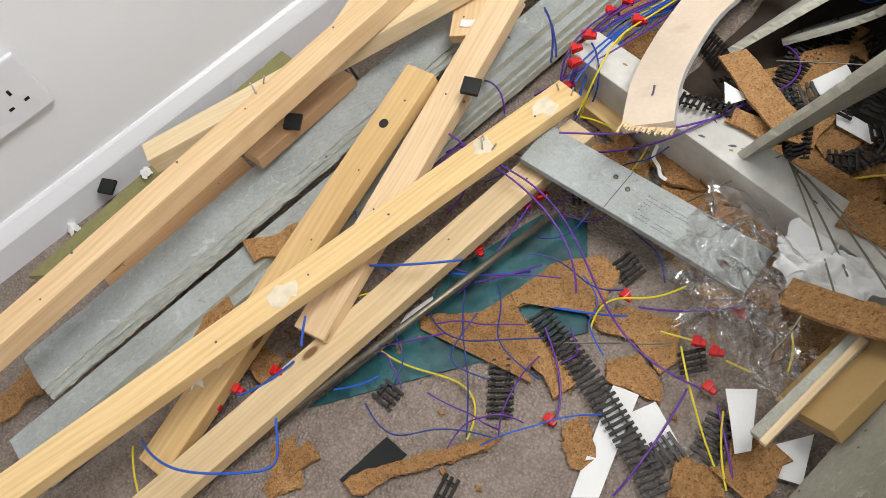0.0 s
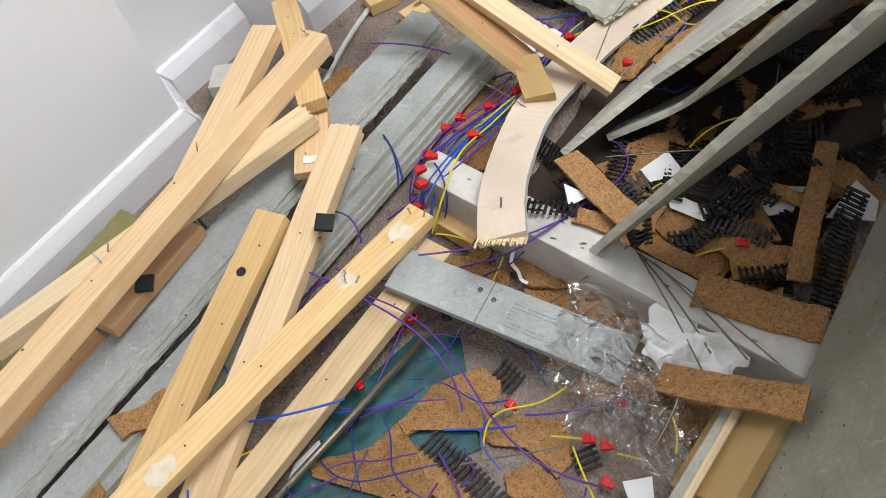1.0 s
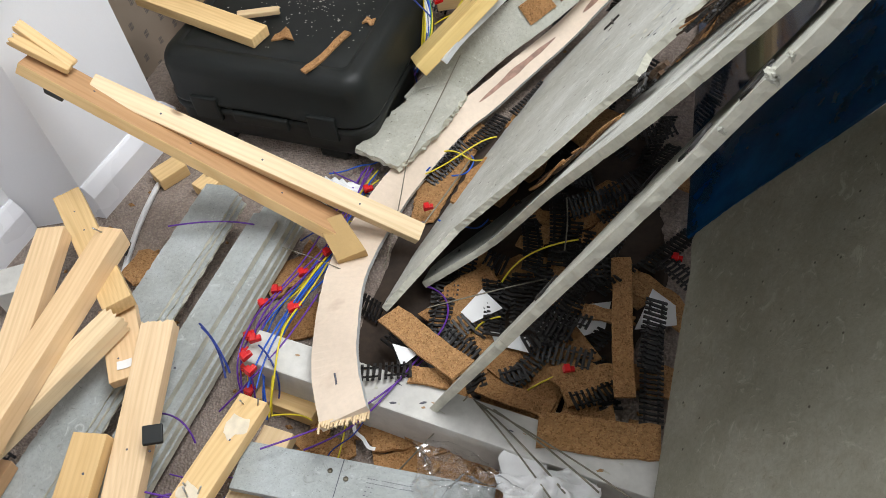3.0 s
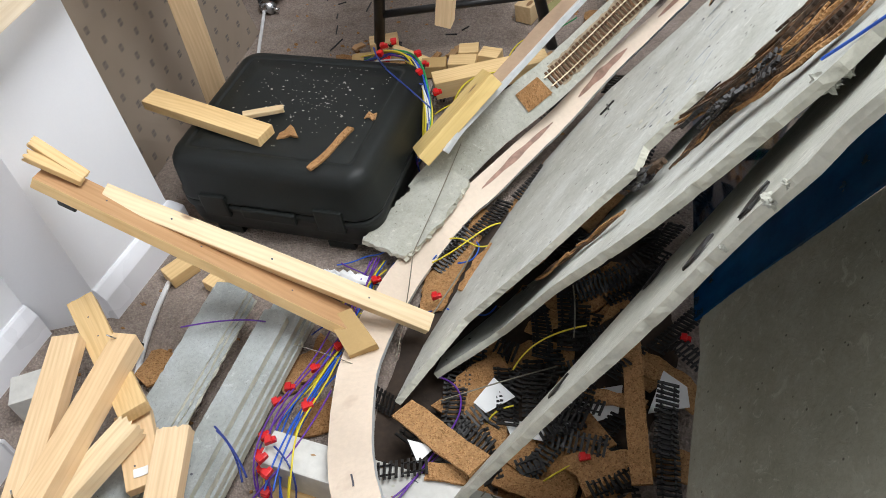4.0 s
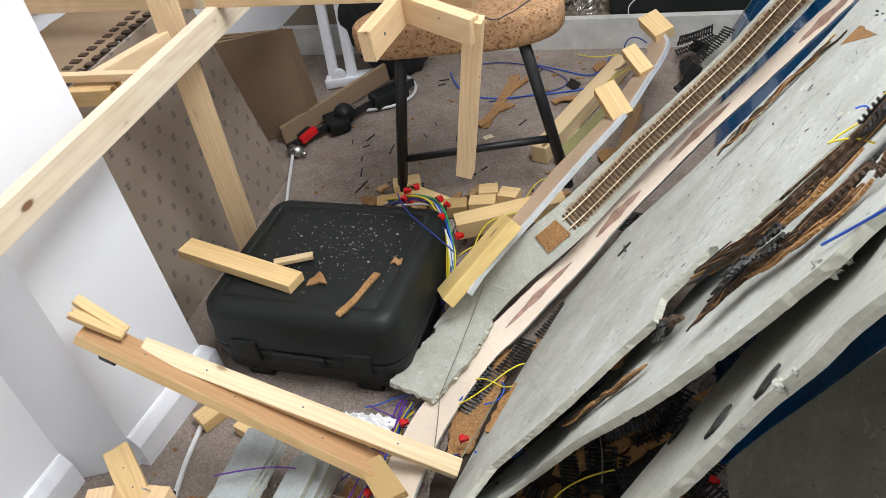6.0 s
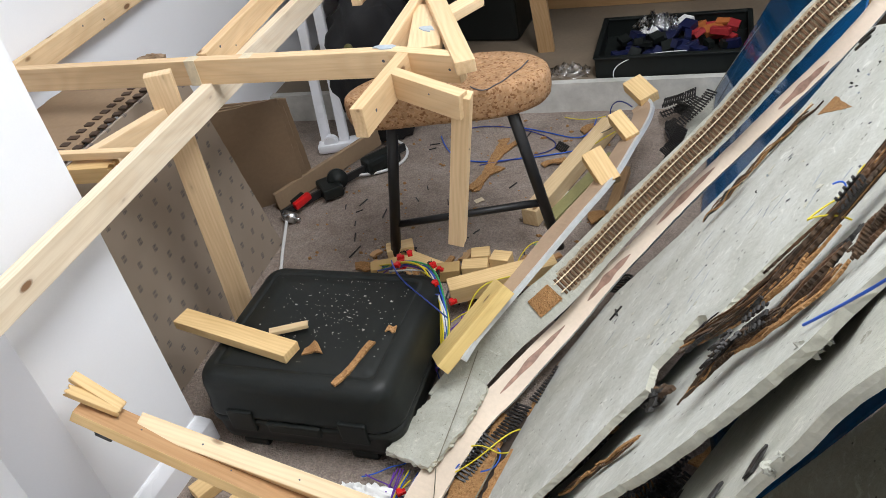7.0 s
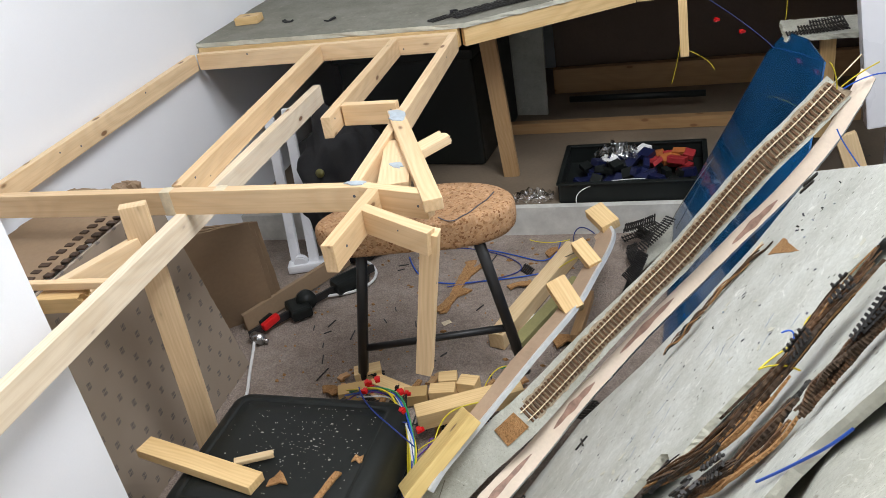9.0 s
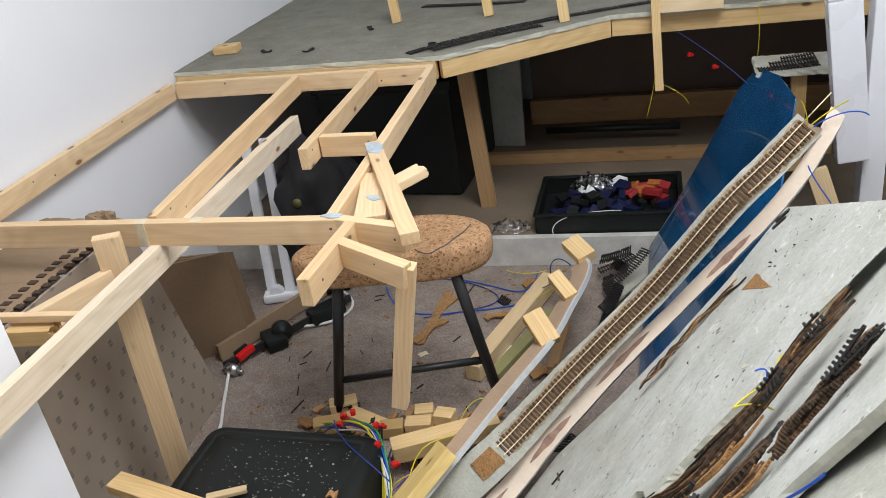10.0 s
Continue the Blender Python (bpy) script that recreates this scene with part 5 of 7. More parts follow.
PLY_EDGE = plain("ply_edge", (0.58, 0.60, 0.60), 0.6, vary=0.06, big=60)
arm = thing("track_section", (-0.53, 1.05, 0), "fallen grey board strip carrying intact brown model track", "track board")
ribbon("deck", ARM, 0.070, 0.009, [SUNDEALA, SUNDEALA_RAW], arm, n=90, ragged=0.008, up=FACE, taper=lambda s: 1.0 if s < 0.25 else max(0.72, 1.0 - (s - 0.25) * 1.0))
sheet("snapped_end", [(-0.567, 1.054, 0.050), (-0.535, 1.143, 0.050), (-0.491, 1.242, 0.058), (-0.428, 1.205, 0.055), (-0.452, 1.111, 0.048), (-0.486, 1.030, 0.050)], 0.0095, RAW, arm, seed=3, step=0.005, rough=0.0016)
TRK = ARM[3:]
run = sum((Vector(b) - Vector(a)).length for a, b in zip(TRK, TRK[1:]))
count = int(run / 0.0079)
C = along(TRK, count)
SL = box_bm(0.0044, 0.033, 0.0036, 0.0005)
me_sl = bpy.data.meshes.new("sleeper")
SL.to_mesh(me_sl)
SL.free()
me_sl.materials.append(SLEEPER_BROWN)
CH = box_bm(0.0030, 0.0050, 0.0018, 0.0004)
me_ch = bpy.data.meshes.new("rail_chair")
CH.to_mesh(me_ch)
CH.free()
me_ch.materials.append(SLEEPER_BROWN)
rg = random.Random(64)
for i in range(3, count):
    m = axes(C[i - 1], C[i + 1], FACE)
    at = C[i] + m.col[2].xyz * 0.0026
    ob = new("sleeper", me_sl)
    ob.parent = arm
    ob.matrix_basis = whole(arm).inverted() @ Matrix.Translation(at) @ m @ pose(0, rg.gauss(0, 0.0004), 0, 0, 0, rg.gauss(0, 1.2))
    for sd in (-0.0091, 0.0091):
        ch = new("rail_chair", me_ch)
        ch.parent = arm
        ch.matrix_basis = whole(arm).inverted() @ Matrix.Translation(at) @ m @ pose(0, sd, 0.0024)
ribbon("ballast", TRK, 0.040, 0.0012, [plain("brown_ballast", (0.42, 0.33, 0.22), 0.9, vary=0.35, big=70, fine=240, relief=0.6)], arm, n=80, lift=0.0011, ragged=0.03, up=FACE)
for sd, lo_, hi_ in ((0.0091, 2, count), (-0.0091, 2, int(count * 0.80)), (-0.0091, int(count * 0.82), count)):
    ribbon("rail", C[lo_:hi_:4] + [C[hi_ - 1]], 0.0019, 0.0036, [RAIL], arm, "bright nickel rail", side=sd, n=60, lift=0.0078, up=FACE)
rail_tip = C[-1] + (C[-1] - C[-5]).normalized() * 0.055
tube("rail", C[-2] + axes(C[-3], C[-1], FACE).col[1].xyz * 0.0091 + axes(C[-3], C[-1], FACE).col[2].xyz * 0.006, rail_tip + axes(C[-3], C[-1], FACE).col[1].xyz * 0.0091 + axes(C[-3], C[-1], FACE).col[2].xyz * 0.012, 0.001, RAIL, arm, "bright nickel rail", 8)
ribbon("cork_pad", [Vector(ARM[3]).lerp(Vector(ARM[2]), 0.36), Vector(ARM[3]).lerp(Vector(ARM[2]), 0.12), Vector(ARM[3]).lerp(Vector(ARM[4]), 0.16)], 0.036, 0.003, [CORK], arm, "brown cork underlay", n=8, lift=0.0034, ragged=0.004, up=FACE)

PLYARC = [(-0.374, 0.58, 0.141), (-0.403, 0.624, 0.13), (-0.423, 0.661, 0.12), (-0.441, 0.703, 0.107), (-0.461, 0.755, 0.09), (-0.479, 0.815, 0.07), (-0.489, 0.89, 0.048), (-0.49, 0.946, 0.035), (-0.485, 1.001, 0.03), (-0.472, 1.057, 0.029), (-0.455, 1.113, 0.031), (-0.432, 1.165, 0.036), (-0.405, 1.205, 0.042), (-0.36, 1.277, 0.058), (-0.305, 1.352, 0.083), (-0.246, 1.405, 0.136), (-0.178, 1.462, 0.187), (-0.108, 1.505, 0.249), (-0.04, 1.54, 0.308), (0.035, 1.56, 0.386), (0.106, 1.58, 0.458), (0.165, 1.6, 0.528), (0.206, 1.62, 0.594), (0.227, 1.64, 0.628)]
arc = thing("plywood_strip", (-0.40, 1.0, 0), "long curved strip of pale plywood snapped at one end", "plywood strip")
ribbon("strip", PLYARC, 0.056, 0.009, [PLY, PLY_EDGE], arc, n=140, ragged=0.006, up=(0.08, -0.45, 0.9), taper=lambda s: 1.0 if s < 0.22 else 1.0 - (s - 0.22) * 1.0 if s < 0.42 else max(0.46, 0.80 - (s - 0.42) * 1.5))
rg = random.Random(23)
for i in range(34):
    d = (i - 16.5) * 0.00165
    x, y = -0.374 + d * 0.86, 0.580 + d * 0.51
    beam("splinter", (x, y + 0.003, 0.138), (x + rg.uniform(-0.001, 0.003), y - rg.uniform(0.002, 0.010), 0.138 - rg.uniform(0, 0.002)), 0.0017, 0.0035, PINE_PALE, arc, bevel=0)
STAIN = plain("red_brown_stain", (0.34, 0.20, 0.145), 0.6, vary=0.3, big=60)
for a, b, w, o in ((0.40, 0.50, 0.011, 0.006), (0.535, 0.60, 0.013, 0.004), (0.64, 0.72, 0.010, 0.007), (0.80, 0.86, 0.012, 0.002)):
    run = along(PLYARC, 200)
    ribbon("stain", [run[int(200 * (a + (b - a) * k / 4))] for k in range(5)], w, 0.0004, [STAIN], arc, "red-brown stain", side=o - 0.004, n=24, up=(0.08, -0.45, 0.9), taper=lambda s: 0.15 + math.sin(math.pi * s) * (0.85 + 0.2 * math.sin(17 * s)), lift=0.0006)
wire("pencil_tick", [(-0.409, 0.634, 0.1282), (-0.402, 0.624, 0.1308), (-0.400, 0.619, 0.1318)], 0.0011, INK, "", parent=arc)
EDGE = [(-0.462, 1.205, 0.112), (-0.445, 1.235, 0.130), (-0.422, 1.270, 0.145), (-0.360, 1.380, 0.176), (-0.302, 1.460, 0.216), (-0.246, 1.560, 0.242), (-0.222, 1.700, 0.229), (-0.209, 1.850, 0.194), (-0.207, 1.960, 0.171), (-0.219, 2.000, 0.173)]
edge = thing("plywood_edging", (-0.30, 1.75, 0), "curved plywood edging strip standing on edge with pine blocks glued on", "plywood strip")
ribbon("strip", EDGE, 0.009, 0.046, [HARDBOARD, HARDBOARD], edge, n=90, up=(2.0, -0.4, 1))
ribbon("painted_edge", EDGE, 0.0095, 0.006, [PLY_EDGE], edge, n=90, lift=0.002, up=(2.0, -0.4, 1))
for a, b, w in (((-0.290, 1.600, 0.278), (-0.250, 1.550, 0.243), 0.040), ((-0.271, 1.800, 0.248), (-0.229, 1.740, 0.228), 0.030), ((-0.262, 2.055, 0.196), (-0.217, 1.990, 0.184), 0.046)):
    beam("block", a, b, w, 0.024, PINE, edge, up=(0.1, -0.5, 0.8))
beam("box_timber", (-0.462, 1.745, 0.042), (-0.330, 2.150, 0.045), 0.038, 0.040, PINE_PALE, label="dusty pale timber lying on the carpet", category="timber")
beam("box_timber", (-0.415, 1.735, 0.030), (-0.305, 2.00, 0.032), 0.030, 0.028, OLIVE, label="olive-stained timber lying on the carpet", category="timber")
beam("pine_offcut", (-0.560, 1.440, 0.078), (-0.365, 1.532, 0.078), 0.040, 0.036, PINE, label="pine offcut lying beside the tool case", category="offcut")
beam("pine_offcut", (-0.519, 1.212, 0.100), (-0.416, 1.322, 0.188), 0.066, 0.024, PINE_YELLOW, label="pine offcut with a knot tilted against the track strip", category="offcut", up=(-0.55, 0.1, 0.8))
for i, (x, y, z, an, l) in enumerate(((-0.745, 1.560, 0.03, 20, 0.06), (-0.665, 1.585, 0.022, -25, 0.10), (-0.600, 1.555, 0.03, 12, 0.05), (-0.545, 1.570, 0.03, 8, 0.055), (-0.435, 1.400, 0.06, 35, 0.04), (-0.455, 1.345, 0.045, -60, 0.05))):
    part("pine_block", box_bm(l, 0.034, 0.026, 0.0015), PINE if i % 2 else MDF, None, "", pose(x, y, z - 0.013, 0, 0, an))
for ob in [o for o in scene.objects if o.name.startswith("pine_block")]:
    tagged(ob, "small pine offcut lying on the carpet by the stool", "offcut", "small offcuts")
# shelf end, posts at the far right
sh = thing("corner_shelf", (0.30, 2.42, 0.3), "small grey board shelf on a pine bracket", "shelf")
sheet("board", [(0.187, 2.36, 0.474), (0.42, 2.36, 0.474), (0.42, 2.50, 0.476), (0.185, 2.50, 0.476)], 0.012, [SUNDEALA, SUNDEALA_RAW], sh)
beam("bracket", (0.285, 2.40, 0.462), (0.285, 2.40, 0.20), 0.036, 0.020, PINE, sh, up=(0, -1, 0), top=False)
for i in range(3):
    sleepers((0.19 + 0.03 * i, 2.38 + 0.03 * i, 0.476), (0.33, 2.40 + 0.03 * i, 0.476), 0.01, 15 * i, seed=110 + i, label="torn track sleepers on the small shelf")
post = thing("white_post", (0.40, 2.22, 0.28), "white painted boxed post beside the end of the wall", "post")
beam("front", (0.372, 2.15, 0.32), (0.327, 2.15, 0.682), 0.068, 0.05, GLOSS, post, up=(0, -1, 0), top=True, bevel=0.004)
beam("front", (0.327, 2.15, 0.682), (0.13, 2.15, 2.27), 0.068, 0.05, GLOSS, post, up=(0, -1, 0), top=True, bevel=0.004)
beam("side", (0.425, 2.19, 0.10), (0.40, 2.19, 2.30), 0.05, 0.06, WALL, post, up=(0, -1, 0), top=True, bevel=0.004)

# ---- open tray of boxes on the raised floor ----
tray = thing("parts_tray", (-0.22, 2.44, 0.078), "black plastic tray crammed with small boxes and bags", "tray")
TX0, TX1, TY0, TY1, TZ = -0.378, 0.005, 2.305, 2.56, 0.078
part("base", box_bm(TX1 - TX0, TY1 - TY0, 0.006, 0.001), BLACK, tray, "", pose((TX0 + TX1) / 2, (TY0 + TY1) / 2, TZ + 0.004))
for sx, sy, x, y in ((TX1 - TX0, 0.006, (TX0 + TX1) / 2, TY0), (TX1 - TX0, 0.006, (TX0 + TX1) / 2, TY1), (0.006, TY1 - TY0, TX0, (TY0 + TY1) / 2), (0.006, TY1 - TY0, TX1, (TY0 + TY1) / 2)):
    part("side", box_bm(sx, sy, 0.055, 0.002), BLACK, tray, "", pose(x, y, TZ + 0.03))
    part("rim", box_bm(sx + 0.008, sy + 0.008, 0.006, 0.002), BLACK, tray, "", pose(x, y, TZ + 0.058))
NAVY = plain("navy_card", (0.010, 0.014, 0.055), 0.35, vary=0.2)
REDCARD = plain("red_card", (0.36, 0.03, 0.035), 0.4, vary=0.15)
ORANGE = plain("orange_card", (0.42, 0.13, 0.035), 0.45, vary=0.15)
rg = random.Random(31)
for i in range(58):
    x, y = rg.uniform(TX0 + 0.05, TX1 - 0.04), rg.uniform(TY0 + 0.035, TY1 - 0.035)
    right = x > -0.15 and y > 2.42
    mt = (REDCARD if rg.random() < 0.6 else ORANGE) if right else (NAVY if rg.random() < 0.45 else (PAPER if rg.random() < 0.16 else BLACK))
    ob = part("small_box", box_bm(rg.uniform(0.022, 0.062), rg.uniform(0.016, 0.036), rg.uniform(0.010, 0.022), 0.001), mt, None, "", pose(x, y, TZ + 0.022 + rg.uniform(0, 0.042), rg.uniform(-22, 22), rg.uniform(-22, 22), rg.uniform(0, 180)))
    tagged(ob, {"navy_card": "small dark blue card box in the tray", "red_card": "small red card box in the tray", "orange_card": "small orange card packet in the tray", "white_paper": "white paper packet in the tray"}.get(mt.name, "small black box in the tray"), "box", "boxes in the tray")
crumple("clear_bag", (-0.23, 2.47, TZ + 0.06), (0.11, 0.08, 0.07), FILM, "crumpled clear plastic bag in the tray", "bag", seed=3)
crumple("clear_bag", (-0.455, 2.33, 0.079), (0.11, 0.07, 0.05), FILM, "crumpled clear plastic bag on the raised floor", "bag", seed=4)
crumple("foam_wad", (-0.25, 2.46, TZ + 0.05), (0.05, 0.05, 0.035), PAPER, "white tissue wad in the tray", "tissue", seed=8)
wire("thin_wire", [(-0.33, 2.28, 0.09), (-0.345, 2.29, 0.13), (-0.27, 2.32, 0.14), (-0.15, 2.32, 0.137)], 0.0013, W_WHITE, "thin white wire over the tray's rim")
wire("grey_wire", [(-0.06, 2.24, 0.06), (-0.02, 2.30, 0.14), (0.03, 2.34, 0.20)], 0.0013, DARK_STEEL, "thin grey wire beside the tray")
for i in range(3):
    wire("grey_wire", [(-0.09 + 0.02 * i, 2.22, 0.05), (-0.04 + 0.02 * i, 2.27, 0.13), (0.05 + 0.015 * i, 2.30, 0.24)], 0.0012, DARK_STEEL, "thin grey wire beside the tray")
for a, b, mt in (((-0.05, 2.50, 0.60), (-0.08, 2.50, 0.33), W_YELLOW), ((0.20, 2.53, 0.62), (0.18, 2.52, 0.33), W_YELLOW), ((0.0, 2.53, 0.55), (0.20, 2.40, 0.40), W_NAVY), ((-0.04, 2.50, 0.42), (0.03, 2.50, 0.36), W_YELLOW)):
    mid = ((a[0] + b[0]) / 2 + 0.025, (a[1] + b[1]) / 2, (a[2] + b[2]) / 2)
    wire("hanging_wire", [a, mid, b], 0.0009, mt, "loose wire hanging under the far baseboard")
connector((0.035, 2.505, 0.487), 30)
connector((0.095, 2.468, 0.462), 30)

# ---- timbers of the near pile ----
G_P = "timbers in the near pile"


def pile(p0, p1, w, h, mat_, label, torn=(0, 0), up=(0, 0, 1), name="pine_timber"):
    ob = beam(name, p0, p1, w, h, mat_, None, label, "timber", G_P, up, torn)
    rg = random.Random(int(w * 9000 + h * 70000 + len(label)))
    for _ in range(2):
        q = Vector(p0).lerp(Vector(p1), rg.uniform(0.08, 0.95)) + Vector((rg.uniform(-0.2, 0.2) * w, 0, 0))
        part("nail_hole", cyl_bm(0.0013, 0.0005, 10), INK, ob, "", on_top(ob, q))
    return ob


t_top = pile((-0.572, -0.16, 0.150), (-0.504, 0.596, 0.096), 0.038, 0.018, PINE, "straight pine batten with nails and a torn paper patch")
pile((-0.508, -0.106, 0.049), (-0.475, 0.581, 0.060), 0.040, 0.018, PINE_PALE, "pale pine batten lying low among the wires")
t_hole = pile((-0.548, -0.046, 0.035), (-0.655, 0.496, 0.122), 0.042, 0.020, PINE, "pine batten with a drilled hole")
t_clip = pile((-0.517, 0.179, 0.068), (-0.654, 0.648, 0.126), 0.042, 0.020, PINE_FRAME, "pine batten with a black clip and a rough end", (0, 0.008))
t_long = pile((-0.690, -0.20, 0.193), (-0.765, 0.745, 0.164), 0.034, 0.030, PINE_FRAME, "long square pine batten with knots lying on top of the pile")
pile((-0.745, 0.435, 0.158), (-0.852, 0.730, 0.160), 0.038, 0.024, PINE_FRAME, "pine batten propped against the pile")
pile((-0.838, 0.186, 0.132), (-0.706, 0.634, 0.141), 0.032, 0.026, PINE_PALE, "pale pine batten snapped at one end", (0, 0.02))
pile((-0.899, 0.810, 0.130), (-0.709, 0.653, 0.142), 0.038, 0.020, PINE, "short pine plank with worn edges", (0.006, 0.0))
pile((-0.728, 0.662, 0.116), (-0.664, 0.578, 0.104), 0.046, 0.016, PINE_FRAME, "short plank with a small green and white label")
pile((-0.753, 0.279, 0.100), (-0.772, 0.450, 0.085), 0.036, 0.018, PINE_RED_SHADE, "reddish pine plank under the long batten")
pile((-0.795, 0.043, 0.045), (-0.785, 0.276, 0.055), 0.040, 0.016, PINE_RED_SHADE, "aged pine plank half hidden under the batten")
sheet("olive_sheet", [(-0.911, -0.033, 0.030), (-0.893, 0.032, 0.030), (-0.924, 0.169, 0.035), (-0.935, 0.436, 0.035), (-0.878, 0.437, 0.035), (-0.852, 0.200, 0.030), (-0.858, 0.022, 0.030)], 0.006, [OLIVE], label="olive stained board strip lying along the skirting", category="board", rough=0.0006)
scrap("label_patch", (-0.676, 0.592, 0.1065), 0.018, 0.012, 35, PAPER, "small white and green paper label", "label", thick=0.0006, tear=0.05, seed=3)
# nails, hole and patch on the battens

patch(t_top, (-0.537, 0.185, 0.1262), 0.050, 0.030, 8, 12)
patch(t_top, (-0.508, 0.555, 0.0995), 0.036, 0.034, 8, 13)
patch(t_top, (-0.519, 0.468, 0.1055), 0.030, 0.028, 8, 14)


def nail(p, lean, owner, h=0.016):
    p = on_top(owner, p, -0.001).translation
    q = p + Vector((lean[0], lean[1], 1)).normalized() * h
    tube("nail", p, q, 0.0011, STEEL, owner, "bent steel nail", 8)


for p, ln in (((-0.526, 0.475, 0.104), (0.3, -0.2)), ((-0.516, 0.463, 0.104), (-0.3, 0.4)), ((-0.508, 0.470, 0.104), (0.5, 0.3)), ((-0.512, 0.585, 0.096), (0.1, -0.2)), ((-0.495, 0.588, 0.096), (0.3, 0.1)), ((-0.765, 0.505, 0.163), (0.3, 0.2)), ((-0.772, 0.735, 0.158), (-0.3, -0.4)), ((-0.750, 0.34, 0.166), (0.4, 0.3)), ((-0.744, 0.325, 0.166), (-0.4, 0.1))):
    nail(p, ln, t_top if p[0] > -0.6 else t_long)
part("drilled_hole", cyl_bm(0.0062, 0.0012, 20), SLEEPER, t_hole, "dark drilled hole", on_top(t_hole, (-0.639, 0.414, 0.117), 0.0))
for own, pts in ((t_top, ((-0.545, 0.10), (-0.530, 0.33))), (t_long, ((-0.735, 0.20), (-0.752, 0.45), (-0.725, 0.05))), (t_hole, ((-0.640, 0.455), (-0.668, 0.34))), (t_clip, ((-0.585, 0.50), (-0.604, 0.60)))):
    for x, y in pts:
        part("nail_hole", cyl_bm(0.0016, 0.0005, 10), INK, own, "", on_top(own, (x, y, 0.1), 0.0))
for p, a in (((-0.579, 0.511, 0.124), 30), ((-0.746, 0.347, 0.098), 40), ((-0.947, 0.122, 0.030), 35), ((-0.845, 0.80, 0.03), 10)):
    ob = part("black_clip", box_bm(0.022, 0.022, 0.006, 0.0012), BLACK, None, "", Matrix.Translation(p) @ pose(0, 0, 0.003, 8, 10, a))
    tagged(ob, "square black plastic clip on the timber", "clip", "black clips")

# ---- grey planks of the near pile ----
def torn_plank(a, b, w, thick, label, seed, rough):
    """A pulp-board plank with ragged edges; a and b are the middles of its upper ends."""
    a, b = Vector(a), Vector(b)
    sd = Vector((0, 0, 1)).cross(b - a).normalized() * w / 2
    q = (b - a).normalized() * 0.006
    sheet("grey_plank", [a - sd, b - sd - q, b - sd * 0.2 + q, b + sd, a + sd], thick, [SUNDEALA_BLUE, SUNDEALA_RAW], label=label, category="plank", group="grey planks", step=0.007, rough=rough, seed=seed)


for k, (w, dx, dz) in enumerate(((0.058, -0.012, 0.0), (0.062, -0.008, -0.0045), (0.067, -0.0035, -0.009))):
    torn_plank((-0.732 + dx, -0.085, 0.062 + dz), (-0.708 + dx, 0.915 - 0.004 * k, 0.072 + dz), w, 0.0044, "long grey pulp-board plank with a layered edge", 50 + k, 0.0006)
for k, (w, off, dz, cut) in enumerate(((0.040, -0.009, 0.0, 0.046), (0.053, -0.0025, -0.0105, 0.0), (0.058, 0.0, -0.021, 0.004), (0.061, 0.0015, -0.0315, 0.01))):
    torn_plank((-0.668 + off, -0.150, 0.052 + dz), (-0.624 + off - 0.061 * cut, 0.930 - cut, 0.064 + dz), w, 0.0104, "grey pulp-board plank, one of a stepped stack", 55 + k, 0.0002)
lab = thing("grey_label_strip", (-0.35, 0.52, 0.05), "short grey board strip with a pencil line and dotted print", "board")
ls = beam("board", (-0.494, 0.522, 0.078), (-0.205, 0.552, 0.055), 0.058, 0.010, SUNDEALA_BLUE, lab)
lm = whole(ls)
part("pencil_line", box_bm(0.0008, 0.056, 0.0004, 0), INK, lab, "", lm @ pose(-0.028, 0, 0.0054))
for sx in (-0.040, -0.020):
    part("screw", cyl_bm(0.003, 0.001, 14), DARK_STEEL, lab, "", lm @ pose(sx, 0.012 if sx < -0.03 else 0.006, 0.0054), True)
bm = bmesh.new()
rg = random.Random(4)
for r in range(7):
    for q in range(17):
        if (r in (0, 1, 5, 6) or q < 3) and rg.random() < 0.85:
            x, y = 0.004 + q * 0.0032, -0.019 + r * 0.0050
            bm.faces.new([bm.verts.new((x + a, y + b, 0.0054)) for a, b in ((0, 0), (0.0018, 0), (0.0018, 0.0009), (0, 0.0009))])
part("dotted_print", bm, INK, lab, "", lm)
tube("steel_rod", (-0.427, 0.491, 0.036), (-0.487, 0.063, 0.030), 0.0045, DARK_STEEL)
tagged(bpy.data.objects["steel_rod"], "thin dull steel rod lying under the battens", "rod")

# ---- white timber with cork, lower right ----
wt = beam("white_timber", (-0.548, 0.668, 0.085), (-0.03, 0.622, 0.085), 0.046, 0.085, WHITE_PAINT, label="white painted timber lying across the rubble", category="timber", bevel=0.002)
beam("pine_offcut", (-0.538, 0.640, 0.030), (-0.453, 0.631, 0.030), 0.03, 0.026, PINE, label="pine offcut tucked against the white timber", category="offcut")
G_C = "loose cork pieces"
CL, CC = "torn piece of brown cork underlay lying in the rubble", "cork"


def cork(p, l, w, a, seed, tear=0.25, thick=0.004, tilt=(0, 0), bend=0.0, label=CL):
    return scrap("cork_piece", p, l, w, a, CORK, label, CC, G_C, thick, tear, tilt, seed, bend)


def cork_line(p0, p1, w, seed, tear=0.06, thick=0.004):
    """A cut cork strip from p0 to p1."""
    p0, p1 = Vector(p0), Vector(p1)
    ob = scrap("cork_piece", (0, 0, 0), (p1 - p0).length, w, 0, CORK, "cut strip of brown cork underlay", CC, G_C, thick, tear, (0, 0), seed)
    ob.matrix_basis = Matrix.Translation((p0 + p1) / 2) @ axes(p0, p1)
    return ob


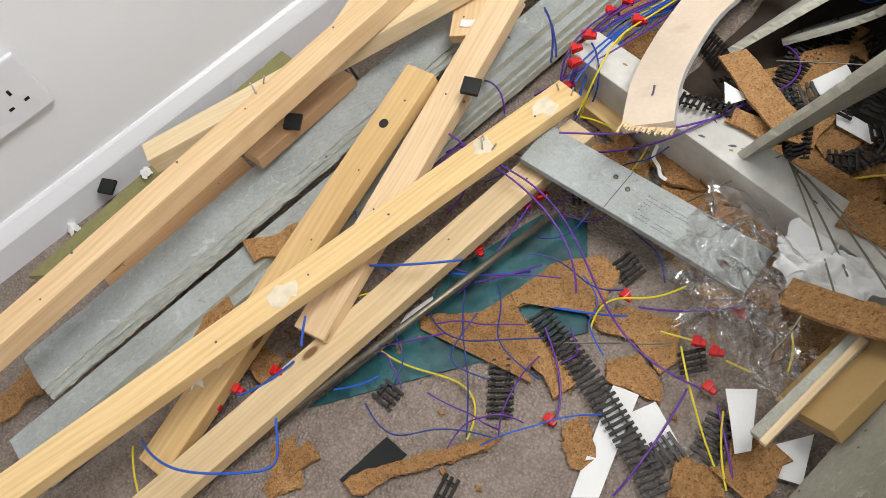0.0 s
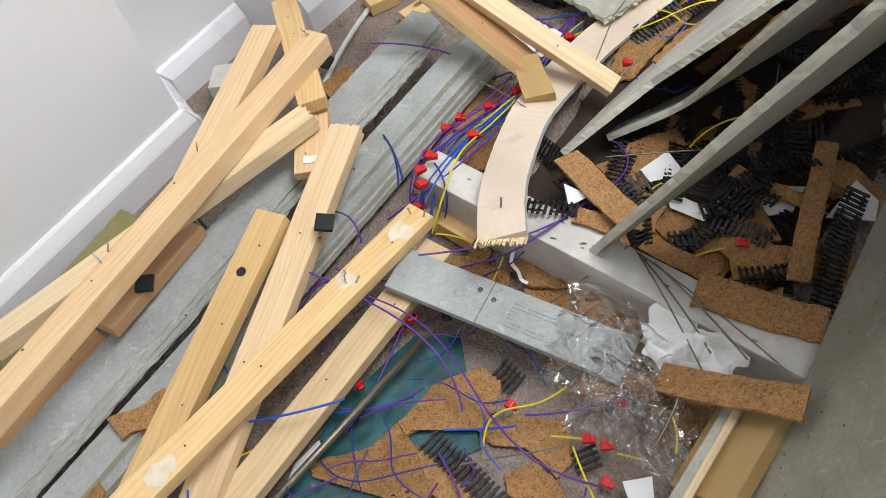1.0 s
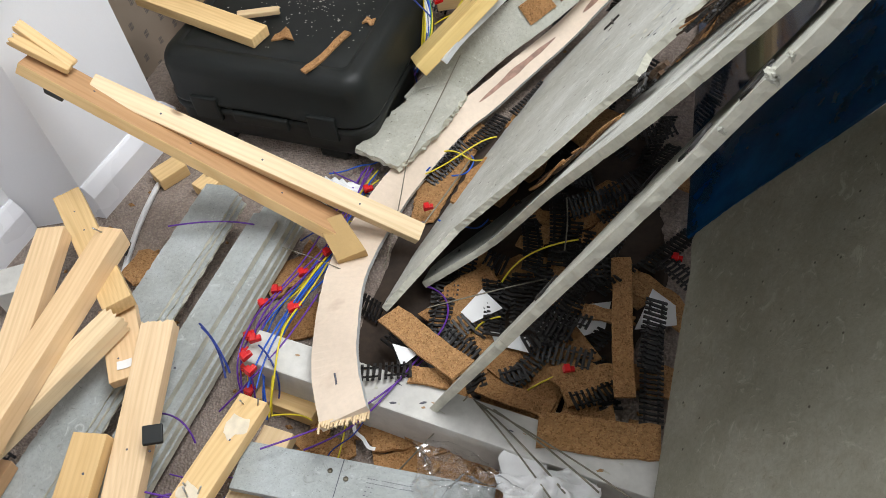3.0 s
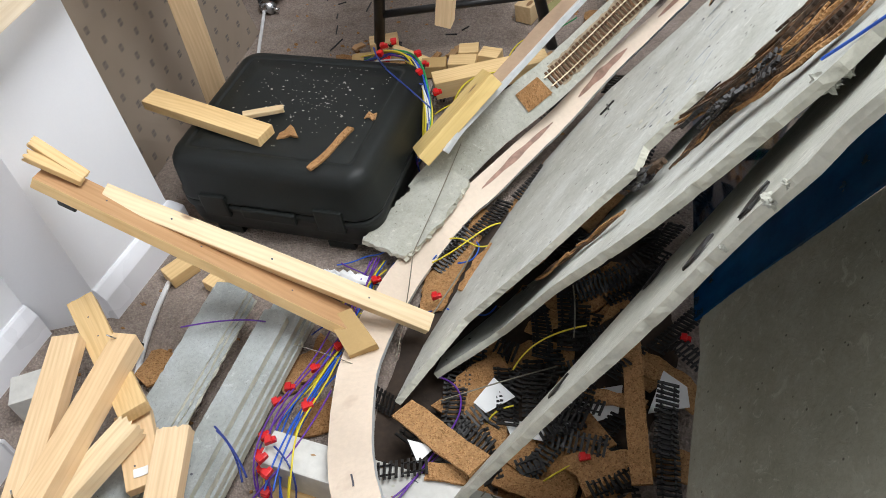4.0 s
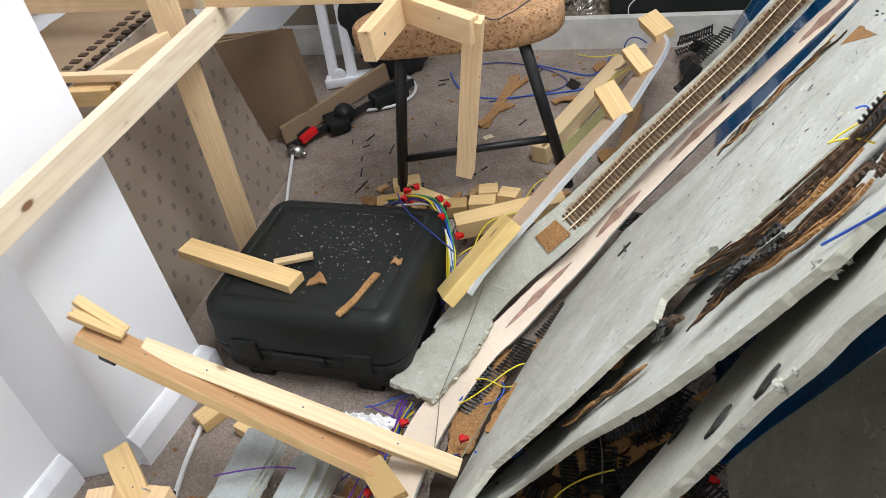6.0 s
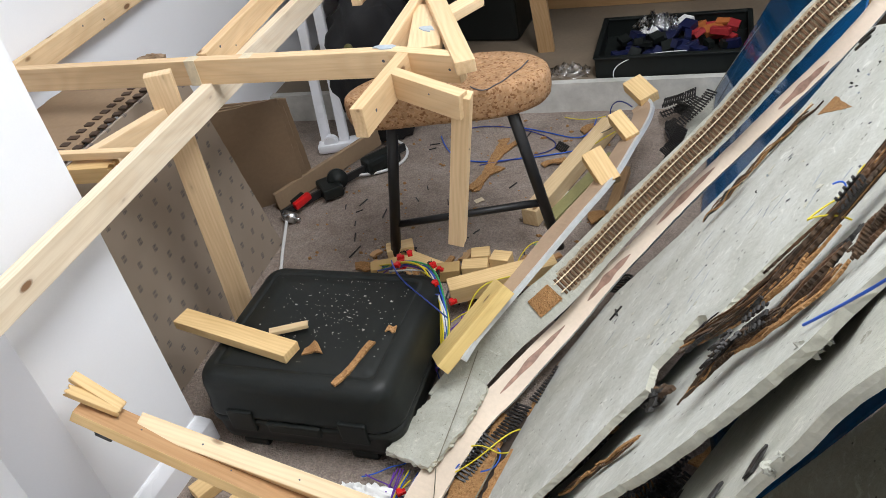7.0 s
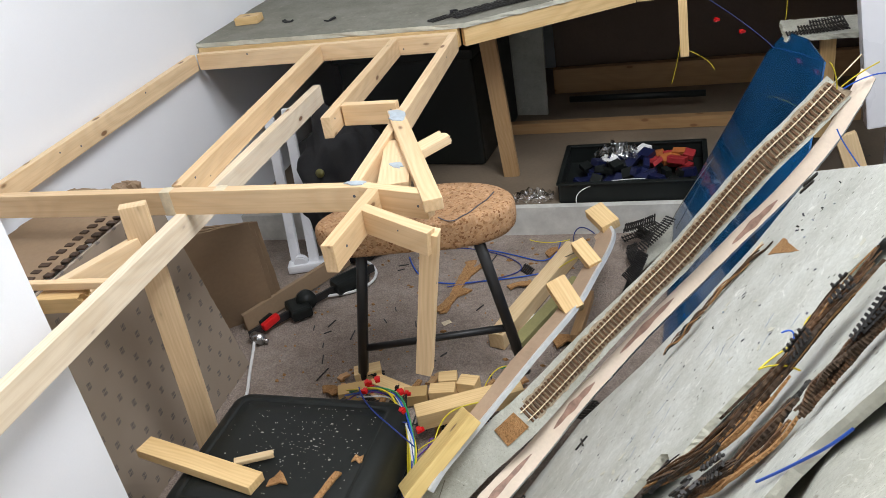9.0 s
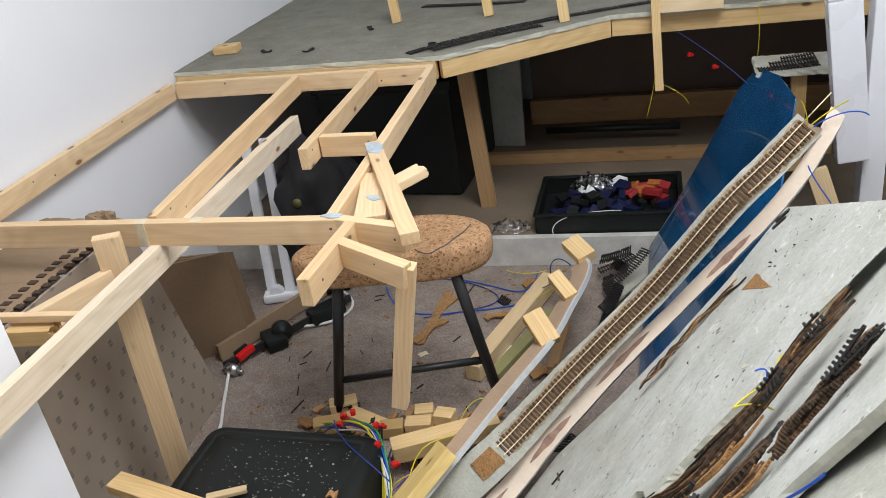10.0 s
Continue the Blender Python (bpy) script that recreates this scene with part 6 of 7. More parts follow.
cork_line((-0.397, 0.757, 0.074), (-0.272, 0.683, 0.108), 0.034, 201)
cork_line((-0.337, 0.675, 0.088), (-0.286, 0.678, 0.088), 0.022, 202)
cork_line((-0.176, 0.643, 0.088), (-0.045, 0.661, 0.088), 0.042, 203)
cork_line((-0.164, 0.533, 0.085), (-0.030, 0.548, 0.135), 0.034, 204, thick=0.005)
cork_line((-0.268, 0.718, 0.020), (-0.170, 0.689, 0.050), 0.026, 205)
cork_line((-0.136, 0.947, 0.030), (-0.094, 0.739, 0.030), 0.026, 206)
CORKS_A = [
    ((-0.333, 0.608, 0.006), 0.07, 0.035, 60),
    ((-0.290, 0.610, 0.006), 0.07, 0.04, 75),
    ((-0.244, 0.601, 0.006), 0.06, 0.04, 40),
    ((-0.418, 0.594, 0.006), 0.05, 0.03, 30),
    ((-0.219, 0.724, 0.006), 0.10, 0.07, 0),
    ((-0.185, 0.786, 0.006), 0.09, 0.06, 40),
    ((-0.257, 0.774, 0.006), 0.06, 0.05, 70),
    ((-0.332, 0.908, 0.006), 0.05, 0.04, 20),
    ((-0.122, 0.705, 0.006), 0.05, 0.04, 10),
    ((-0.584, 0.839, 0.006), 0.10, 0.05, 60),
    ((-0.529, 0.761, 0.006), 0.07, 0.05, 20),
    ((-0.253, 0.920, 0.006), 0.09, 0.04, 10),
    ((-0.191, 1.056, 0.006), 0.09, 0.05, 50),
    ((-0.332, 0.591, 0.006), 0.06, 0.05, 30),
    ((-0.270, 0.592, 0.006), 0.08, 0.05, 60),
    ((-0.242, 0.605, 0.006), 0.06, 0.05, 10),
]
CORKS_B = [
    ((-0.452, 0.569, 0.006), 0.06, 0.03, 70),
    ((-0.093, 0.397, 0.006), 0.06, 0.05, 90),
    ((-0.443, 0.064, 0.006), 0.07, 0.024, 88),
    ((-0.650, 0.227, 0.060), 0.07, 0.03, 70),
    ((-0.784, -0.132, 0.006), 0.07, 0.04, 80),
]
CORKS_C = [
    ((-0.162, 0.554, 0.006), 0.10, 0.04, -10),
    ((-0.127, 0.533, 0.006), 0.06, 0.05, 20),
    ((-0.580, 0.113, 0.006), 0.07, 0.03, 20),
    ((-0.524, 0.115, 0.006), 0.06, 0.03, 60),
    ((-0.812, 0.789, 0.006), 0.06, 0.04, 75),
    ((-0.794, 1.570, 0.006), 0.05, 0.025, 10),
    ((-0.582, 2.078, 0.006), 0.12, 0.018, 62),
    ((-0.613, 1.939, 0.006), 0.12, 0.020, 62),
    ((-0.385, 2.170, 0.006), 0.05, 0.03, 40),
    ((-0.450, 2.004, 0.006), 0.06, 0.02, 20),
    ((-0.316, 1.773, 0.006), 0.05, 0.03, 40),
]
for i, (p, l, w, a) in enumerate(CORKS_A + CORKS_B + CORKS_C):
    cork((p[0], p[1], p[2] + 0.0012 * (i % 9) - 0.004), l, w, a, 300 + i, tear=0.3 if w < 0.04 else 0.2, tilt=(3 * math.sin(i), 4 * math.cos(i * 2)))


rg = random.Random(61)
for i in range(30):
    x = rg.uniform(-0.53, -0.06)
    bare = i % 4 == 0
    patch(wt, (x, 0.645 - (x + 0.29) * 0.089 + rg.uniform(-0.017, 0.017), 0.085), rg.uniform(0.004, 0.012), rg.uniform(0.001, 0.004), rg.uniform(-20, 40), 760 + i, PINE_OLD if bare else INK if i % 3 == 1 else SUNDEALA_RAW, 0.0003, "chipped_paint" if bare else "scuff", "bare chipped spot" if bare else "grey scuff")
# torn cork shapes lying on the carpet
for k, pts in enumerate((
    [(-0.470, 0.286, 0.008), (-0.417, 0.339, 0.008), (-0.406, 0.385, 0.008), (-0.376, 0.401, 0.008), (-0.389, 0.370, 0.008), (-0.352, 0.360, 0.008), (-0.315, 0.314, 0.008), (-0.358, 0.330, 0.008), (-0.392, 0.309, 0.008), (-0.455, 0.278, 0.008)],
    [(-0.405, 0.378, 0.011), (-0.396, 0.439, 0.011), (-0.359, 0.483, 0.011), (-0.328, 0.480, 0.011), (-0.316, 0.416, 0.011), (-0.341, 0.412, 0.011), (-0.367, 0.415, 0.011), (-0.381, 0.429, 0.011), (-0.389, 0.415, 0.011), (-0.382, 0.404, 0.011), (-0.388, 0.371, 0.011)],
    [(-0.373, 0.368, 0.010), (-0.349, 0.362, 0.010), (-0.313, 0.357, 0.010), (-0.277, 0.348, 0.010), (-0.282, 0.318, 0.010), (-0.309, 0.331, 0.010), (-0.330, 0.329, 0.010)],
    [(-0.321, 0.418, 0.009), (-0.296, 0.450, 0.009), (-0.243, 0.473, 0.009), (-0.215, 0.437, 0.009), (-0.219, 0.414, 0.009), (-0.266, 0.426, 0.009), (-0.300, 0.410, 0.009)],
    [(-0.270, 0.389, 0.007), (-0.251, 0.416, 0.007), (-0.211, 0.407, 0.007), (-0.200, 0.390, 0.007), (-0.257, 0.370, 0.007)],
    [(-0.257, 0.302, 0.006), (-0.247, 0.332, 0.006), (-0.194, 0.292, 0.006), (-0.221, 0.277, 0.006)],
    [(-0.154, 0.362, 0.007), (-0.109, 0.370, 0.007), (-0.093, 0.357, 0.007), (-0.132, 0.319, 0.007)],
    [(-0.384, 0.101, 0.011), (-0.377, 0.123, 0.011), (-0.362, 0.147, 0.011), (-0.325, 0.207, 0.011), (-0.293, 0.255, 0.011), (-0.295, 0.232, 0.011), (-0.327, 0.175, 0.011), (-0.351, 0.138, 0.011), (-0.355, 0.112, 0.011), (-0.366, 0.098, 0.011)],
    [(-0.681, 0.125, 0.052), (-0.680, 0.171, 0.052), (-0.656, 0.151, 0.052), (-0.655, 0.112, 0.052)],
    [(-0.634, 0.079, 0.050), (-0.646, 0.106, 0.050), (-0.650, 0.142, 0.050), (-0.631, 0.139, 0.050), (-0.615, 0.094, 0.050)],
    [(-0.436, 0.032, 0.006), (-0.478, 0.066, 0.006), (-0.470, 0.092, 0.006), (-0.416, 0.063, 0.006)],
    [(-0.322, 0.538, 0.020), (-0.302, 0.578, 0.020), (-0.272, 0.574, 0.020), (-0.248, 0.552, 0.020), (-0.280, 0.516, 0.020)],
    [(-0.251, 0.557, 0.016), (-0.221, 0.624, 0.016), (-0.187, 0.606, 0.016), (-0.214, 0.556, 0.016)],
    [(-0.244, 0.509, 0.040), (-0.176, 0.567, 0.040), (-0.154, 0.573, 0.040), (-0.152, 0.551, 0.040), (-0.224, 0.492, 0.040)])):
    sheet("cork_piece", pts, 0.004, [CORK], label=CL, category=CC, group=G_C, seed=300 + k, step=0.007, rough=0.0011)

# ---- loose sleeper strips, paper, film ----
for i, (a, b, bd) in enumerate((((-0.362, 0.378, 0.012), (-0.137, 0.312, 0.012), -0.008), ((-0.357, 0.313, 0.004), (-0.312, 0.265, 0.004), 0.0), ((-0.424, 0.187, 0.004), (-0.426, 0.210, 0.004), 0.0), ((-0.305, 0.170, 0.004), (-0.285, 0.176, 0.004), 0.0), ((-0.166, 0.338, 0.010), (-0.159, 0.368, 0.010), 0.02), ((-0.132, 0.374, 0.010), (-0.145, 0.416, 0.010), 0.02), ((-0.339, 0.491, 0.012), (-0.306, 0.481, 0.012), -0.02), ((-0.209, 0.452, 0.014), (-0.189, 0.432, 0.014), 0.0), ((-0.803, 0.448, 0.050), (-0.798, 0.470, 0.050), 0.0), ((-0.446, 0.526, 0.008), (-0.426, 0.547, 0.008), 0.01))):
    sleepers(a, b, bd, 3 * i, seed=130 + i)
for i, (a, b, bd) in enumerate((((-0.393, 0.661, 0.090), (-0.333, 0.684, 0.088), 0.0), ((-0.180, 0.767, 0.010), (-0.133, 0.843, 0.010), 0.012), ((-0.140, 0.795, 0.012), (-0.107, 0.729, 0.012), 0.0), ((-0.078, 0.852, 0.020), (-0.058, 0.716, 0.020), 0.0), ((-0.243, 0.733, 0.020), (-0.219, 0.749, 0.020), 0.0), ((-0.240, 0.633, 0.020), (-0.173, 0.641, 0.030), 0.02), ((-0.081, 0.638, 0.030), (-0.075, 0.668, 0.030), 0.0), ((-0.331, 0.772, 0.030), (-0.285, 0.749, 0.030), 0.0), ((-0.316, 0.912, 0.020), (-0.281, 0.905, 0.020), 0.0), ((-0.073, 0.780, 0.040), (-0.079, 0.883, 0.040), 0.0), ((-0.446, 1.044, 0.012), (-0.411, 1.127, 0.020), 0.0), ((-0.209, 0.897, 0.010), (-0.151, 0.926, 0.010), 0.0), ((-0.200, 2.208, 0.050), (-0.119, 2.177, 0.090), 0.02), ((-0.649, 1.526, 0.010), (-0.607, 1.523, 0.030), 0.0), ((-0.456, 2.088, 0.004), (-0.429, 2.060, 0.004), 0.0), ((-0.482, 0.812, 0.010), (-0.428, 0.789, 0.020), 0.0))):
    sleepers(a, b, bd, 4 * i - 20, seed=160 + i)


def paper(points, z, name="paper", label="white paper scrap lying in the rubble", mt=None, thick=0.0008):
    sheet(name, [(x, y, zz + z) for x, y, zz in points], thick, [mt or PAPER], label=label, category="paper", group="paper scraps", rough=0.0003, step=0.03)


paper([(-0.248, 0.373, 0.006), (-0.221, 0.382, 0.006), (-0.180, 0.274, 0.006), (-0.200, 0.255, 0.006)], 0)
paper([(-0.216, 0.356, 0.008), (-0.203, 0.387, 0.008), (-0.159, 0.369, 0.008), (-0.172, 0.341, 0.008)], 0)
paper([(-0.156, 0.437, 0.030), (-0.133, 0.455, 0.035), (-0.102, 0.406, 0.020), (-0.111, 0.393, 0.020)], 0)
paper([(-0.103, 0.408, 0.012), (-0.070, 0.458, 0.020), (-0.050, 0.413, 0.012), (-0.082, 0.398, 0.012)], 0, label="creased white paper under the board edge")
paper([(-0.483, 0.279, 0.008), (-0.476, 0.315, 0.008), (-0.465, 0.309, 0.008), (-0.477, 0.260, 0.008)], 0)
paper([(-0.373, 0.711, 0.087), (-0.336, 0.709, 0.087), (-0.351, 0.684, 0.087)], 0)
paper([(-0.322, 0.812, 0.030), (-0.305, 0.855, 0.030), (-0.270, 0.831, 0.030), (-0.302, 0.799, 0.030)], 0)
paper([(-0.225, 0.820, 0.006), (-0.206, 0.863, 0.006), (-0.137, 0.892, 0.006), (-0.137, 0.845, 0.006), (-0.192, 0.811, 0.006)], 0)
paper([(-0.087, 0.915, 0.020), (-0.055, 0.895, 0.020), (-0.049, 0.865, 0.020), (-0.099, 0.846, 0.020)], 0)
paper([(-0.281, 0.803, 0.020), (-0.226, 0.800, 0.020), (-0.220, 0.779, 0.020), (-0.266, 0.780, 0.020)], 0)
paper([(-0.426, 1.861, 0.004), (-0.388, 1.885, 0.004), (-0.387, 1.828, 0.004), (-0.419, 1.816, 0.004)], 0)
crumple("tissue", (-0.150, 0.578, 0.070), (0.100, 0.062, 0.040), PAPER, "crumpled white tissue lying on the cork", "tissue", seed=14, puff=0.7, res=34)
crumple("tissue", (-0.196, 0.605, 0.025), (0.035, 0.040, 0.030), PAPER, "crumpled white tissue lying on the cork", "tissue", seed=15, puff=0.7, res=26)
crumple("tissue", (-0.588, 0.982, 0.012), (0.09, 0.05, 0.05), PAPER, "crumpled white tissue by the plywood strip", "tissue", seed=16, puff=0.6, res=26)
crumple("tissue", (-0.600, 0.075, 0.04), (0.06, 0.06, 0.035), PAPER, "crumpled white tissue under the battens", "tissue", seed=17, puff=0.6, res=26)
crumple("clear_film", (-0.205, 0.540, 0.062), (0.17, 0.12, 0.050), FILM, "crumpled clear plastic film over the cork", "plastic film", seed=21, puff=0.6, res=44)
crumple("clear_film", (-0.170, 0.505, 0.055), (0.13, 0.11, 0.05), FILM, "crumpled clear plastic film over the cork", "plastic film", seed=22, puff=0.7, res=36)
sheet("teal_sheet", [(-0.484, 0.123, 0.003), (-0.365, 0.313, 0.003), (-0.310, 0.401, 0.003), (-0.409, 0.510, 0.003), (-0.457, 0.482, 0.003), (-0.486, 0.355, 0.003), (-0.471, 0.249, 0.003)], 0.0012, [TEAL], label="glossy teal printed sheet lying on the carpet", category="sheet", rough=0.0004)
sheet("black_square", [(-0.392, 0.097, 0.004), (-0.389, 0.165, 0.004), (-0.358, 0.167, 0.004), (-0.359, 0.103, 0.004)], 0.002, [BLACK], label="square black plastic card on the carpet", category="plastic card", rough=0.0003)
# Added dark sheet: paints the shade under the leaning boards onto the carpet.
sheet("underlay_sheet", [(-0.455, 0.70, 0.002), (-0.12, 0.72, 0.002), (-0.07, 0.95, 0.002), (-0.15, 1.25, 0.002), (-0.38, 1.20, 0.002), (-0.455, 1.02, 0.002)], 0.0015, [plain("painted_shade_brown", (0.05, 0.034, 0.024), 0.95, vary=0.3, big=30)], label="dark brown sheet added as painted shade under the leaning boards", category="underlay", rough=0.002)
for k, (p, sz) in enumerate((((-0.957, 0.048, 0.0), (0.020, 0.016, 0.016)), ((-0.923, 0.039, 0.0), (0.014, 0.012, 0.012)), ((-0.914, 0.173, 0.034), (0.018, 0.014, 0.010)))):
    crumple("plaster_bit", p, sz, PAPER, "small white flake of plaster by the skirting", "plaster flake", seed=30 + k, puff=0.8, res=10, group="plaster flakes")
ribbon("plastic_curl", [(-0.404, 0.640, 0.034), (-0.403, 0.626, 0.022), (-0.396, 0.615, 0.026), (-0.386, 0.612, 0.020), (-0.374, 0.602, 0.022), (-0.363, 0.605, 0.018)], 0.0045, 0.0008, [PAPER], None, n=20)
tagged(bpy.data.objects["plastic_curl"], "curled white plastic strip hanging under the plywood end", "plastic strip")
# fibreboard offcut with a grey strip by the broad board
beam("fibreboard_offcut", (-0.083, 0.446, 0.075), (-0.075, 0.556, 0.085), 0.075, 0.018, MDF, label="brown fibreboard offcut leaning by the broad board", category="offcut", up=(-0.6, -0.2, 0.75))
beam("grey_strip", (-0.099, 0.403, 0.075), (-0.089, 0.541, 0.085), 0.018, 0.010, SUNDEALA, label="narrow grey board strip with a pine edge", category="strip", up=(-0.2, 0, 1))
beam("pine_edge", (-0.092, 0.400, 0.080), (-0.085, 0.537, 0.090), 0.008, 0.010, PINE_PALE, label="thin pine lath beside the grey strip", category="lath")
# small blocks near the wall
for p, a, l in (((-0.869, 0.973, 0.024), 60, 0.05), ((-0.789, 0.962, 0.024), 70, 0.04)):
    ob = part("pine_block", box_bm(l, 0.036, 0.022, 0.0015), PINE, None, "", Matrix.Translation((p[0], p[1], 0.012)) @ pose(0, 0, 0, 0, 0, a))
    tagged(ob, "small pine offcut on the carpet near the skirting", "offcut", "small offcuts")
wire("white_cable", [(-0.880, 0.950, 0.006), (-0.872, 0.880, 0.006), (-0.855, 0.816, 0.006), (-0.831, 0.758, 0.006)], 0.0045, W_WHITE, "white cable lying on the carpet beside the planks", "cable")
beam("white_wedge", (-0.982, 0.686, 0.050), (-0.937, 0.715, 0.050), 0.05, 0.045, WHITE_PAINT, label="white painted block lying by the skirting recess", category="block")

# ---- wires ----
P_L, B_L, Y_L = "purple wire tangled in the rubble", "blue wire tangled in the rubble", "yellow wire tangled in the rubble"
for pts in ([(-0.569, 0.457, 0.100), (-0.523, 0.462, 0.090), (-0.474, 0.483, 0.070), (-0.406, 0.476, 0.060), (-0.343, 0.444, 0.060), (-0.280, 0.409, 0.060), (-0.221, 0.400, 0.050), (-0.174, 0.421, 0.030)],
            [(-0.516, 0.463, 0.085), (-0.431, 0.469, 0.080), (-0.376, 0.462, 0.060), (-0.341, 0.420, 0.030)],
            [(-0.466, 0.537, 0.100), (-0.424, 0.574, 0.090), (-0.367, 0.612, 0.100), (-0.343, 0.669, 0.090), (-0.327, 0.743, 0.050)],
            [(-0.434, 0.564, 0.060), (-0.381, 0.591, 0.080), (-0.353, 0.633, 0.100), (-0.336, 0.710, 0.080), (-0.324, 0.793, 0.040), (-0.351, 0.839, 0.030), (-0.380, 0.841, 0.030)],
            [(-0.343, 0.370, 0.020), (-0.303, 0.351, 0.020), (-0.276, 0.329, 0.010), (-0.266, 0.305, 0.010)],
            [(-0.194, 0.515, 0.050), (-0.227, 0.469, 0.050), (-0.279, 0.451, 0.030)],
            [(-0.444, 0.358, 0.020), (-0.419, 0.389, 0.020), (-0.395, 0.422, 0.030)], [(-0.482, 0.211, 0.020), (-0.449, 0.254, 0.020), (-0.422, 0.292, 0.020)],
            [(-0.449, 0.335, 0.020), (-0.439, 0.375, 0.030), (-0.451, 0.424, 0.030), (-0.464, 0.475, 0.030)], [(-0.573, 0.425, 0.060), (-0.567, 0.476, 0.090), (-0.534, 0.489, 0.080), (-0.559, 0.431, 0.030)],
            [(-0.588, 0.455, 0.050), (-0.557, 0.483, 0.080), (-0.531, 0.488, 0.050), (-0.533, 0.398, 0.030)], [(-0.636, 0.565, 0.050), (-0.573, 0.554, 0.100), (-0.565, 0.538, 0.060)],
            [(-0.091, 0.367, 0.010), (-0.117, 0.392, 0.020), (-0.153, 0.421, 0.020)], [(-0.170, 0.284, 0.010), (-0.168, 0.320, 0.020), (-0.174, 0.369, 0.020), (-0.186, 0.415, 0.020)],
            [(-0.749, 0.815, 0.090), (-0.704, 0.825, 0.100), (-0.680, 0.853, 0.080), (-0.641, 0.860, 0.070)], [(-0.389, 0.858, 0.010), (-0.349, 0.841, 0.020), (-0.333, 0.807, 0.020), (-0.342, 0.776, 0.020)]):
    wire("purple_wire", pts, 0.0012, W_PURPLE, P_L, group="purple wires")
for pts in ([(-0.573, -0.033, 0.050), (-0.502, -0.025, 0.100), (-0.456, 0.004, 0.105), (-0.422, 0.039, 0.105), (-0.403, 0.068, 0.090), (-0.432, 0.082, 0.090), (-0.452, 0.095, 0.090)],
            [(-0.523, 0.281, 0.075), (-0.475, 0.310, 0.090), (-0.441, 0.354, 0.082)], [(-0.521, 0.189, 0.090), (-0.494, 0.159, 0.090), (-0.496, 0.166, 0.090)],
            [(-0.617, 0.672, 0.100), (-0.566, 0.641, 0.120), (-0.534, 0.608, 0.120)], [(-0.469, 0.158, 0.020), (-0.447, 0.182, 0.020), (-0.442, 0.204, 0.020)],
            [(-0.531, 0.077, 0.050), (-0.516, 0.099, 0.050), (-0.507, 0.147, 0.060)], [(-0.605, 0.662, 0.110), (-0.567, 0.644, 0.120), (-0.547, 0.609, 0.100)],
            [(-0.492, 0.338, 0.020), (-0.442, 0.365, 0.020), (-0.404, 0.411, 0.020)], [(-0.281, 0.435, 0.030), (-0.308, 0.419, 0.020), (-0.352, 0.394, 0.020)],
            [(-0.649, 1.362, 0.160), (-0.580, 1.308, 0.168), (-0.532, 1.326, 0.150)], [(-0.677, 2.027, 0.004), (-0.763, 2.114, 0.004), (-0.743, 2.221, 0.004), (-0.541, 2.184, 0.004), (-0.402, 2.065, 0.004), (-0.556, 2.026, 0.004), (-0.640, 1.999, 0.004)],
            [(-0.314, 2.157, 0.030), (-0.317, 1.975, 0.120), (-0.327, 2.142, 0.130), (-0.255, 1.985, 0.160)], [(-0.539, 1.312, 0.100), (-0.572, 1.296, 0.060), (-0.530, 1.239, 0.050), (-0.479, 1.143, 0.030)]):
    wire("blue_wire", pts, 0.0014, W_BLUE if pts[0][1] < 0.6 else W_NAVY, B_L, group="blue wires")
for pts in ([(-0.303, 0.400, 0.020), (-0.315, 0.424, 0.030), (-0.296, 0.445, 0.050), (-0.263, 0.460, 0.050), (-0.248, 0.490, 0.060)], [(-0.463, 0.226, 0.020), (-0.428, 0.232, 0.010), (-0.387, 0.265, 0.010), (-0.336, 0.268, 0.008), (-0.320, 0.223, 0.006)],
            [(-0.242, 0.442, 0.035), (-0.211, 0.458, 0.030)], [(-0.217, 0.444, 0.030), (-0.191, 0.421, 0.030), (-0.152, 0.390, 0.020), (-0.112, 0.369, 0.010)], [(-0.145, 0.420, 0.020), (-0.124, 0.384, 0.020), (-0.096, 0.362, 0.010)],
            [(-0.174, 0.461, 0.030), (-0.151, 0.471, 0.020)], [(-0.568, -0.041, 0.060), (-0.554, -0.058, 0.050), (-0.528, -0.070, 0.040)], [(-0.525, 0.242, 0.050), (-0.510, 0.264, 0.050)], [(-0.145, 0.518, 0.060), (-0.128, 0.507, 0.050), (-0.122, 0.486, 0.040)],
            [(-0.433, 0.683, 0.010), (-0.408, 0.611, 0.020), (-0.410, 0.582, 0.010)], [(-0.282, 0.872, 0.030), (-0.266, 0.888, 0.070), (-0.234, 0.908, 0.080), (-0.189, 0.919, 0.090)], [(-0.299, 0.788, 0.020), (-0.296, 0.805, 0.030), (-0.269, 0.817, 0.030)],
            [(-0.214, 0.721, 0.020), (-0.194, 0.738, 0.030), (-0.172, 0.762, 0.020)], [(-0.449, 1.042, 0.030), (-0.401, 1.061, 0.050), (-0.384, 1.102, 0.060), (-0.358, 1.122, 0.050)], [(-0.514, 1.311, 0.100), (-0.483, 1.329, 0.120), (-0.445, 1.346, 0.120), (-0.412, 1.333, 0.120)],
            [(-0.505, 0.607, 0.030), (-0.472, 0.621, 0.030), (-0.453, 0.614, 0.030)]):
    wire("yellow_wire", pts, 0.0012, W_YELLOW, Y_L, group="yellow wires")
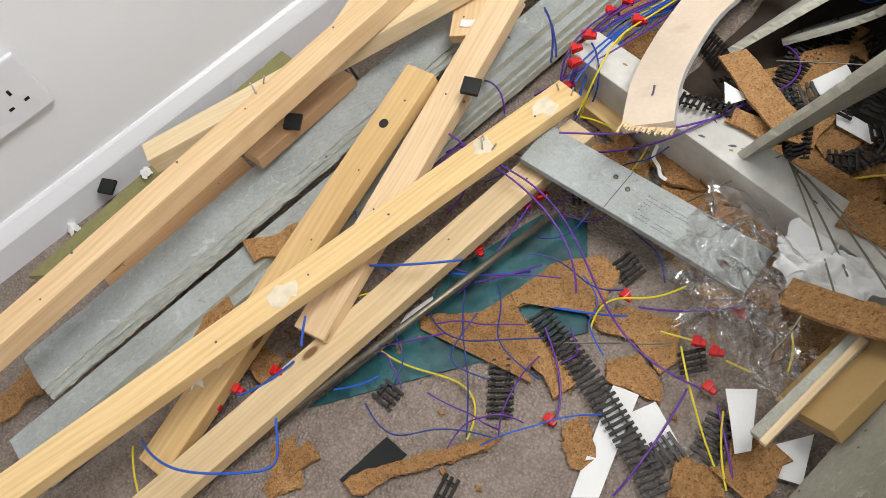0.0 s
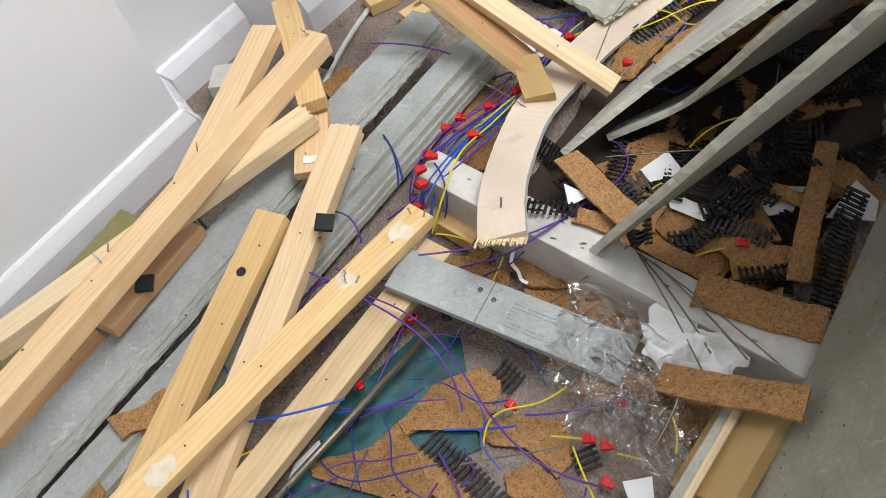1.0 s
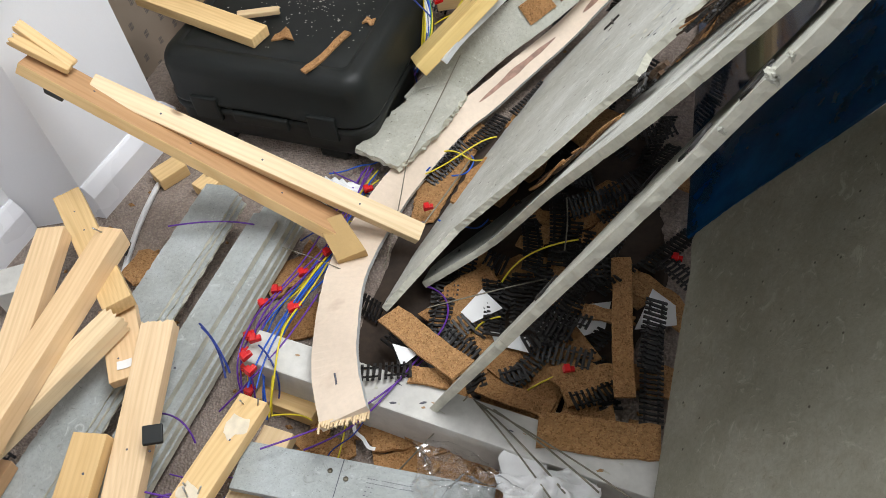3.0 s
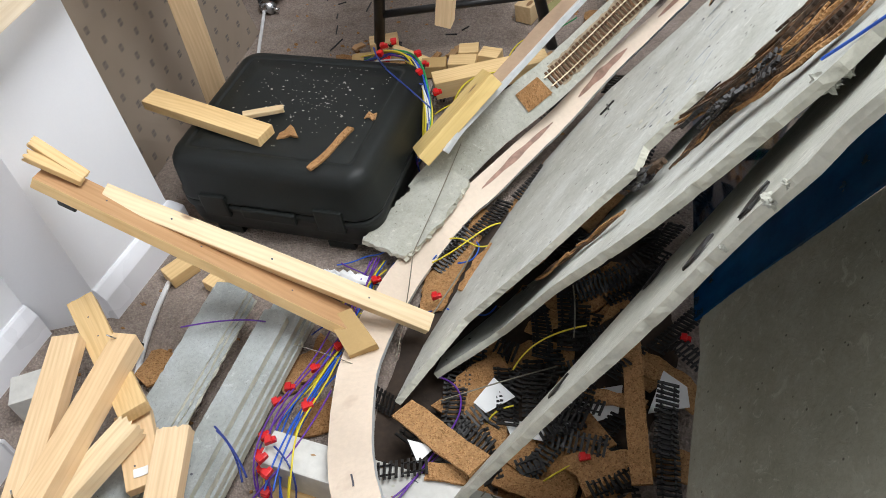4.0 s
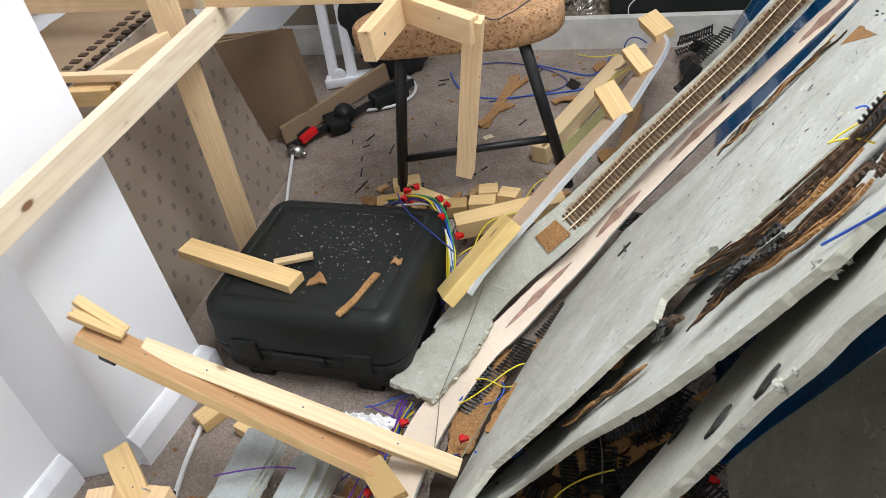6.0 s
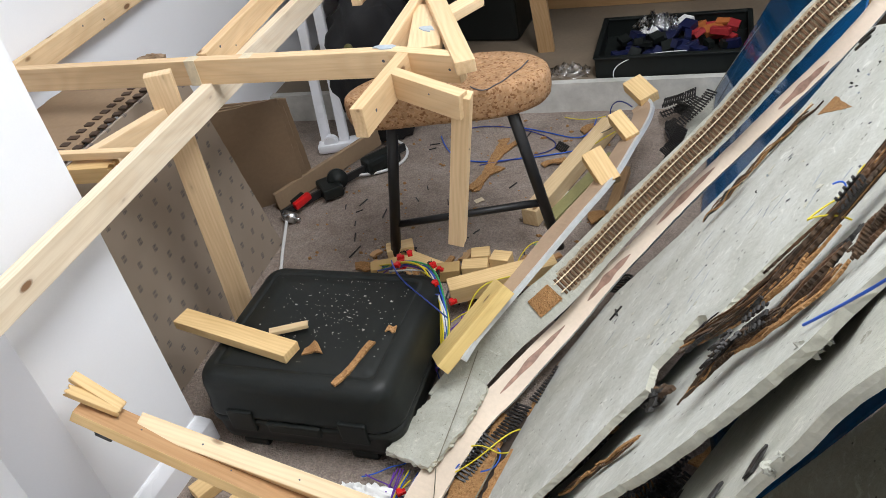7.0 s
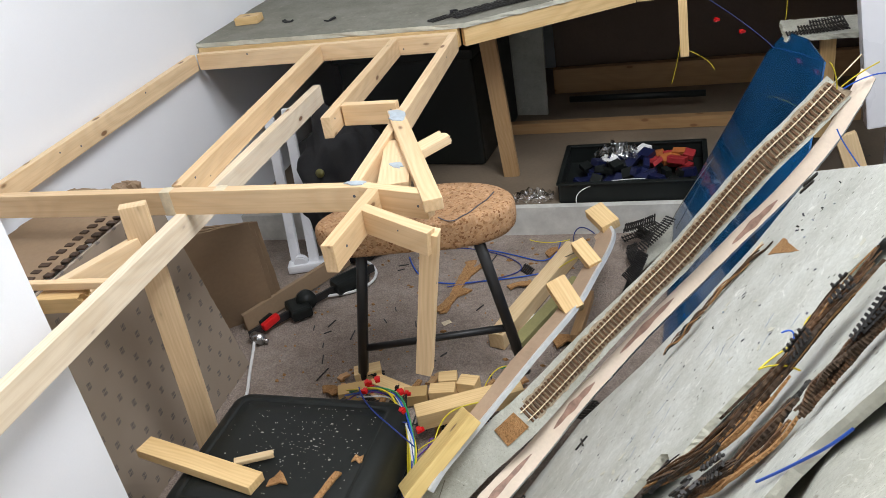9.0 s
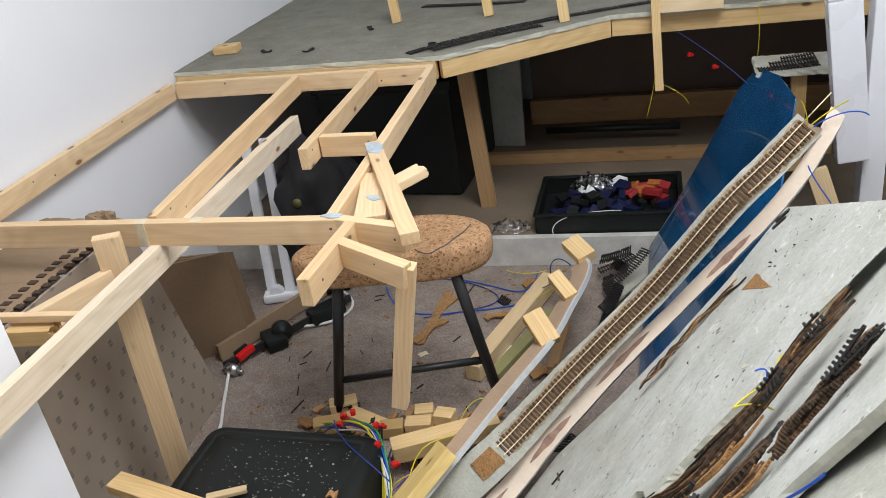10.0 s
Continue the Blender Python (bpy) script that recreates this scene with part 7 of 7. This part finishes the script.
# bundle running beside the stepped planks
rg = random.Random(77)
path_b = [(-0.533, 0.607, 0.030), (-0.538, 0.640, 0.070), (-0.551, 0.689, 0.070), (-0.549, 0.744, 0.060), (-0.539, 0.805, 0.050), (-0.531, 0.857, 0.040), (-0.530, 0.933, 0.030), (-0.526, 0.987, 0.030), (-0.531, 1.039, 0.020)]
for k in range(11):
    mt, nm = ((W_BLUE, "blue_wire"), (W_PURPLE, "purple_wire"), (W_BLUE, "blue_wire"), (W_YELLOW, "yellow_wire"), (W_PURPLE, "purple_wire"))[k % 5]
    dx, dz = rg.uniform(-0.02, 0.02), rg.uniform(-0.008, 0.014)
    wire(nm, [(x + dx + rg.gauss(0, 0.006), y + rg.gauss(0, 0.006), max(0.004, z + dz + rg.gauss(0, 0.005))) for x, y, z in path_b], 0.0012, mt, nm.replace("_", " ") + " in a loose bundle beside the stepped grey planks", group=nm + "s")
wire("yellow_wire", [(-0.510, 0.611, 0.020), (-0.499, 0.620, 0.080), (-0.530, 0.704, 0.070), (-0.536, 0.777, 0.060), (-0.524, 0.848, 0.050)], 0.0014, W_YELLOW, "yellow wire in a loose bundle beside the stepped grey planks", group="yellow wires")
# loom over the corner of the case
path_c = [(-0.714, 1.500, 0.060), (-0.650, 1.435, 0.130), (-0.600, 1.415, 0.150), (-0.558, 1.380, 0.150), (-0.528, 1.325, 0.145), (-0.510, 1.275, 0.110), (-0.520, 1.240, 0.060)]
for k in range(14):
    mt, nm = ((W_YELLOW, "yellow_wire"), (W_BLUE, "blue_wire"), (W_NAVY, "blue_wire"), (W_YELLOW, "yellow_wire"), (W_WHITE, "white_wire"), (W_PURPLE, "purple_wire"), (W_GREEN, "green_wire"))[k % 7]
    wire(nm, [(x + rg.gauss(0, 0.006), y + rg.gauss(0, 0.006), max(0.004, z + rg.gauss(0, 0.006))) for x, y, z in path_c], 0.0017, mt, nm.replace("_", " ") + " in a loom over the corner of the tool case", group=nm + "s")
for k in range(9):
    x, y = -0.52 + rg.gauss(0, 0.012), 1.36 + rg.gauss(0, 0.03)
    wire("purple_wire" if k % 2 else "blue_wire", [(x, y, 0.02), (x + rg.gauss(0, 0.03), y + rg.gauss(0, 0.03), 0.05), (x + rg.gauss(0, 0.03), y + rg.gauss(0, 0.04), 0.03), (x + rg.gauss(0, 0.04), y - 0.05, 0.01)], 0.0014, W_PURPLE if k % 2 else W_NAVY, "loose wire between the tool case and the track strip", group="loose wires")
for k in range(10):
    x, y = -0.50 + rg.gauss(0, 0.012), 0.975 + rg.gauss(0, 0.03)
    wire("purple_wire" if k % 2 else "blue_wire", [(x, y, 0.01), (x + rg.gauss(0, 0.015), y + rg.gauss(0, 0.03), 0.03), (x + rg.gauss(0, 0.015), y + rg.gauss(0, 0.04), 0.02), (x + 0.02, y - 0.06, 0.01)], 0.0014, W_PURPLE if k % 2 else W_NAVY, "loose wire under the plywood strip", group="loose wires")
for k in (0, 1, 2, 4, 7, 9):
    q = along(path_c[1:6], 11)[k]
    connector((q.x + rg.gauss(0, 0.010), q.y + rg.gauss(0, 0.010), q.z + rg.uniform(0.002, 0.010)), rg.uniform(0, 180))
wire("blue_wire", [(-0.640, 1.392, 0.172), (-0.626, 1.364, 0.170), (-0.584, 1.320, 0.170), (-0.545, 1.293, 0.168), (-0.505, 1.277, 0.140)], 0.0014, W_NAVY, "thin blue wire trailing over the tool case", group="blue wires")
wire("yellow_wire", [(-0.505, 1.350, 0.060), (-0.502, 1.373, 0.080), (-0.499, 1.428, 0.085), (-0.471, 1.451, 0.084), (-0.435, 1.465, 0.084)], 0.0014, W_YELLOW, "yellow wire end looping beside the pine offcut", group="yellow wires")
wire("yellow_wire", [(-0.455, 1.570, 0.030), (-0.440, 1.594, 0.060), (-0.421, 1.624, 0.062), (-0.389, 1.610, 0.050)], 0.0013, W_YELLOW, "yellow wire end looping beside the pine offcut", group="yellow wires")
wire("blue_wire", [(-0.784, 2.152, 0.003), (-0.739, 2.048, 0.003), (-0.659, 2.006, 0.003), (-0.558, 2.027, 0.003), (-0.443, 2.045, 0.004), (-0.368, 2.077, 0.004)], 0.0018, W_BLUE, "blue wire lying in a loop on the carpet", group="blue wires")
wire("blue_wire", [(-0.575, 2.190, 0.003), (-0.476, 2.157, 0.003), (-0.407, 2.098, 0.004), (-0.373, 2.150, 0.005), (-0.372, 2.215, 0.012)], 0.0016, W_BLUE, "blue wire lying in a loop on the carpet", group="blue wires")
sheet("cork_piece", [(-0.632, 1.880, 0.005), (-0.612, 2.128, 0.005), (-0.588, 2.134, 0.005), (-0.596, 2.020, 0.005), (-0.614, 1.884, 0.005)], 0.004, [CORK], label="cut strip of brown cork underlay", category=CC, group=G_C, seed=371, step=0.007, rough=0.001)
for p, a, l in (((-0.731, 1.627), 22, 0.060), ((-0.542, 1.609), 12, 0.040), ((-0.495, 1.598), -8, 0.042)):
    tagged(part("pine_chunk", box_bm(l, 0.034, 0.030, 0.0018), PINE, None, "", pose(p[0], p[1], 0.0155, 0, 0, a)), "small pine offcut lying among the chips by the tool case", "offcut", "small offcuts")
# wires of the bundle that run over the white timber's end
for name, pts, mat in (("yellow_wire", [(-0.515, 0.828, 0.060), (-0.507, 0.761, 0.080), (-0.516, 0.699, 0.098), (-0.496, 0.643, 0.100), (-0.497, 0.614, 0.070), (-0.498, 0.596, 0.050)], W_YELLOW), ("blue_wire", [(-0.515, 0.836, 0.060), (-0.526, 0.748, 0.080), (-0.529, 0.656, 0.096), (-0.526, 0.613, 0.080)], W_BLUE), ("blue_wire", [(-0.516, 0.821, 0.060), (-0.521, 0.731, 0.085), (-0.522, 0.664, 0.095), (-0.515, 0.615, 0.080)], W_BLUE), ("purple_wire", [(-0.502, 0.768, 0.070), (-0.496, 0.679, 0.095), (-0.520, 0.620, 0.090), (-0.562, 0.587, 0.050)], W_PURPLE), ("dark_blue_wire", [(-0.531, 0.664, 0.095), (-0.502, 0.649, 0.100), (-0.488, 0.631, 0.080), (-0.497, 0.623, 0.050)], W_NAVY)):
    wire(name, pts, 0.0012, mat, "thin insulated wire running over the white timber", group="bundle wires")
for p, a in (((-0.536, 0.668, 0.098), 30), ((-0.536, 0.643, 0.098), 60), ((-0.522, 0.627, 0.096), 70), ((-0.515, 0.730, 0.085), 40)):
    connector(p, a)
# more torn cork on the carpet beside the white timber
for i, (p, ln, wd, a) in enumerate((((-0.342, 0.630, 0.012), 0.075, 0.035, 25), ((-0.306, 0.629, 0.018), 0.065, 0.032, -35), ((-0.270, 0.630, 0.016), 0.070, 0.030, 60), ((-0.369, 0.627, 0.010), 0.060, 0.026, 10), ((-0.240, 0.624, 0.014), 0.055, 0.030, -15), ((-0.451, 0.605, 0.008), 0.050, 0.026, 70), ((-0.293, 0.643, 0.022), 0.055, 0.022, -60))):
    scrap("cork_piece", p, ln, wd, a, CORK, "torn piece of brown cork underlay on the carpet", "cork", "torn cork pieces", thick=0.005, tear=0.3, tilt=(4 * (i % 3 - 1), 3 * (i % 2)), seed=820 + i)
# black track tangle under the leaning boards
rg = random.Random(91)
k0, k1, k2 = Vector((-0.399, 0.761, 0.020)), Vector((-0.150, 0.795, 0.020)), Vector((-0.315, 0.947, 0.020))
for i in range(26):
    a = k0 + (k1 - k0) * rg.random() + (k2 - k0) * rg.uniform(-0.1, 0.9)
    w = rg.uniform(0, 6.28)
    ln = rg.uniform(0.04, 0.10)
    a.z = rg.uniform(0.012, 0.035)
    b = a + Vector((math.cos(w) * ln, math.sin(w) * ln, rg.uniform(-0.006, 0.012)))
    sleepers(tuple(a), tuple(b), rg.uniform(-0.01, 0.01), rg.uniform(-25, 25), seed=900 + i, label="broken length of black track sleepers in the rubble")
# thin steel wires and rods
for a, b, r in (((-0.252, 0.662, 0.085), (-0.050, 0.557, 0.160), 0.0013), ((-0.252, 0.662, 0.085), (-0.130, 0.576, 0.100), 0.0015), ((-0.230, 0.656, 0.088), (-0.097, 0.586, 0.100), 0.0015), ((-0.255, 0.662, 0.090), (-0.107, 0.533, 0.100), 0.0013), ((-0.263, 0.665, 0.088), (-0.330, 0.574, 0.030), 0.0013), ((-0.354, 0.782, 0.070), (-0.218, 0.862, 0.070), 0.0012), ((-0.211, 0.943, 0.140), (-0.201, 0.889, 0.100), 0.0012), ((-0.310, 0.368, 0.030), (-0.225, 0.440, 0.030), 0.0013), ((-0.137, 0.460, 0.090), (-0.137, 0.516, 0.100), 0.0013), ((-0.132, 0.463, 0.080), (-0.145, 0.486, 0.100), 0.0013), ((-0.571, 0.817, 0.090), (-0.460, 0.812, 0.060), 0.0010), ((-0.453, 1.253, 0.090), (-0.472, 1.029, 0.060), 0.0011), ((-0.470, 1.023, 0.060), (-0.439, 0.842, 0.050), 0.0010), ((-0.377, 1.046, 0.070), (-0.412, 0.918, 0.055), 0.0016)):
    m_ = Vector(a).lerp(Vector(b), 0.5) + Vector((0.004, 0.004, 0.002))
    wire("steel_wire", [a, m_, b], r * 0.78, DARK_STEEL, "thin steel wire sticking out of the rubble", group="steel wires")
for p, a in (((-0.298, 0.453, 0.025), 0), ((-0.207, 0.460, 0.025), 25), ((-0.187, 0.463, 0.025), 30), ((-0.170, 0.431, 0.015), 0), ((-0.270, 0.299, 0.002), 0), ((-0.551, 0.049, 0.030), 30), ((-0.540, 0.081, 0.040), 20), ((-0.517, 0.126, 0.050), 30), ((-0.468, 0.390, 0.020), -20), ((-0.470, 0.471, 0.020), 40), ((-0.460, 0.490, 0.030), 40), ((-0.197, 0.515, 0.020), 0),
             ((-0.571, 0.742, 0.060), 50), ((-0.563, 0.766, 0.060), 20), ((-0.561, 0.686, 0.070), 60), ((-0.555, 0.661, 0.070), 70), ((-0.549, 0.647, 0.060), 80), ((-0.535, 0.622, 0.050), 80), ((-0.532, 0.755, 0.050), 40), ((-0.545, 0.808, 0.050), 40), ((-0.525, 0.850, 0.050), 60), ((-0.523, 0.991, 0.030), 40), ((-0.422, 0.976, 0.030), 30), ((-0.167, 0.765, 0.020), 20), ((-0.064, 0.962, 0.030), 0), ((-0.459, 0.489, 0.030), 60), ((-0.535, 0.955, 0.030), 60),
             ((-0.548, 1.347, 0.135), 100), ((-0.528, 1.324, 0.120), 100), ((-0.700, 1.561, 0.030), 0), ((-0.612, 1.541, 0.030), 0), ((-0.684, 1.522, 0.050), 0)):
    connector(p, a)

# ---- crumbs on the carpet ----
rg = random.Random(55)
bm = bmesh.new()
for i in range(520):
    if i < 260:
        x, y = rg.uniform(-0.95, -0.05), rg.uniform(0.05, 1.0)
    else:
        x, y = rg.uniform(-1.0, -0.25), rg.uniform(1.4, 2.25)
    s, a = rg.uniform(0.0008, 0.0042) * (0.6 + rg.random()), rg.uniform(0, 6)
    vs = [bm.verts.new((x + s * math.cos(a + k * 1.57) * (1 if k % 2 else 1.8), y + s * math.sin(a + k * 1.57), 0.0005)) for k in range(4)]
    vt = [bm.verts.new((v.co.x * 0.7 + x * 0.3, v.co.y * 0.7 + y * 0.3, 0.0005 + s * 0.8)) for v in vs]
    for k in range(4):
        bm.faces.new((vs[k], vs[(k + 1) % 4], vt[(k + 1) % 4], vt[k]))
    bm.faces.new(vt)
tagged(part("carpet_crumbs", bm, CORK), "cork crumbs and wood chips strewn over the carpet", "crumbs", kind="stuff")
for i in range(26):
    x, y, a, l = rg.uniform(-0.95, -0.35), rg.uniform(1.62, 2.22), rg.uniform(0, 180), rg.uniform(0.018, 0.05)
    ob = part("track_pin", box_bm(l, 0.0028, 0.0022, 0.0004), SLEEPER, None, "", pose(x, y, 0.0015, 0, 0, a))
    tagged(ob, "dark sliver of broken sleeper on the carpet", "sliver", "slivers on the carpet")

# rubble in the shade under the leaning boards
rg = random.Random(91)
for i in range(19):
    x, y = rg.uniform(-0.36, -0.04), rg.uniform(0.62, 1.22)
    a = rg.uniform(0, 6.28)
    l = rg.uniform(0.03, 0.16)
    sleepers((x, y, 0.006 + rg.uniform(0, 0.02)), (x + l * math.cos(a), y + l * math.sin(a), 0.008 + rg.uniform(0, 0.02)), rg.uniform(-0.03, 0.03), rg.uniform(-25, 25), seed=400 + i)
for i in range(16):
    x, y = rg.uniform(-0.36, -0.06), rg.uniform(0.60, 1.15)
    cork((x, y, 0.005 + rg.uniform(0, 0.015)), rg.uniform(0.05, 0.13), rg.uniform(0.018, 0.045), rg.uniform(0, 180), 420 + i, 0.2, tilt=(rg.uniform(-8, 8), rg.uniform(-8, 8)))

# clutter between the edging strip and the track strip
sheet("perforated_board", [(-0.152, 2.059, 0.020), (-0.129, 2.321, 0.020), (-0.077, 2.335, 0.020), (-0.071, 2.196, 0.020)], 0.006, [SUNDEALA], label="grey board scrap lying by the low upstand", category="board", rough=0.0006)
for i, (a, b) in enumerate((((-0.205, 2.183, 0.030), (-0.112, 2.234, 0.050)), ((-0.187, 2.097, 0.030), (-0.083, 2.183, 0.090)), ((-0.183, 2.170, 0.020), (-0.157, 2.043, 0.030)), ((-0.185, 1.944, 0.060), (-0.157, 2.063, 0.050)), ((-0.170, 2.226, 0.030), (-0.126, 2.163, 0.040)), ((-0.276, 1.720, 0.020), (-0.234, 1.794, 0.020)))):
    sleepers(a, b, 0.02, 12 * i, seed=500 + i, label="dark broken track sleepers beside the edging strip")
beam("dark_timber", (-0.192, 1.821, 0.050), (-0.159, 2.096, 0.030), 0.024, 0.02, BLACK, label="dark painted timber between the plywood strips", category="timber")
beam("dark_timber", (-0.283, 1.734, 0.050), (-0.270, 1.927, 0.040), 0.022, 0.02, PINE_OLD, label="dark stained timber under the edging strip", category="timber")
for k, pts in enumerate(([(-0.460, 2.237, 0.004), (-0.404, 2.177, 0.020), (-0.350, 2.223, 0.010)], [(-0.415, 1.980, 0.006), (-0.383, 2.020, 0.030), (-0.316, 2.067, 0.050), (-0.262, 1.974, 0.120)], [(-0.396, 2.107, 0.010), (-0.323, 2.067, 0.050), (-0.282, 2.036, 0.100)], [(-0.437, 1.663, 0.010), (-0.385, 1.633, 0.050), (-0.331, 1.653, 0.080)])):
    wire("thin_wire", pts, 0.0013, (W_YELLOW, W_YELLOW, DARK_STEEL, W_GREEN)[k], "thin loose wire on the carpet by the edging strip", group="loose wires")
scrap("card_slip", (-0.604, 1.843, 0.002), 0.022, 0.016, 40, TAPE, "small pale card slip on the carpet", "card", thick=0.001, tear=0.05, seed=6)
rg = random.Random(97)
for i in range(34):
    x, y, a = rg.uniform(-0.80, -0.36), rg.uniform(1.46, 1.64), rg.uniform(0, 180)
    scrap("wood_chip", (x, y, 0.001 + rg.uniform(0, 0.012)), rg.uniform(0.012, 0.045), rg.uniform(0.006, 0.018), a, (PINE_OLD, CORK, MDF, PINE_RED_SHADE)[i % 4], "small broken chip of wood or cork beside the tool case", "chip", "chips beside the case", thick=0.005, tear=0.2, tilt=(rg.uniform(-15, 15), rg.uniform(-10, 10)), seed=520 + i)
for i in range(12):
    x, y, a = rg.uniform(-0.76, -0.40), rg.uniform(1.45, 1.62), rg.uniform(0, 6.28)
    sleepers((x, y, 0.012), (x + 0.03 * math.cos(a), y + 0.03 * math.sin(a), 0.02), 0.0, rg.uniform(-40, 40), seed=560 + i, label="broken black sleepers beside the tool case")

# loose thin wires tangled over the near pile
rg = random.Random(131)
for i in range(30):
    x, y = rg.uniform(-0.50, -0.28), rg.uniform(0.20, 0.56)
    a, l = rg.uniform(0, 6.28), rg.uniform(0.05, 0.16)
    pts = []
    for k in range(5):
        pts.append((x + rg.gauss(0, 0.006), y + rg.gauss(0, 0.006), max(0.004, rg.uniform(0.01, 0.05))))
        x, y, a = x + l / 4 * math.cos(a), y + l / 4 * math.sin(a), a + rg.gauss(0, 0.5)
    mt, nm = ((W_PURPLE, "purple"), (W_PURPLE, "purple"), (W_BLUE, "blue"), (W_NAVY, "blue"), (W_NAVY, "blue"))[i % 5]
    wire(nm + "_wire", pts, 0.0009, mt, nm + " wire tangled in the rubble", group=nm + " wires")
for i in range(16):
    x, y = rg.uniform(-0.55, -0.40), rg.uniform(0.92, 1.12)
    a, l = rg.uniform(0, 6.28), rg.uniform(0.05, 0.12)
    pts = []
    for k in range(5):
        pts.append((x, y, max(0.004, rg.uniform(0.005, 0.03))))
        x, y, a = x + l / 4 * math.cos(a), y + l / 4 * math.sin(a), a + rg.gauss(0, 0.6)
    mt, nm = ((W_PURPLE, "purple"), (W_BLUE, "blue"), (W_NAVY, "blue"), (W_YELLOW, "yellow"))[i % 4]
    wire(nm + "_wire", pts, 0.0012, mt, nm + " wire tangled on the carpet under the plywood strip", group=nm + " wires")

# dark clutter on the carpet between the plywood strip and the big leaning board
rg = random.Random(171)
# Beyond real track bits, extra black sleepers are added to imitate the gap's deep shade.
for i in range(22):
    x, y, a = rg.uniform(-0.36, -0.14), rg.uniform(1.02, 1.50), rg.uniform(0.3, 1.6)
    l = rg.uniform(0.03, 0.12)
    sleepers((x, y, 0.006 + rg.uniform(0, 0.04)), (x + l * math.cos(a), y + l * math.sin(a), 0.008 + rg.uniform(0, 0.05)), rg.uniform(-0.03, 0.03), rg.uniform(-40, 40), seed=600 + i, label="dark broken track sleepers in the gap beside the leaning board")
for i in range(10):
    x, y = rg.uniform(-0.38, -0.16), rg.uniform(0.92, 1.45)
    cork((x, y, 0.004 + rg.uniform(0, 0.02)), rg.uniform(0.04, 0.12), rg.uniform(0.015, 0.04), rg.uniform(30, 80), 640 + i, 0.25, tilt=(rg.uniform(-12, 12), rg.uniform(-8, 8)))

# scuffs and chips on the big leaning boards
rg = random.Random(211)
big = bpy.data.objects["leaning_board"]
C0, CU, CV = Vector((-0.215, 1.229, 0.178)), Vector((0.057, 1.247, 0.505)), Vector((-0.087, 0.995, 0.386))
for i in range(70):
    p = C0 + (CU - C0) * rg.uniform(-0.1, 1.0) + (CV - C0) * rg.uniform(-0.35, 0.9)
    kind = i % 3
    if kind == 0:
        patch(big, p, rg.uniform(0.012, 0.040), rg.uniform(0.0012, 0.0030), rg.uniform(-25, 25) + 8, 700 + i, SCUFF, 0.0002, "scuff", "blue-grey scuff")
    elif kind == 1:
        patch(big, p, rg.uniform(0.003, 0.009), rg.uniform(0.002, 0.004), rg.uniform(0, 180), 700 + i, INK, 0.0004, "chip", "dark chip")
    else:
        patch(big, p, rg.uniform(0.008, 0.022), rg.uniform(0.004, 0.010), rg.uniform(0, 180), 700 + i, SUNDEALA_RAW, 0.0003, "scuff", "pale torn scuff")
# cork and sleepers in the gap beside the plywood strip
sheet("cork_piece", [(-0.481, 1.154, 0.010), (-0.457, 1.197, 0.010), (-0.390, 1.185, 0.010), (-0.400, 1.084, 0.010), (-0.416, 0.971, 0.010), (-0.448, 0.956, 0.010)], 0.004, [CORK], label=CL, category=CC, group=G_C, seed=361, step=0.007, rough=0.0011)
for i, (a, b) in enumerate((((-0.438, 1.072, 0.018), (-0.427, 1.200, 0.018)), ((-0.463, 1.044, 0.018), (-0.443, 1.109, 0.016)), ((-0.400, 1.127, 0.016), (-0.370, 1.208, 0.016)), ((-0.352, 1.215, 0.012), (-0.319, 1.302, 0.012)), ((-0.392, 1.265, 0.012), (-0.355, 1.357, 0.012)))):
    sleepers(a, b, 0.01, 10 * i - 20, seed=660 + i, label="dark broken track sleepers in the gap beside the leaning board")
sheet("cork_piece", [(-0.367, 1.192, 0.006), (-0.333, 1.321, 0.006), (-0.283, 1.386, 0.006), (-0.286, 1.341, 0.006), (-0.339, 1.196, 0.006)], 0.004, [CORK], label=CL, category=CC, group=G_C, seed=362, step=0.007, rough=0.0011)

# wires and a loose batten at the far end of the track strip
for k, pts in enumerate(([(0.180, 1.622, 0.612), (0.176, 1.612, 0.645), (0.164, 1.606, 0.662)], [(0.186, 1.620, 0.616), (0.205, 1.610, 0.640), (0.235, 1.612, 0.655)], [(0.190, 1.626, 0.610), (0.225, 1.618, 0.640), (0.262, 1.640, 0.630), (0.275, 1.650, 0.615)], [(0.178, 1.585, 0.560), (0.190, 1.580, 0.530), (0.215, 1.575, 0.500), (0.230, 1.578, 0.470)])):
    wire("wire_end", pts, 0.0011, (W_YELLOW, W_YELLOW, W_BLUE, W_BLUE)[k], "thin wire sticking out of the end of the track strip", group="wire ends")
top_, low_ = Vector((0.268, 2.000, 0.370)), Vector((0.324, 1.970, 0.203))
beam("pine_batten", top_ + (low_ - top_) * (top_.z / (top_.z - low_.z)), top_, 0.042, 0.020, PINE_PALE, label="pale pine batten standing behind the leaning board", category="batten", up=(0, -1, 0.2))
